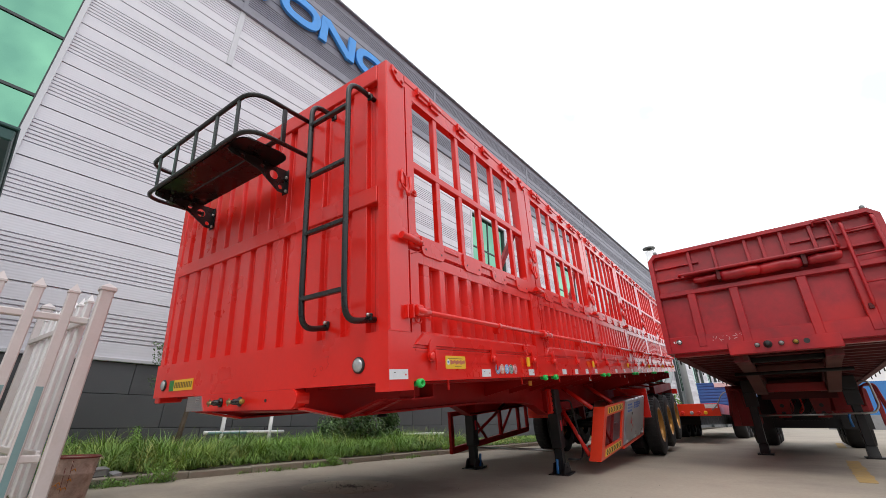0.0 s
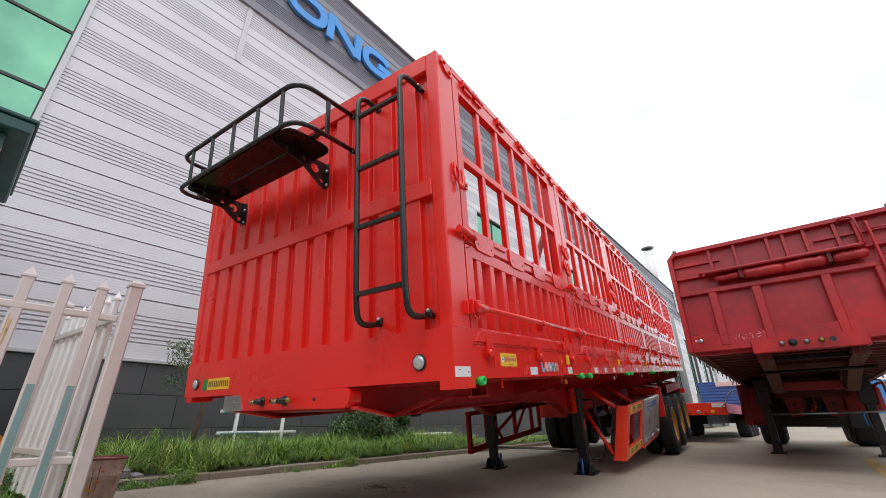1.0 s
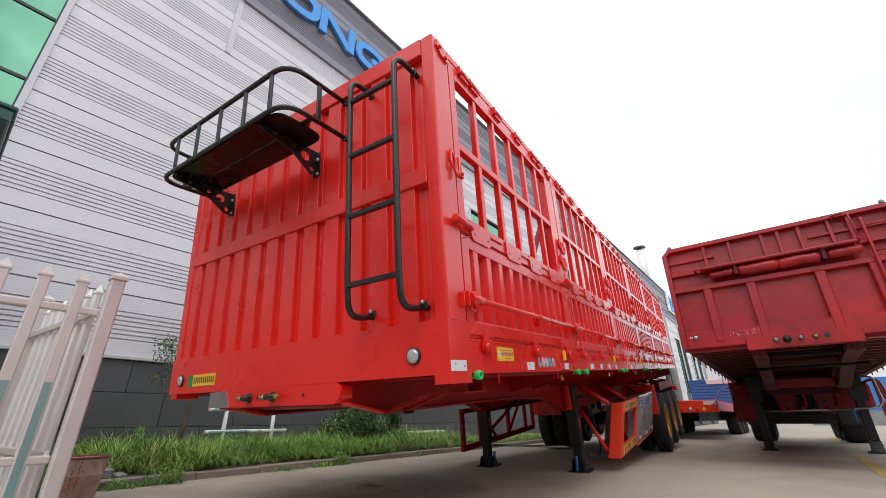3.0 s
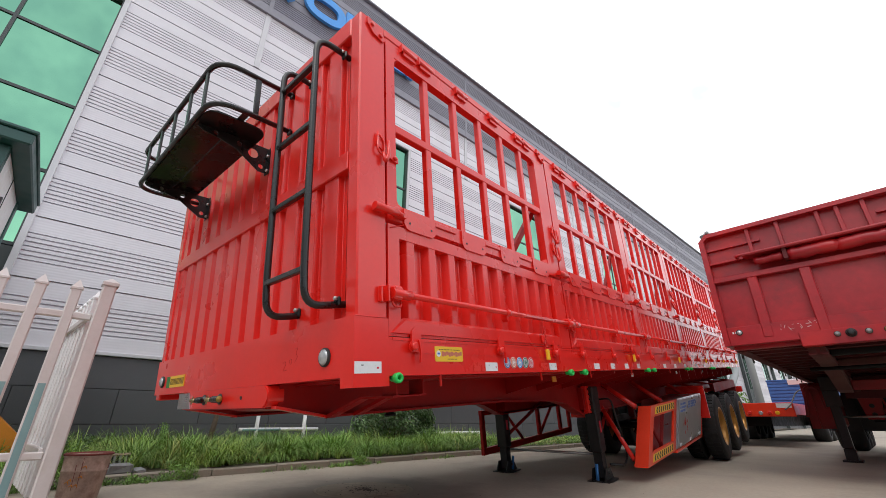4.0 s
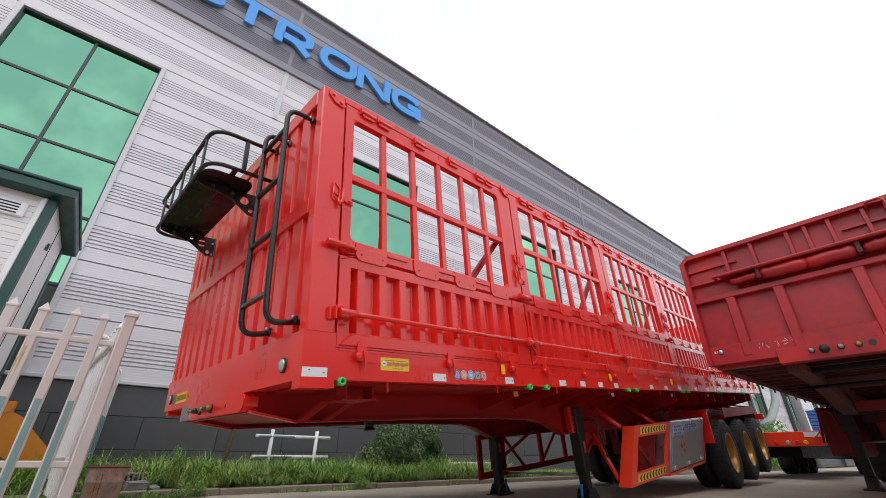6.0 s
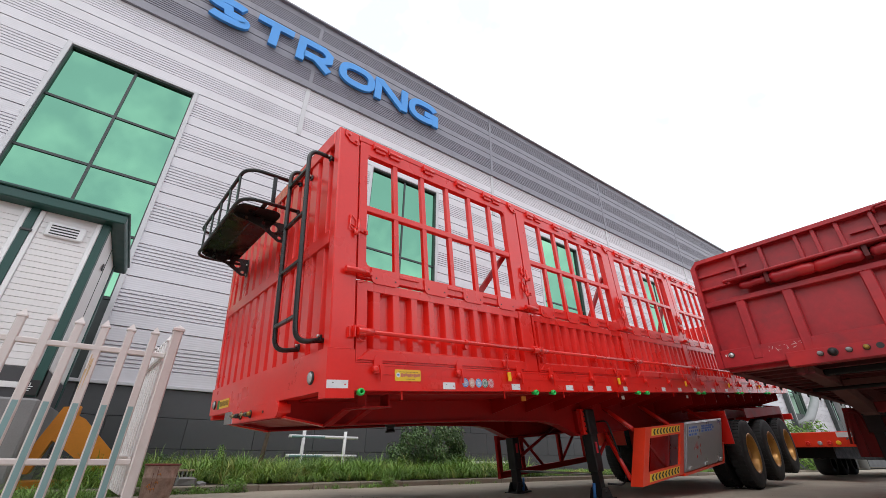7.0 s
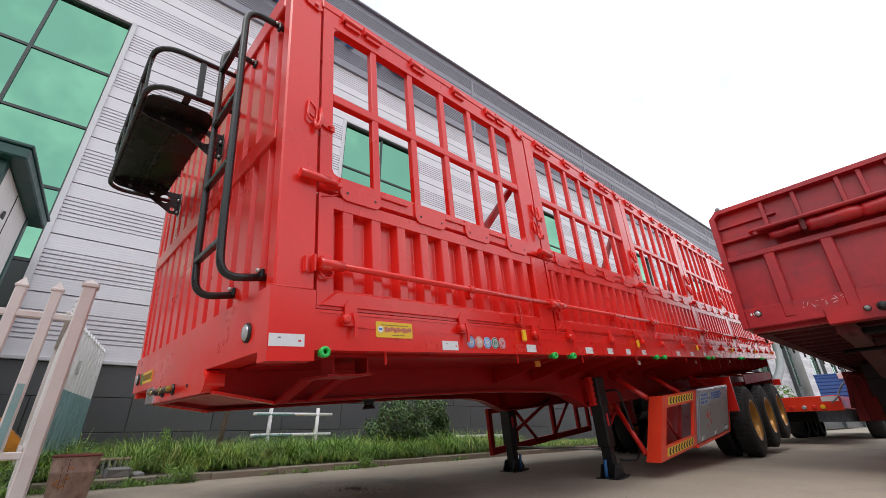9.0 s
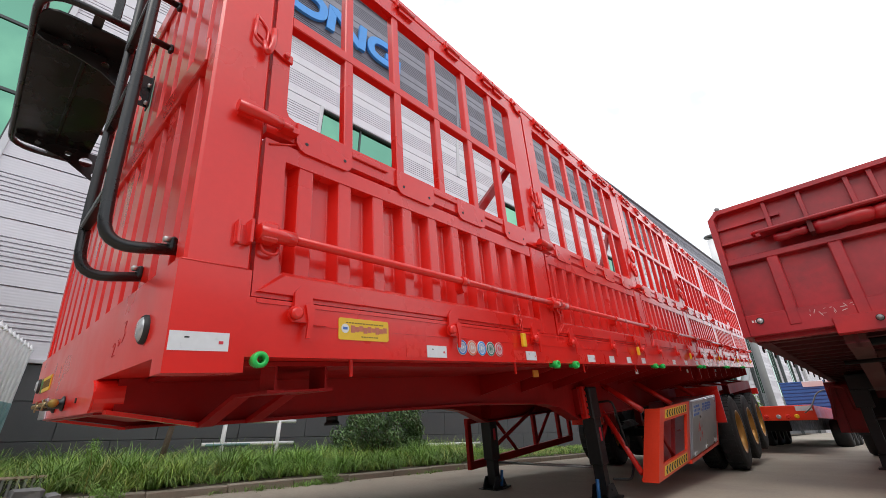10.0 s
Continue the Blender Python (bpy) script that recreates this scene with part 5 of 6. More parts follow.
for z in (2.655, 2.335, 2.02):
    part("rung", one(tube, [(0.895, -0.03, z), (1.17, -0.03, z + 0.015)], 0.012, 6), RED_OLD, ladder)
bm = bmesh.new()
tube(bm, bend([(0.80, -0.12, 2.46), (0.80, -0.06, 2.85), (0.66, -0.02, 2.86), (0.66, 0.02, 2.80)], 0.06, 5), 0.012, 8)
tube(bm, [(0.80, -0.13, 2.50), (0.80, 0.04, 2.52)], 0.012, 6)
part("tray_hoop", bm, RED_OLD, tipper)
# chipped remains of white lettering
for k in range(6):
    bm = bmesh.new()
    cx = -0.66 + 0.075 * k
    for j in range(3):
        x, z = cx + random.uniform(-0.02, 0.025), 1.59 + random.uniform(-0.032, 0.032)
        ang, ln, w = random.uniform(0, 3.1), random.uniform(0.01, 0.028), random.uniform(0.002, 0.005)
        ring = []
        for i in range(7):
            t = i * 2 * math.pi / 7
            u, v = ln * math.cos(t) * random.uniform(0.7, 1.1), w * math.sin(t) * random.uniform(0.6, 1.3)
            ring.append((x + u * math.cos(ang) - v * math.sin(ang), z + u * math.sin(ang) + v * math.cos(ang)))
        prism(bm, ring, "y", 0.0108, 0.0116)
    part("paint_scuff", bm, SCUFF, tipper, "chipped remains of white paint")
part("lettering_bar", boxes([(-1.14 + 0.028 * k, -1.125 + 0.028 * k, 0.0105, 0.0118, 1.575, 1.6) for k in range(3)]), PALE, tipper)
# coupling plate with connectors
socket = part("connector_plate", boxes([(-0.54, 0.54, -0.015, 0.11, 1.36, 1.515)], 0.006), RED_OLD, tipper)
for x, mat, r in ((-0.235, DUCT, 0.02), (-0.13, BLACK_LEG, 0.031), (0.0, DUCT, 0.02), (0.135, YELLOW_BRASS, 0.021)):
    bm = bmesh.new()
    lathe(bm, [(0, r * 1.15), (0.012, r * 1.15), (0.02, r), (0.05, r * 0.9), (0.055, r * 0.4)], (x, -0.015, 1.455), (0, -1, 0), 14, True)
    plug = part("connector", bm, mat, socket)
    bm = bmesh.new()
    lathe(bm, [(0, r * 1.45), (0.006, r * 1.45), (0.008, r * 1.1)], (x, -0.015, 1.455), (0, -1, 0), 12)
    part("connector_flange", bm, BLACK_LEG, plug)
bm = bmesh.new()
lathe(bm, [(0, 0.03), (0.002, 0.03)], (0.235, -0.0155, 1.455), (0, -1, 0), 16, True)
part("empty_socket", bm, DARK, socket)
# under-frame
for s in (1, -1):
    X = lambda a, b: sorted((s * a, s * b))
    bm = bmesh.new()
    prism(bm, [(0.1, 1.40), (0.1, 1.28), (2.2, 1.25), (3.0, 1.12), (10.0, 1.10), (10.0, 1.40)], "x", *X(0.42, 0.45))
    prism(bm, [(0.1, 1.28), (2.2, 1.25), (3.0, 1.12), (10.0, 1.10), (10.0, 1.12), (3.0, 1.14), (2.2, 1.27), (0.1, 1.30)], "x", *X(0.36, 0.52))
    part("main_beam", bm, RED_OLD_SHADED, tipper)
    leg = part("landing_leg", boxes([(*X(0.69, 0.82), 4.29, 4.44, 0.2, 1.3)], 0.01), BLACK_LEG, tipper, "black landing leg with a flat foot")
    bm = bmesh.new()
    prism(bm, [(4.22, 0.03), (4.53, 0.03), (4.44, 0.2), (4.31, 0.2)], "x", *X(0.68, 0.83))
    box(bm, *X(0.63, 0.88), 4.2, 4.54, 0.001, 0.03)
    part("foot", bm, BLACK_LEG, leg)
    part("leg_mount", boxes([(*X(0.5, 0.86), 4.2, 4.6, 1.12, 1.36)], 0.01), BLACK_LEG, leg)
    part("leg_bracket", boxes([(*X(0.64, 0.86), 4.25, 4.29, 0.86, 1.12)], 0.006), BLACK_LEG, leg)
    bm = bmesh.new()
    prism(bm, [(0.12, 1.36), (0.12, 1.29), (0.9, 1.25), (1.5, 1.16), (2.2, 1.02), (2.5, 1.0), (2.5, 1.14), (2.2, 1.17), (1.6, 1.3), (0.9, 1.36)], "x", *X(0.37, 0.52))
    part("neck_strut", bm, DUSTY, tipper)
    if s < 0:
        part("side_locker", boxes([(*X(0.80, 1.14), 4.8, 6.9, 0.5, 1.3)], 0.06), RED_WORN, tipper)
        part("locker_front", boxes([(*X(1.06, 1.19), 4.76, 4.795, 0.5, 1.3)], 0.008), RED_WORN, tipper)
    else:
        part("side_locker", boxes([(*X(0.42, 1.02), 4.85, 6.4, 0.72, 1.22)], 0.07), RED_WORN, tipper)
        part("locker_front", boxes([(*X(1.08, 1.15), 4.9, 4.93, 0.52, 1.25)], 0.008), RED_WORN, tipper)
    part("side_sill", boxes([(*X(1.08, 1.19), 0.2, 9.2, 1.385, 1.405)], 0.01), RED_OLD_SHADED, tipper)
    for k in range(9):
        y = 0.75 + 0.62 * k
        bm = bmesh.new()
        tube(bm, bend([(s * 1.235, y, 1.45), (s * 1.24, y, 1.385), (s * 1.24, y + 0.05, 1.375), (s * 1.24, y + 0.06, 1.41)], 0.02, 3), 0.009, 6)
        part("rope_hook", bm, BLACK_LEG, tipper)
    bm = bmesh.new()
    prism(bm, [(-0.1, 0.30), (0.1, 0.30), (0.16, 0.7), (-0.16, 0.7)], "y", 4.66, 4.7, m=pose(s * 0.3, 0, 0.36))
    part("hanger_plate", bm, RED_WORN, tipper)
    for zc in (0.74, 0.88):
        part("plate_hole", one(lathe, [(0, 0.035), (0.002, 0.035)], (s * 0.3, 4.659, zc), (0, -1, 0), 12, True), DARK, tipper)
    part("mud_flap", boxes([(*X(0.66, 1.2), 7.95, 7.97, 0.42, 1.2)]), BLACK_LEG, tipper)
    bm = bmesh.new()
    for dy in (0.0, 0.25):
        tube(bm, bend([(s * 0.9, 4.5 + dy, 0.85), (s * 0.92, 4.4 + dy, 1.2), (s * 1.1, 4.4 + dy, 1.22), (s * 1.18, 4.45 + dy, 0.7)], 0.08, 5), 0.02, 6)
    part("hose_guard", bm, RED_WORN, tipper)
# floor and members wear the red darkened for shade under the body
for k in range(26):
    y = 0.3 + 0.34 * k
    part("crossmember", boxes([(-1.2, 1.2, y, y + 0.08, 1.40, 1.46)]), RED_OLD_SHADED, tipper)
part("body_floor", boxes([(-1.2, 1.2, 0.12, 9.2, 1.46, 1.49)]), RED_OLD_SHADED, tipper)
part("front_sill", boxes([(-1.18, 1.18, 0.105, 0.2, 1.40, 1.468)], 0.008), RED_OLD, tipper)
part("rear_board", boxes([(-1.2, 1.2, 9.15, 9.2, 1.47, 2.84)]), RED_OLD, tipper)
part("leg_cross_rod", one(tube, [(-0.69, 4.36, 0.70), (0.3, 4.36, 0.71)], 0.016, 8), ZINC, tipper)
part("mid_tank", boxes([(-0.42, 0.42, 5.6, 7.2, 0.62, 1.30)], 0.06), BLACK_LEG, tipper)
part("leg_gusset", boxes([(-0.58, 0.58, 4.55, 4.6, 1.0, 1.36)]), RED_OLD_SHADED, tipper)
for y, z0, z1, mat in ((0.45, 1.3, 1.36, BLACK_MATT), (1.1, 1.24, 1.32, DUSTY), (1.7, 1.26, 1.34, RED_OLD_SHADED), (2.4, 1.03, 1.16, RED_WORN), (4.0, 1.12, 1.2, RED_OLD_SHADED)):
    part("neck_crossbeam", boxes([(-0.368, 0.368, y, y + 0.1, z0, z1)], 0.01), mat, tipper)
part("air_pipe", one(tube, [(-0.62, 0.9, 1.2), (0.62, 0.9, 1.2)], 0.022, 8), BLACK_MATT, tipper)
part("rear_frame", boxes([(-0.85, 0.85, 8.05, 8.12, 0.45, 1.36)]), BLACK_LEG, tipper)
part("suspension_beam", boxes([(-0.62, 0.62, 7.5, 7.6, 0.66, 0.78)], 0.01), BLACK_LEG, tipper)
for k in range(5):
    x = -0.33 + 0.16 * k
    part("air_hose", one(tube, bend([(x, 4.7, 1.2), (x + 0.05, 4.9, 0.8), (x - 0.08, 5.2, 0.72), (x + 0.1, 5.5, 1.0)], 0.2, 4), 0.014, 6), (BLACK_LEG, RED_WORN, RED_TAPE, BLACK_LEG, DUCT)[k], tipper)
# dangling work line and crank of the legs
part("crank_handle", one(tube, bend([(0.28, 4.2, 0.71), (0.96, 4.2, 0.73), (1.04, 4.2, 0.84), (1.02, 4.2, 1.24), (0.9, 4.24, 1.26)], 0.06, 5), 0.017, 8), ZINC, tipper)
part("blue_strap", one(tube, [(0.62, 4.19, 0.71), (0.6, 4.18, 0.66), (0.61, 4.18, 0.5)], 0.02, 6), BLUE_PAINT, tipper)


def plain_wheel(parent, x, y, z, s, r=0.52, w=0.14):
    bm = bmesh.new()
    lathe(bm, [(-w, r * 0.56), (-w, r * 0.72), (-w * 0.97, r * 0.9), (-w * 0.8, r * 0.98), (-w * 0.5, r), (w * 0.5, r), (w * 0.8, r * 0.98), (w * 0.97, r * 0.9), (w, r * 0.72), (w, r * 0.56)], (x, y, z), (s, 0, 0), 28)
    tyre = part("wheel", bm, RUBBER, parent, "black rubber tyre")
    bm = bmesh.new()
    lathe(bm, [(w * 0.9, r * 0.58), (w * 0.4, r * 0.52), (-0.02, r * 0.4), (0.0, r * 0.25), (0.08, r * 0.2), (0.1, 0.0)], (x, y, z), (s, 0, 0), 20)
    part("rim", bm, BLACK_LEG, tyre)


for k in range(3):
    for s in (1, -1):
        plain_wheel(tipper, s * 0.92, 8.6 + 1.31 * k, 0.5, s, 0.5, 0.26)
    part("axle", one(tube, [(-0.8, 8.6 + 1.31 * k, 0.5), (0.8, 8.6 + 1.31 * k, 0.5)], 0.07, 8), BLACK_LEG, tipper)

# ---- low-bed trailer with a blue load behind ----
lowbed = root("lowbed_trailer", pose(-0.72, 13.4, 0), "orange-red low-bed trailer seen from its rear", "trailer")
part("bed", boxes([(-1.3, 1.3, 0.06, 10.0, 0.98, 1.07)]), RED_ORANGE, lowbed)
part("neck_deck", boxes([(-1.3, 1.3, 10.0, 15.5, 1.1, 1.22)]), RED_ORANGE, lowbed)
part("rear_beam", boxes([(-1.34, 1.34, 0.0, 0.06, 0.74, 1.08)], 0.01), RED_ORANGE, lowbed)
part("corner_tape", boxes([(0.98, 1.30, -0.006, -0.001, 0.95, 1.06)]), WHITE_TAPE, lowbed)
for x, mat in ((0.36, RED_TAPE), (0.61, LENS), (0.80, RED_TAPE), (0.97, YELLOW_CAP), (-0.6, LENS), (-0.96, YELLOW_CAP)):
    bm = bmesh.new()
    lathe(bm, [(0, 0.05), (0.02, 0.05), (0.03, 0.035)], (x, 0, 0.83), (0, -1, 0), 16, True)
    part("tail_lamp", bm, mat, lowbed)
for s in (1, -1):
    part("bed_side", boxes([(min(s * 1.22, s * 1.34), max(s * 1.22, s * 1.34), 0.06, 10, 0.79, 1.0)]), RED_ORANGE, lowbed)
    for k in range(3):
        plain_wheel(lowbed, s * 1.02, 5.9 + 1.15 * k, 0.41, s, 0.41, 0.22)
part("under_frame", boxes([(-0.7, 0.7, 0.5, 15, 0.5, 0.95)]), BLACK_MATT, lowbed)
bm = bmesh.new()
tube(bm, bend([(1.15, -0.05, 0.9), (1.3, -0.12, 1.0), (1.5, -0.1, 1.35), (1.75, -0.1, 1.4)], 0.15, 5), 0.016, 8)
part("grab_rail", bm, DUCT, lowbed)
load = root("blue_container", pose(-0.64, 25.0, 1.22), "blue corrugated steel box on the low-bed", "container")
for k in range(8):
    part("wall_rib", boxes([(-1.24, 1.24, -0.03, 0.0, 0.03 + 0.15 * k, 0.13 + 0.15 * k)], 0.012), BLUE_TARP, load)
part("container_core", boxes([(-1.24, 1.24, 0.0, 3.4, 0, 1.2)]), BLUE_TARP, load)
for a, b in ((-0.42, 0.32), (0.36, 1.1)):
    bm = bmesh.new()
    box(bm, a, b, -0.02, 0.02, 0.0, 0.24, m=pose(0, -0.06, 1.02, 20, 0, 0), bevel=0.008)
    part("pale_lid", bm, PALE, load)
part("container_roof", boxes([(-1.26, 1.26, -0.04, 3.42, 1.2, 1.26)], 0.01), BLUE_TARP, load)

# ---- picket fence ----
fence = root("picket_fence", Matrix(), "white plastic picket fence with pale teal lower strips", "fence")


def picket_meshes(h, wide, face, wrapped=True):
    """A square picket with a pointed cap, and a teal strip on one face."""
    bm = bmesh.new()
    w, d = (0.022, wide) if face == "x" else (wide, 0.022)
    box(bm, -w, w, -d, d, 0.06, h - 0.07, bevel=0.008)
    box(bm, -w - 0.006, w + 0.006, -d - 0.006, d + 0.006, h - 0.085, h - 0.062, bevel=0.004)
    v = [bm.verts.new((a * w, b * d, h - 0.062)) for a, b in ((-1, -1), (1, -1), (1, 1), (-1, 1))] + [bm.verts.new((0, 0, h))]
    for i in range(4):
        bm.faces.new((v[i], v[(i + 1) % 4], v[4]))
    a = mesh_of("picket", bm, FENCE_WHITE if face == "x" else FENCE_FRESH)
    bm = bmesh.new()
    if face == "x":
        box(bm, w - 0.002, w + 0.003, -d * 0.62, d * 0.62, 0.075, 0.83)
    elif wrapped:
        box(bm, -w - 0.002, w + 0.002, -d * 0.3, d + 0.003, 0.075, 0.83)
    else:
        box(bm, -w * 0.8, w * 0.8, d - 0.002, d + 0.003, 0.075, 0.83)
    return a, mesh_of("sleeve", bm, FENCE_TEAL)


PK, SLEEVE = picket_meshes(1.62, 0.034, "x")
rng = random.Random(17)
for k in range(14):
    m = pose(-1.5 - random.uniform(-0.004, 0.004), -0.80 - 0.207 * k, 0, random.uniform(-0.6, 0.6), random.uniform(-0.4, 0.4), 0)
    p = share("picket", PK, fence, m)
    share("sleeve", SLEEVE, p)
    if k == 2:
        bm = bmesh.new()
        for _ in range(5):
            y, z, w, h = rng.gauss(-0.006, 0.007), rng.uniform(1.12, 1.27), rng.uniform(0.003, 0.007), rng.uniform(0.1, 0.24)
            prism(bm, [(y - w, z), (y + w, z + 0.01), (y + w * 0.5, z - h * 0.6), (y, z - h), (y - w * 0.7, z - h * 0.5)], "x", 0.0215, 0.0226)
        part("rust_stain", bm, DIRT_RED, p, "pale rust-yellow streak")
for z in (1.335, 0.355):
    part("fence_rail", boxes([(-1.522, -1.482, -3.7, -0.66, z - 0.026, z + 0.026)], 0.008), FENCE_WHITE, fence)


def fence_post(x, y, h, parent):
    bm = bmesh.new()
    box(bm, x - 0.046, x + 0.046, y - 0.046, y + 0.046, 0, h - 0.07, bevel=0.01)
    post = part("fence_post", bm, FENCE_WHITE, parent)
    bm = bmesh.new()
    box(bm, x - 0.055, x + 0.055, y - 0.055, y + 0.055, h - 0.075, h - 0.04, bevel=0.006)
    v = [bm.verts.new((x + a * 0.048, y + b * 0.048, h - 0.04)) for a, b in ((-1, -1), (1, -1), (1, 1), (-1, 1))] + [bm.verts.new((x, y, h))]
    for i in range(4):
        bm.faces.new((v[i], v[(i + 1) % 4], v[4]))
    part("post_cap", bm, FENCE_WHITE, post)


fence_post(-1.45, -0.612, 1.66, fence)
gate = root("picket_fence", Matrix(), "white picket fence run turning off behind the post", "fence")
PKG, SLEEVE_G = picket_meshes(1.58, 0.05, "y")
PKN, SLEEVE_N = picket_meshes(1.58, 0.036, "y", False)
for k in range(7):
    p = share("picket", PKN, gate, pose(-1.70 - 0.195 * k, -0.665 - 0.019 * k, 0.02, 0, 0, 5.6))
    share("sleeve", SLEEVE_N, p)
for k in range(12):
    p = share("picket", PKG, gate, pose(-3.27 - 0.195 * k, -0.77 + 0.0255 * k, 0.13, 0, 0, -7.5))
    share("sleeve", SLEEVE_G, p)
for z in (1.33, 0.38):
    bm = bmesh.new()
    box(bm, -1.56, 0, -0.05, -0.024, z - 0.026, z + 0.026, m=pose(-1.5, -0.645, 0, 0, 0, 5.6), bevel=0.006)
    part("gate_rail", bm, FENCE_WHITE, gate)
    bm = bmesh.new()
    box(bm, -2.42, 0, -0.05, -0.024, z + 0.04, z + 0.092, m=pose(-3.13, -0.79, 0.04, 0, 0, -7.5), bevel=0.006)
    part("gate_rail", bm, FENCE_WHITE, gate)
fence_post(-3.1, -0.80, 1.75, gate)
part("gate_latch", boxes([(-4.0, -3.96, -0.66, -0.63, 1.15, 1.32)], 0.004), ZINC, gate)
bm = bmesh.new()
prism(bm, [(-0.79, 1.31), (-0.75, 1.31), (-0.75, 1.36), (-0.735, 1.48), (-0.755, 1.48), (-0.77, 1.38)], "x", -3.05, -3.03)
part("hinge_bracket", bm, ZINC, gate)

# ---- rusty bucket beside the post ----
bm = bmesh.new()
lathe(bm, [(0.0, 0.13), (0.012, 0.135), (0.2, 0.15), (0.205, 0.156), (0.215, 0.15), (0.31, 0.158), (0.325, 0.168), (0.33, 0.16), (0.32, 0.15), (0.26, 0.147), (0.26, 0.0)], (-2.05, -0.36, 0), (0, 0, 1), 22)
bucket = part("bucket", bm, RUST)
tagged(bucket, "rusty paint-splashed metal bucket on the ground", "bucket")
rng = random.Random(52)
for k in range(4):
    a, top, low = rng.uniform(-1.9, 1.5), rng.uniform(0.24, 0.31), rng.uniform(0.03, 0.16)
    pts = [(-2.05 + (0.134 + 0.075 * z) * math.cos(a + 0.02 * i), -0.36 + (0.134 + 0.075 * z) * math.sin(a + 0.02 * i), z) for i, z in enumerate((top, (top + low) / 2, low))]
    part("paint_drip", one(tube, pts, 0.002, 5, True, [0.0028, 0.002, 0.0012]), RUST_RED, bucket)
for k in range(6):
    a, z = rng.uniform(-0.9, -0.1), rng.uniform(0.1, 0.25)
    r = 0.136 + 0.075 * z
    pts = [(-2.05 + r * math.cos(a + d), -0.36 + r * math.sin(a + d), z + h) for d, h in ((0, 0), (0.12, 0.012), (0.2, -0.008))]
    part("paint_smear", one(tube, pts, 0.004, 5, True, [0.003, 0.005, 0.002]), YELLOW, bucket)
bm = bmesh.new()
lathe(bm, [(0.318, 0.1665), (0.326, 0.1705), (0.334, 0.162), (0.322, 0.152)], (-2.05, -0.36, 0), (0, 0, 1), 22)
part("rim", bm, RUST_RED, bucket)
bm = bmesh.new()
tube(bm, [(-2.05 + 0.165 * math.cos(t), -0.36 + 0.165 * math.sin(t) * 0.4 - 0.05, 0.3 - 0.1 * abs(math.sin(t))) for t in [math.pi * k / 10 for k in range(11)]], 0.004, 5)
part("bail", bm, RUST, bucket)

# ---- transformer shed on its plinth ----
shed = root("electrical_cabin", Matrix(), "white panelled electrical cabin with dark green trim on a concrete plinth", "cabin")
SX0, SX1, SY0, SY1, SZ0, SZ1 = -4.45, -2.75, -5.2, -1.70, 0.95, 3.14
part("plinth", boxes([(SX0 - 0.05, SX1 + 0.05, SY0, SY1 + 0.05, 0, SZ0)], 0.02), PLINTH_GREY, shed, "rough grey concrete plinth")
part("skirting", boxes([(SX0, SX1, SY0, SY1, SZ0, SZ0 + 0.32)], 0.005), SHED_BASE, shed)
part("white_strip", boxes([(SX1, SX1 + 0.012, SY0, SY1 - 0.1, SZ0 + 0.10, SZ0 + 0.16)]), WHITE_EDGE, shed)
part("cabin_core", boxes([(SX0 + 0.03, SX1 - 0.03, SY0, SY1 - 0.03, SZ0 + 0.32, SZ1)]), SHED_WALL, shed)
lap = mesh_of("wall_board", boxes([(0, 0.022, 0.0, 1.0, 0.002, 0.0725)], 0.002), SHED_WALL)
DOOR = 0.71
for k in range(24):
    z = SZ0 + 0.325 + 0.0745 * k
    for i in range(3):
        share("wall_board", lap, shed, pose(SX1 - 0.03, SY1 - DOOR * (i + 1) + 0.06, z) @ Matrix.Diagonal((1, DOOR - 0.205, 1, 1)))
side_lap = mesh_of("side_board", boxes([(0.002, 0.118, 0, 0.022, 0.003, 1.86)], 0.004), SHED_WALL)
for k in range(13):
    share("side_board", side_lap, shed, pose(SX0 + 0.03 + 0.121 * k, SY1 - 0.03, SZ0 + 0.325))
part("side_seam", boxes([(SX0 + 0.86, SX0 + 0.88, SY1 - 0.012, SY1 - 0.003, SZ0 + 0.33, SZ1 - 0.02)]), DARK, shed)
for i in range(4):
    y = SY1 - DOOR * i
    part("green_post", boxes([(SX1 - 0.1, SX1 + 0.012, y - 0.085, y, SZ0 + 0.02, SZ1)], 0.005), SHED_GREEN, shed)
    part("door_edge", boxes([(SX1 - 0.03, SX1 + 0.008, y - 0.146, y - 0.088, SZ0 + 0.33, SZ1 - 0.02)], 0.008), WHITE_EDGE, shed)
    part("door_edge", boxes([(SX1 - 0.03, SX1 + 0.008, y + 0.003, y + 0.056, SZ0 + 0.33, SZ1 - 0.02)], 0.008), WHITE_EDGE, shed) if i else None
plate = part("earth_plate", boxes([(SX1 + 0.013, SX1 + 0.022, SY1 - 0.17, SY1 - 0.005, SZ0 + 0.03, SZ0 + 0.19)], 0.003), DARK, shed, "black plate with a white earthing sign")
part("earth_sign", boxes([(SX1 + 0.022, SX1 + 0.0235, SY1 - 0.085 - w, SY1 - 0.085 + w, z, z + 0.008) for z, w in ((SZ0 + 0.115, 0.028), (SZ0 + 0.095, 0.018), (SZ0 + 0.075, 0.009))]
                         + [(SX1 + 0.022, SX1 + 0.0235, SY1 - 0.089, SY1 - 0.081, SZ0 + 0.124, SZ0 + 0.16)]), WHITE_EDGE, plate)
part("green_post", boxes([(SX0, SX0 + 0.12, SY1 - 0.1, SY1 + 0.01, SZ0 + 0.02, SZ1)], 0.005), SHED_GREEN, shed)
part("cabin_roof", boxes([(SX0 - 0.2, SX1 + 0.16, SY0, SY1 + 0.15, SZ1, SZ1 + 0.13)], 0.015), SHED_GREEN, shed)
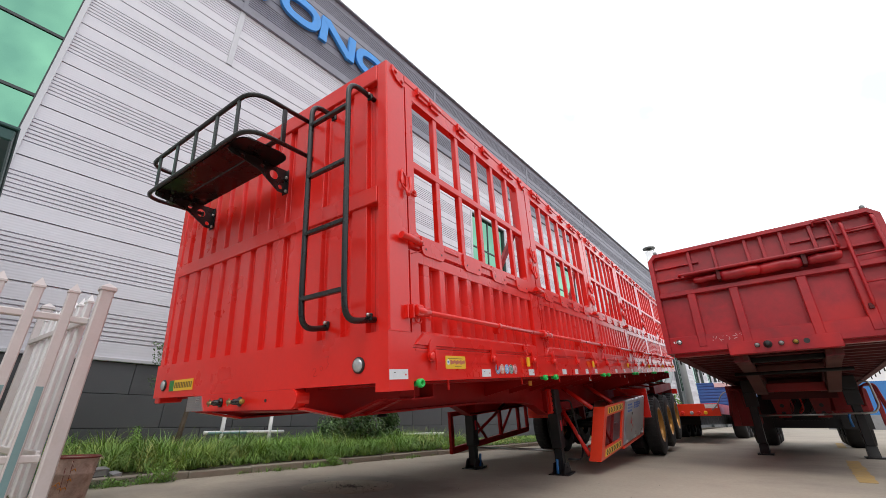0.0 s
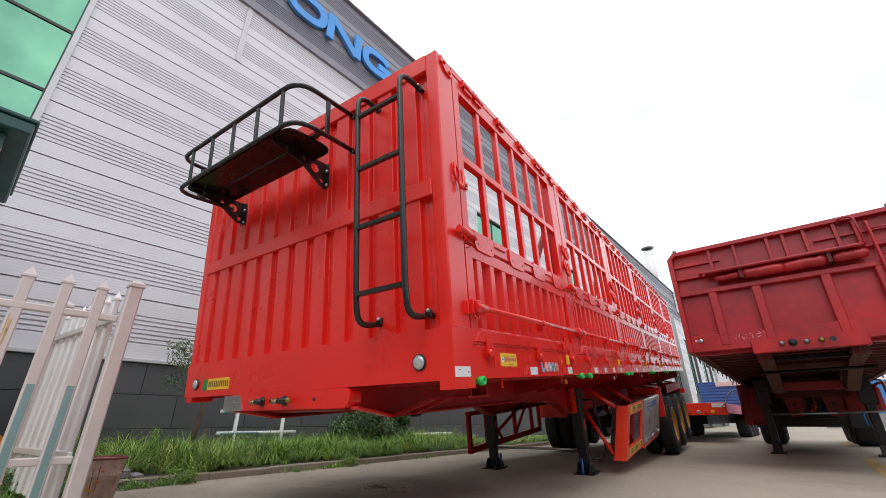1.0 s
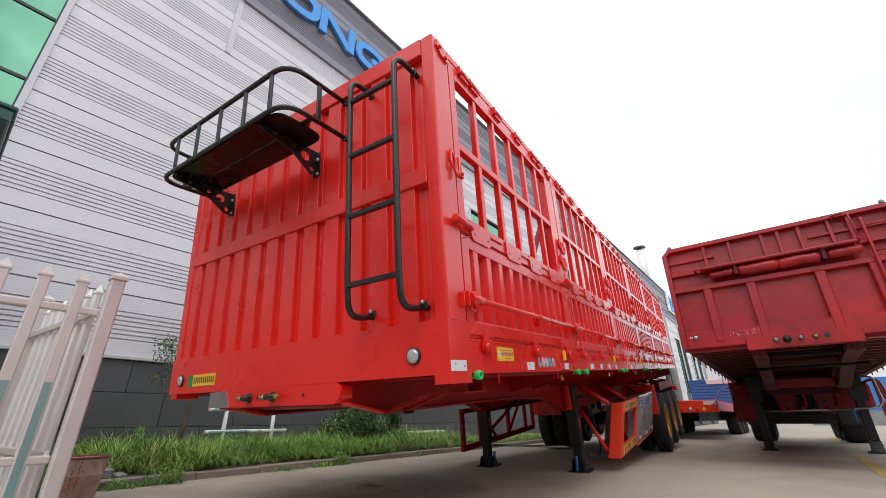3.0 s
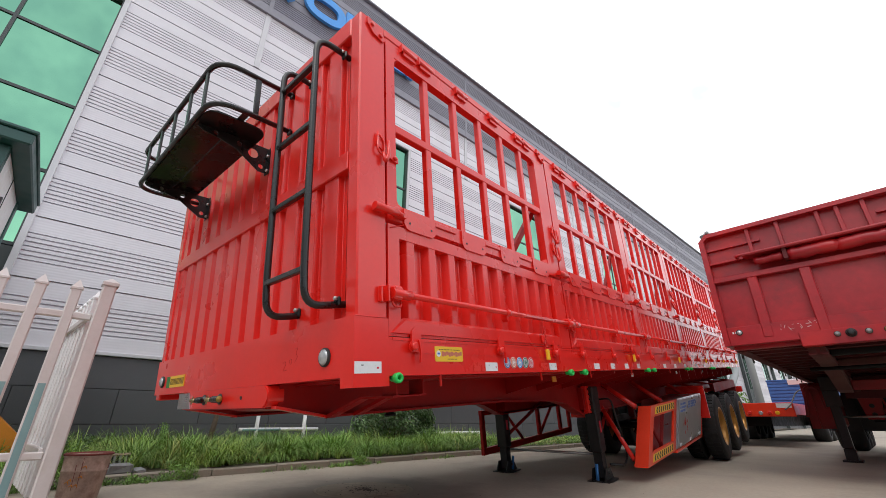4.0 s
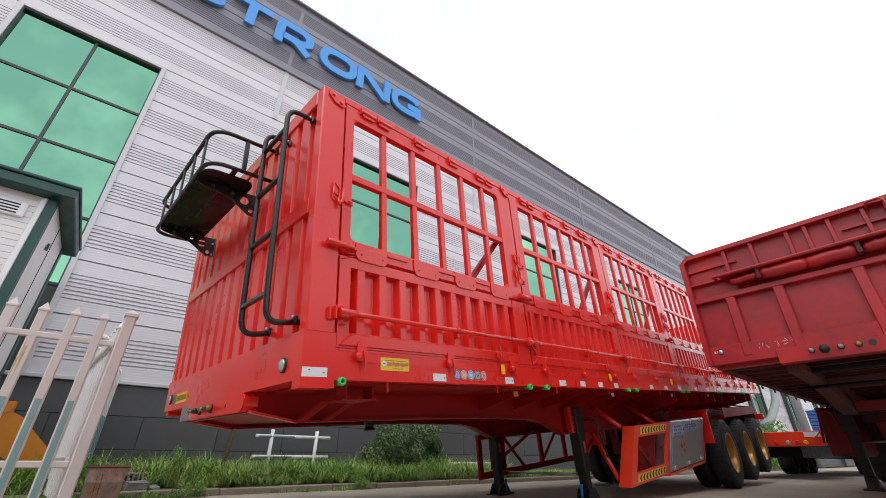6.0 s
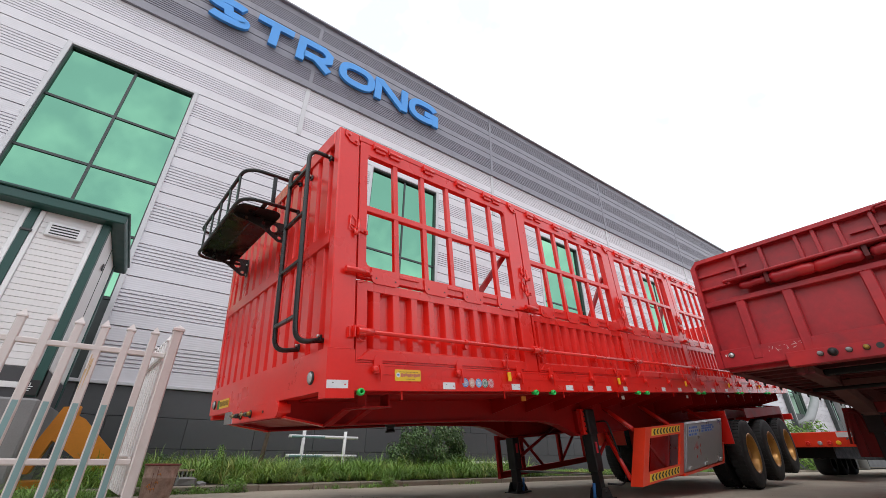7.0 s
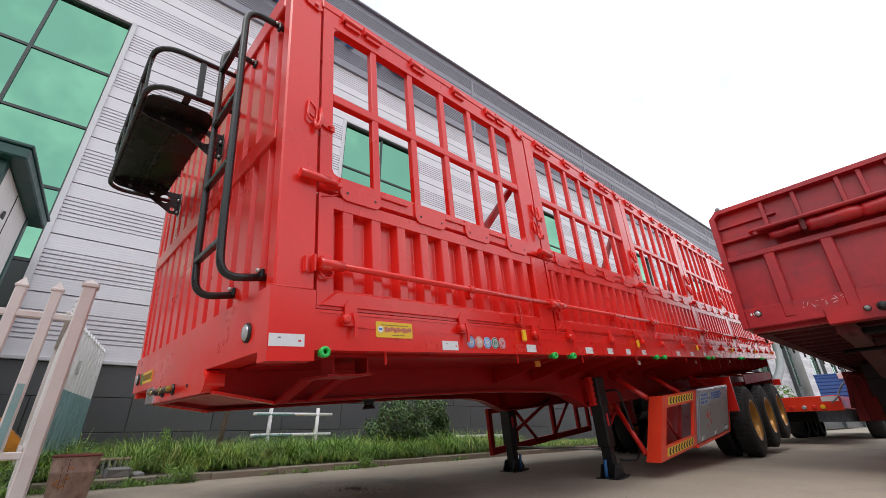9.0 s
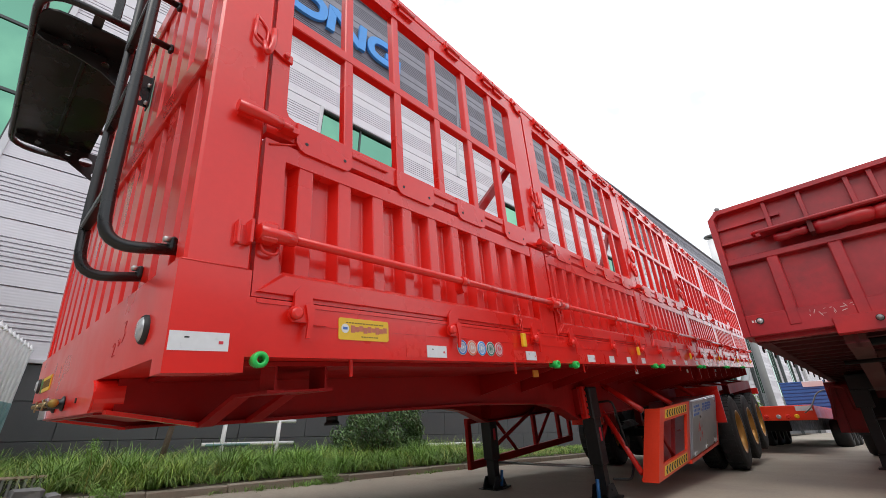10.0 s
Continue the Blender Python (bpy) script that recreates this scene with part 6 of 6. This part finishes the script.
part("roof_edge", boxes([(SX0 - 0.22, SX1 + 0.18, SY0, SY1 + 0.17, SZ1 + 0.13, SZ1 + 0.17)], 0.01), SHED_GREEN, shed)
vent = part("vent", boxes([(SX1 + 0.0, SX1 + 0.03, -2.29, -1.91, 2.81, 3.0)], 0.018), WHITE_EDGE, shed)
for k in range(4):
    part("slat", boxes([(SX1 + 0.03, SX1 + 0.034, -2.24, -1.97, 2.84 + 0.036 * k, 2.856 + 0.036 * k)]), DARK, vent)
for z in (2.7, 1.6):
    part("hinge", boxes([(SX1 + 0.012, SX1 + 0.026, SY1 - 0.80, SY1 - 0.69, z + 0.12, z + 0.15)], 0.004), SHED_BASE, shed)
    part("side_hinge", boxes([(SX1 - 0.6, SX1 - 0.55, SY1, SY1 + 0.02, z, z + 0.09)], 0.004), SHED_BASE, shed)

# ---- yellow steel stand on the grass ----
stand = root("yellow_stand", pose(-3.3, -1.2, 0.06), "yellow-orange painted steel bracket standing in the grass", "steel stand")
bm = bmesh.new()
prism(bm, [(-0.5, 0.15), (-0.28, 0.86), (-0.12, 0.88), (-0.12, 0.78), (-0.2, 0.74), (-0.36, 0.15)], "x", -0.1, 0.1)
part("rear_leg", bm, YELLOW, stand)
bm = bmesh.new()
prism(bm, [(-0.22, 0.82), (-0.04, 0.74), (0.46, 0.27), (0.46, 0.0), (0.31, 0.0), (0.27, 0.12), (-0.3, 0.52)], "x", -0.09, 0.09)
part("front_leg", bm, YELLOW, stand)
part("base", boxes([(-0.14, 0.14, -0.6, 0.5, 0.0, 0.09)], 0.01), YELLOW, stand)

# ---- white railing by the wall ----
rail = root("pipe_railing", pose(-5.15, 0, 0), "low white and pale teal pipe railing by the wall", "railing")
for z in (0.425, 0.765):
    part("rail", one(tube, [(0, 1.79, z), (0, 3.23, z)], 0.03, 10), FENCE_FRESH, rail)
    part("teal_sleeve", one(tube, [(0.008, 1.84, z - 0.004), (0.008, 2.5, z - 0.004)], 0.026, 10), FENCE_TEAL, rail)
for y in (2.08, 2.945):
    bm = bmesh.new()
    tube(bm, [(0.0, y, 0.0), (0.0, y, 0.88)], 0.034, 10)
    part("rail_post", bm, FENCE_FRESH, rail)
rail2 = root("pipe_railing", pose(-5.15, 0, 0), "low white pipe railing by the wall", "railing")
part("rail", one(tube, [(0, 5.9, 0.31), (0, 7.95, 0.31)], 0.03, 10), FENCE_FRESH, rail2)
for y in (6.1, 7.75):
    part("rail_post", one(tube, [(0, y, 0), (0, y, 0.31)], 0.03, 8), FENCE_FRESH, rail2)

# ---- drain grate and stones at the bed's end ----
grate = root("drain_grate", pose(-3.12, -0.1, 0.075, 0, -24, 4), "grimy drain grate leaning behind the kerb", "drain")
for k in range(7):
    part("bar", boxes([(-0.012, 0.012, -0.155 + 0.05 * k, -0.135 + 0.05 * k, 0.025, 0.165)], 0.003), PLINTH_GREY, grate)
for z in (0.0, 0.165):
    part("grate_rail", boxes([(-0.015, 0.015, -0.18, 0.19, z, z + 0.024)], 0.003), RUST, grate)
# dark sheet added behind the bars as the shade in the openings
part("gap_shade", boxes([(-0.034, -0.02, -0.17, 0.18, 0.005, 0.18)]), DARK, grate)
for k in range(3):
    bm = bmesh.new()
    a, b, c = ((0.085, 0.105, 0.05), (0.05, 0.04, 0.025), (0.04, 0.05, 0.022))[k]
    box(bm, -a, a, -b, b, 0, 2 * c, bevel=0.014)
    for v in bm.verts:
        v.co += Vector((random.uniform(-1, 1), random.uniform(-1, 1), random.uniform(-1, 0.4))) * 0.02
    px, py = ((-2.99, -0.02), (-2.94, 0.16), (-3.0, -0.22))[k]
    bmesh.ops.transform(bm, matrix=pose(px, py, 0.072, 0, 0, 25 * k), verts=bm.verts)
    tagged(part("stone", bm, PLINTH_GREY), "broken grey concrete lump behind the kerb", "stone", "stones by the drain")

# ---- manhole cover and paint marks on the yard ----
cover = root("manhole_cover", pose(-0.98, 1.66, 0), "round worn concrete manhole cover with dark grit", "manhole cover")
part("cover_ring", one(lathe, [(0, 0.46), (0.003, 0.455), (0.003, 0.432), (0, 0.43)], (0, 0, 0), (0, 0, 1), 40), COVER, cover)
part("cover_plate", one(lathe, [(0, 0.428), (0.004, 0.42), (0.0055, 0.2), (0.005, 0.0)], (0, 0, 0), (0, 0, 1), 40), COVER, cover)
bm = bmesh.new()
rng = random.Random(31)
for _ in range(260):
    r, a, q = abs(rng.gauss(0, 0.17)), rng.uniform(0, 6.28), rng.uniform(0.003, 0.012)
    c = Vector((0.05 + r * math.cos(a) * 1.3, r * math.sin(a) * 0.8, 0.004))
    v = [bm.verts.new(c + Vector((q * math.cos(t) * rng.uniform(0.6, 1.2), q * math.sin(t) * rng.uniform(0.6, 1.2), 0))) for t in (0, 1.3, 2.5, 3.8, 5.0)]
    top = bm.verts.new(c + Vector((0, 0, q * 0.7)))
    for i in range(5):
        bm.faces.new((v[i], v[(i + 1) % 5], top))
tagged(part("grit", bm, GRIT, cover), kind="stuff")
bm = bmesh.new()
for _ in range(360):
    x, y = rng.uniform(-2.7, 2.0), rng.uniform(-0.3, 9)
    if rng.random() < 0.85:
        x = kerb_x(y) + abs(rng.gauss(0, 0.12)) + 0.02
    q = rng.uniform(0.0025, 0.0065)
    v = [bm.verts.new((x + q * math.cos(t) * rng.uniform(0.6, 1.2), y + q * math.sin(t) * rng.uniform(0.6, 1.2), 0.001)) for t in (0, 1.3, 2.5, 3.8, 5.0)]
    top = bm.verts.new((x, y, q * 0.7))
    for i in range(5):
        bm.faces.new((v[i], v[(i + 1) % 5], top))
tagged(part("gravel", bm, GRIT), "scattered grit and small stones on the yard", "gravel", kind="stuff")
bm = bmesh.new()
side = [[(-1.19 + 0.096 * (y + 0.46) + o + rng.uniform(-0.006, 0.006), y) for y in [-4.5 + 0.25 * k for k in range(21)]] for o in (-0.014, 0.014)]
prism(bm, side[0] + side[1][::-1], "z", 0.0008, 0.0018)
tagged(part("slab_joint", bm, JOINT), "pale mortar joint between the yard slabs", "slab joint", kind="structure")
for y in (5.3, 13.2):
    bm = bmesh.new()
    left = [(2.88 + rng.uniform(-0.012, 0.012), y + 0.2 * k) for k in range(18)]
    right = [(3.04 + rng.uniform(-0.012, 0.012), y + 0.2 * k) for k in range(18)]
    prism(bm, left + right[::-1], "z", 0.0015, 0.003)
    tagged(part("road_dash", bm, YELLOW_LINE), "worn yellow painted dash on the concrete", "road marking", "yard dashes")

# ---- plants ----


def blades(name, spots, material, label, category):
    """Arching blades in clumps, as one sheet of many islands."""
    rng = random.Random(7)
    verts, faces = [], []
    for cx, cy, cz, tall, count in spots:
        for _ in range(count):
            a = rng.uniform(0, 2 * math.pi)
            ln = tall * rng.uniform(0.55, 1.3)
            lean = rng.uniform(0.55, 2.0)
            w = rng.uniform(0.002, 0.0043)
            dx, dy = math.cos(a), math.sin(a)
            px, py = -dy * w, dx * w
            ox, oy = cx + rng.gauss(0, 0.016), cy + rng.gauss(0, 0.016)
            base = len(verts)
            steps = ((0, 1.0), (0.3, 1.0), (0.55, 0.9), (0.8, 0.6))
            for t, k in steps:
                r = ln * lean * t ** 1.5 * 0.72
                z = cz + ln * (t - 0.45 * lean * t ** 2.3)
                verts.append((ox + dx * r + px * k, oy + dy * r + py * k, z))
                verts.append((ox + dx * r - px * k, oy + dy * r - py * k, z))
            r = ln * lean * 0.72
            verts.append((ox + dx * r, oy + dy * r, cz + ln * (1 - 0.45 * lean) - 0.02 * lean))
            for i in range(3):
                faces.append((base + 2 * i, base + 2 * i + 1, base + 2 * i + 3, base + 2 * i + 2))
            faces.append((base + 6, base + 7, base + 8))
    me = bpy.data.meshes.new(name)
    me.from_pydata(verts, [], faces)
    me.materials.append(material)
    ob = new(name, me)
    return tagged(ob, label, category, kind="stuff")


def bare(y):
    """How tall the grass stands: long by the near bed, cropped and thin past the shrub."""
    return 1 if y < 6.6 else max(0.3, 1 - (y - 6.6) * 0.8)


rng = random.Random(3)
spots, young = [], []
tufts = []
for _ in range(420):
    y = -1.2 + 17.5 * rng.random() ** 1.25
    tufts.append((rng.uniform(BX + 0.15, kerb_x(y) - 0.2), y, rng.uniform(0.07, 0.17), rng.uniform(0.28, 0.52), rng.random() < 0.3))
for x, y, r, tall, fresh in tufts:
    for _ in range(6):
        px = min(rng.gauss(x, r * 0.55), kerb_x(y) - 0.13)
        (young if fresh else spots).append((px, rng.gauss(y, r * 0.55), 0.08, tall * rng.uniform(0.8, 1.1), 30))
for _ in range(2100):
    y = -1.2 + 17.5 * rng.random() ** 1.25
    x = rng.uniform(BX + 0.12, kerb_x(y) - 0.13)
    edge = kerb_x(y) - x
    if -0.3 < y < 0.1 and edge < 0.4:
        continue
    tall = 0.25 + 0.2 * noise.noise((x * 1.7, y * 1.7, 3)) + 0.05 * rng.random()
    if edge < 0.25:
        tall *= 0.7
    (young if rng.random() < 0.2 else spots).append((x, y, 0.08, tall, 30))
spots = [(s[0], s[1], s[2], s[3] * bare(s[1]), s[4] if bare(s[1]) == 1 else 12) for s in spots]
young = [(s[0], s[1], s[2], s[3] * bare(s[1]), s[4] if bare(s[1]) == 1 else 12) for s in young]
spots = [s for s in spots if not (-0.35 < s[1] < 0.12 and kerb_x(s[1]) - s[0] < 0.42)]
young = [s for s in young if not (-0.35 < s[1] < 0.12 and kerb_x(s[1]) - s[0] < 0.42)]
for y0, n in ((-0.9, 70), (0.1, 40), (1.9, 16), (2.7, 34), (4.6, 12)):
    for _ in range(n):
        y = rng.gauss(y0, 0.28)
        spots.append((kerb_x(y) + abs(rng.gauss(0, 0.06)) + 0.01, y, 0.0, rng.uniform(0.05, 0.12), 8))
pale_spots = []
for _ in range(26):
    y = -0.9 + 15 * rng.random() ** 1.2
    cx, r = rng.uniform(BX + 0.6, kerb_x(y) - 0.35), rng.uniform(0.05, 0.16)
    for _ in range(10):
        pale_spots.append((cx + rng.gauss(0, r), y + rng.gauss(0, r), 0.085, rng.uniform(0.28, 0.5) * bare(y), 9))
for _ in range(500):
    y = -1.1 + 17 * rng.random() ** 1.25
    pale_spots.append((rng.uniform(BX + 0.2, kerb_x(y) - 0.15), y, 0.085, rng.uniform(0.25, 0.48) * bare(y), 3))
blades("dry_grass", pale_spots, GRASS_PALE, "yellowing grass tufts among the green grass", "grass")
tall_spots = []
for _ in range(40):
    y = -0.6 + 7 * rng.random()
    tall_spots.append((rng.uniform(BX + 0.5, kerb_x(y) - 0.4), y, 0.085, rng.uniform(0.42, 0.62), 3))
spots += tall_spots
blades("young_grass", young, GRASS_YOUNG, "bright yellow-green grass tufts along the factory wall", "grass")
blades("grass", spots, GRASS, "long arching green grass along the factory wall", "grass")
spots = [(rng.uniform(-3.4, -2.3), rng.uniform(-2.6, -0.75), 0.0, rng.uniform(0.1, 0.24), 12) for _ in range(210)]
spots = [s for s in spots if not (-2.35 < s[0] < -1.75 and s[1] > -0.6)]
blades("weeds", spots, GRASS, "patch of green weeds behind the fence", "weeds")


def leaf_cloud(name, centres, count, size, material, parent, seed):
    """Folded leaves spread through uneven clumps; centres are rows of (x, y, z, radius)."""
    rng = random.Random(seed)
    verts, faces = [], []
    for _ in range(count):
        cx, cy, cz, r = rng.choice(centres)
        d = Vector((rng.gauss(0, 1), rng.gauss(0, 1), rng.gauss(0, 1))).normalized()
        p = Vector((cx, cy, cz)) + d * r * rng.uniform(0.45, 1.05) ** 0.6
        n = (d + Vector((rng.uniform(-0.8, 0.8), rng.uniform(-0.8, 0.8), rng.uniform(-0.2, 0.9)))).normalized()
        a, b = ring_frame(n, (rng.random(), rng.random(), rng.random()))
        s = size * rng.uniform(0.6, 1.3)
        base = len(verts)
        for u, v, h in ((-1, 0, 0), (-0.2, 0.42, 0.1), (1, 0, -0.15), (-0.2, -0.42, 0.1)):
            verts.append(p + a * u * s + b * v * s + n * h * s)
        faces += [(base, base + 1, base + 2), (base, base + 2, base + 3)]
    me = bpy.data.meshes.new(name)
    me.from_pydata([tuple(v) for v in verts], [], faces)
    me.materials.append(material)
    ob = new(name, me)
    ob.parent = parent
    return ob


def weed_plant(x, y, z, tall, wide, seed, material, count=460):
    """A leafy weed: a few stems with small leaves along them."""
    rng = random.Random(seed)
    herb = root("weed_plant", Matrix(), "leafy green weed growing among the grass", "weed", "leafy weeds")
    clumps = []
    bm = bmesh.new()
    for k in range(5):
        a = k * 1.3 + seed
        tip = Vector((x + wide * math.cos(a) * rng.uniform(0.3, 1), y + wide * math.sin(a) * rng.uniform(0.3, 1), z + tall * rng.uniform(0.7, 1)))
        tube(bm, [(x, y, z), tip], 0.004, 5)
        for f in (0.45, 0.65, 0.82, 1.0):
            q = Vector((x, y, z)).lerp(tip, f)
            clumps.append((q.x, q.y, q.z, 0.05))
    part("stem", bm, material, herb)
    leaf_cloud("leaves", clumps, count, 0.015, material, herb, seed)


weed_plant(-3.42, 0.38, 0.08, 0.47, 0.035, 41, GRASS, 460)
weed_plant(-2.72, -0.75, 0.03, 0.2, 0.25, 42, LEAF)
for k in range(7):
    weed_plant(kerb_x(0) + 0.03 + 0.02 * (k % 3), -0.02 + 0.105 * k + 0.03 * (k % 2), 0.0, (0.03, 0.06, 0.02)[k % 3], 0.1, 60 + k, GRASS if k % 3 else LEAF, 120)
weed_plant(-2.74, -0.29, 0.0, 0.12, 0.07, 71, GRASS)
weed_plant(-2.66, -0.35, 0.02, 0.16, 0.22, 43, GRASS)
weed_plant(-2.70, 0.55, 0.02, 0.14, 0.2, 44, GRASS)
weed_plant(-2.82, 2.75, 0.02, 0.12, 0.16, 45, GRASS)
weed_plant(-3.2, -0.45, 0.08, 0.35, 0.3, 46, LEAF)
bush = root("shrub", Matrix(), "dense rounded dark green shrub in the grass", "shrub")
rng = random.Random(11)
clumps = []
for _ in range(60):
    a, t = rng.uniform(0, 2 * math.pi), rng.random() ** 0.5
    y = 4.62 + 0.86 * t * math.cos(a)
    x = -4.55 + 0.62 * t * math.sin(a)
    top = 1.15 - 0.42 * t ** 2.4
    clumps.append((x, y, rng.uniform(0.28, 1.0) * top - 0.02, rng.uniform(0.13, 0.22)))
leaf_cloud("crown", clumps, 11500, 0.033, LEAF, bush, 5)
bm = bmesh.new()
for k in range(9):
    a = k * 0.7
    tube(bm, [(-4.55, 4.62, 0.05), (-4.55 + 0.2 * math.sin(a), 4.62 + 0.25 * math.cos(a), 0.45), (-4.55 + 0.42 * math.sin(a), 4.62 + 0.6 * math.cos(a), 0.85)], 0.014, 5, True, [0.018, 0.012, 0.005])
part("stem", bm, BARK, bush)

tree = root("sapling", Matrix(), "slender sapling with small dark leaves beside the wall", "tree")
bm = bmesh.new()
trunk = [(-4.5, 1.17, 0.05), (-4.5, 1.22, 0.6), (-4.48, 1.27, 1.2), (-4.5, 1.22, 2.0), (-4.5, 1.12, 3.1)]
tube(bm, trunk, 0.03, 8, True, [0.042, 0.036, 0.028, 0.018, 0.006])
part("trunk", bm, BARK, tree)
rng = random.Random(21)
leaf_spots = []
bm = bmesh.new()
for k in range(34):
    z = 1.0 + 2.1 * k / 33
    a = k * 2.4
    f = (z - 0.6) / 1.4 if z < 2.0 else (3.3 - z) / 1.1
    ln = (0.1 + 0.14 * max(0.1, min(1, f))) * rng.uniform(0.6, 1.2)
    if z < 1.5:
        a, ln = math.pi + rng.uniform(-0.9, 0.9), rng.uniform(0.3, 0.62)
    p0 = Vector((-4.49, 1.24 - 0.05 * max(0, z - 1.6), z))
    p1 = p0 + Vector((math.sin(a) * ln, math.cos(a) * ln, 0.22 * ln + rng.uniform(-0.1, 0.2)))
    tube(bm, [p0, (p0 + p1) / 2 + Vector((0, 0, 0.03)), p1], 0.006, 5, True, [0.009, 0.006, 0.003])
    for f in (0.45, 0.7, 0.9, 1.0):
        q = p0.lerp(p1, f)
        leaf_spots.append((q.x, q.y, q.z, rng.uniform(0.06, 0.14)))
part("limb", bm, BARK, tree)
leaf_cloud("crown", leaf_spots, 5400, 0.023, LEAF, tree, 8)

# ---- distance ----
stack = root("roof_exhaust_stack", pose(-6.5, 43, 12.9), "white roof exhaust stack with a grey rain cap", "chimney")
part("stack_pipe", one(lathe, [(0, 0.45), (4.2, 0.42)], (0, 0, 0), (0, 0, 1), 20, True), PALE, stack)
part("rain_cap", one(lathe, [(4.8, 0.0), (4.75, 0.35), (4.64, 0.62), (4.56, 0.62), (4.58, 0.3)], (0, 0, 0), (0, 0, 1), 20), DUCT, stack)
part("cap_stay", one(tube, [(0.35, 0, 4.1), (0.45, 0, 4.5)], 0.03, 6), FRAME, stack)

board = root("roof_sign", pose(BX + 0.1, 45.5, 10.9), "white roof sign board with blue characters", "sign")
part("sign_board", boxes([(0.0, 0.12, 0, 15, 0, 2.0)]), PALE, board)
for k in range(6):
    y = 0.8 + 2.4 * k
    part("sign_bar", boxes([(0.12, 0.2, y, y + 1.7, 0.25, 0.5), (0.12, 0.2, y + 0.15, y + 0.45, 0.5, 1.75), (0.12, 0.2, y + 1.05, y + 1.35, 0.5, 1.75), (0.12, 0.2, y + 0.1, y + 1.6, 1.0, 1.25)]), BLUE_SIGN, board)
annex = root("far_workshop", pose(-5.6, 62.0, 0), "pale corrugated workshop adjoining the factory", "building", kind="structure")
part("wall", one(flutes, 0, 22, 0, 9.0, 0.5, 0.2, 0.2, 0.08, lambda a, o, z: (o, a, z), 0), TRIM, annex)
part("core", boxes([(-14, -0.02, 0, 22, 0, 8.98)]), TRIM, annex)
part("roof", boxes([(-14, 0.2, 0, 22.2, 9.0, 9.2)]), BAND, annex)

duct = root("dust_duct", pose(-4.9, 33.5, 0), "bent silver extraction duct on the factory wall", "duct")
part("duct_pipe", one(tube, bend([(-0.7, -2.6, 2.2), (0, -2.6, 2.5), (0.1, 0.0, 4.0), (0.1, 0.4, 9.5)], 1.2, 6), 0.22, 16), DUCT, duct)
part("filter_column", one(lathe, [(0, 0.24), (8.8, 0.24), (9.0, 0.16)], (0.2, 3.6, 0), (0, 0, 1), 18, True), DUCT, duct)
for y in (30.5, 38.2, 41.6, 49.0, 57.0):
    pipe = part("downpipe", boxes([(BX + 0.02, BX + 0.24, y, y + 0.24, 0, 9.8)]), FRAME)
    tagged(pipe, "dark rainwater pipe on the factory wall", "downpipe", "downpipes")
shrubs = root("shrub", Matrix(), "loose green shrub by the factory wall", "shrub")
leaf_cloud("crown", [(-4.3 + random.uniform(-0.7, 0.7), 27 + random.uniform(-2.2, 2.2), random.uniform(0.4, 2.0), 0.5) for _ in range(24)], 2600, 0.1, GRASS, shrubs, 9)
part("stem", one(tube, [(-4.3, 27, 0), (-4.3, 27, 1.2)], 0.03, 6), BARK, shrubs)

hoarding = root("site_hoarding", pose(12, 46, 0), "blue hoarding on a grey base before a pale building", "hoarding")
part("blue_board", boxes([(-9, 9, 0, 0.1, 1.05, 3.5)]), BLUE_PAINT, hoarding)
part("base_board", boxes([(-9, 9, 0, 0.1, 0.0, 1.05)]), PLINTH_GREY, hoarding)
for x in (-8, -2.7, 2.7, 8):
    part("board_post", boxes([(x, x + 0.1, 0.1, 0.2, 0, 3.6)]), FRAME, hoarding)
block = root("pale_building", pose(16, 60, 0), "pale plain building beyond the yard", "building", kind="structure")
part("wall", boxes([(-14, 18, 0, 14, 0, 7)]), SHED_WALL, block)
part("roof", boxes([(-14.3, 18.3, -0.3, 14.3, 7, 7.3)]), TRIM, block)
for k in range(7):
    win = subgroup("window", block)
    part("pane", boxes([(-12 + 4 * k, -10.2 + 4 * k, -0.02, 0.02, 2, 4.2)]), GLASS, win)

# unseen wall, added to cut sky light and reflections from the right
side_wall = root("unseen_wall", Matrix(), "unseen plain grey wall added to block low sky light from the right", "wall", kind="structure")
part("wall", boxes([(9.5, 9.9, -17, 28, 0, 3.6)]), BAND, side_wall)
# unseen wall behind the camera, added to dim what the front faces reflect
back = root("unseen_wall", Matrix(), "unseen plain grey wall added behind the camera to shape the light", "wall", kind="structure")
part("wall", boxes([(-30, 34, -17.4, -17, 0, 7)]), BAND, back)
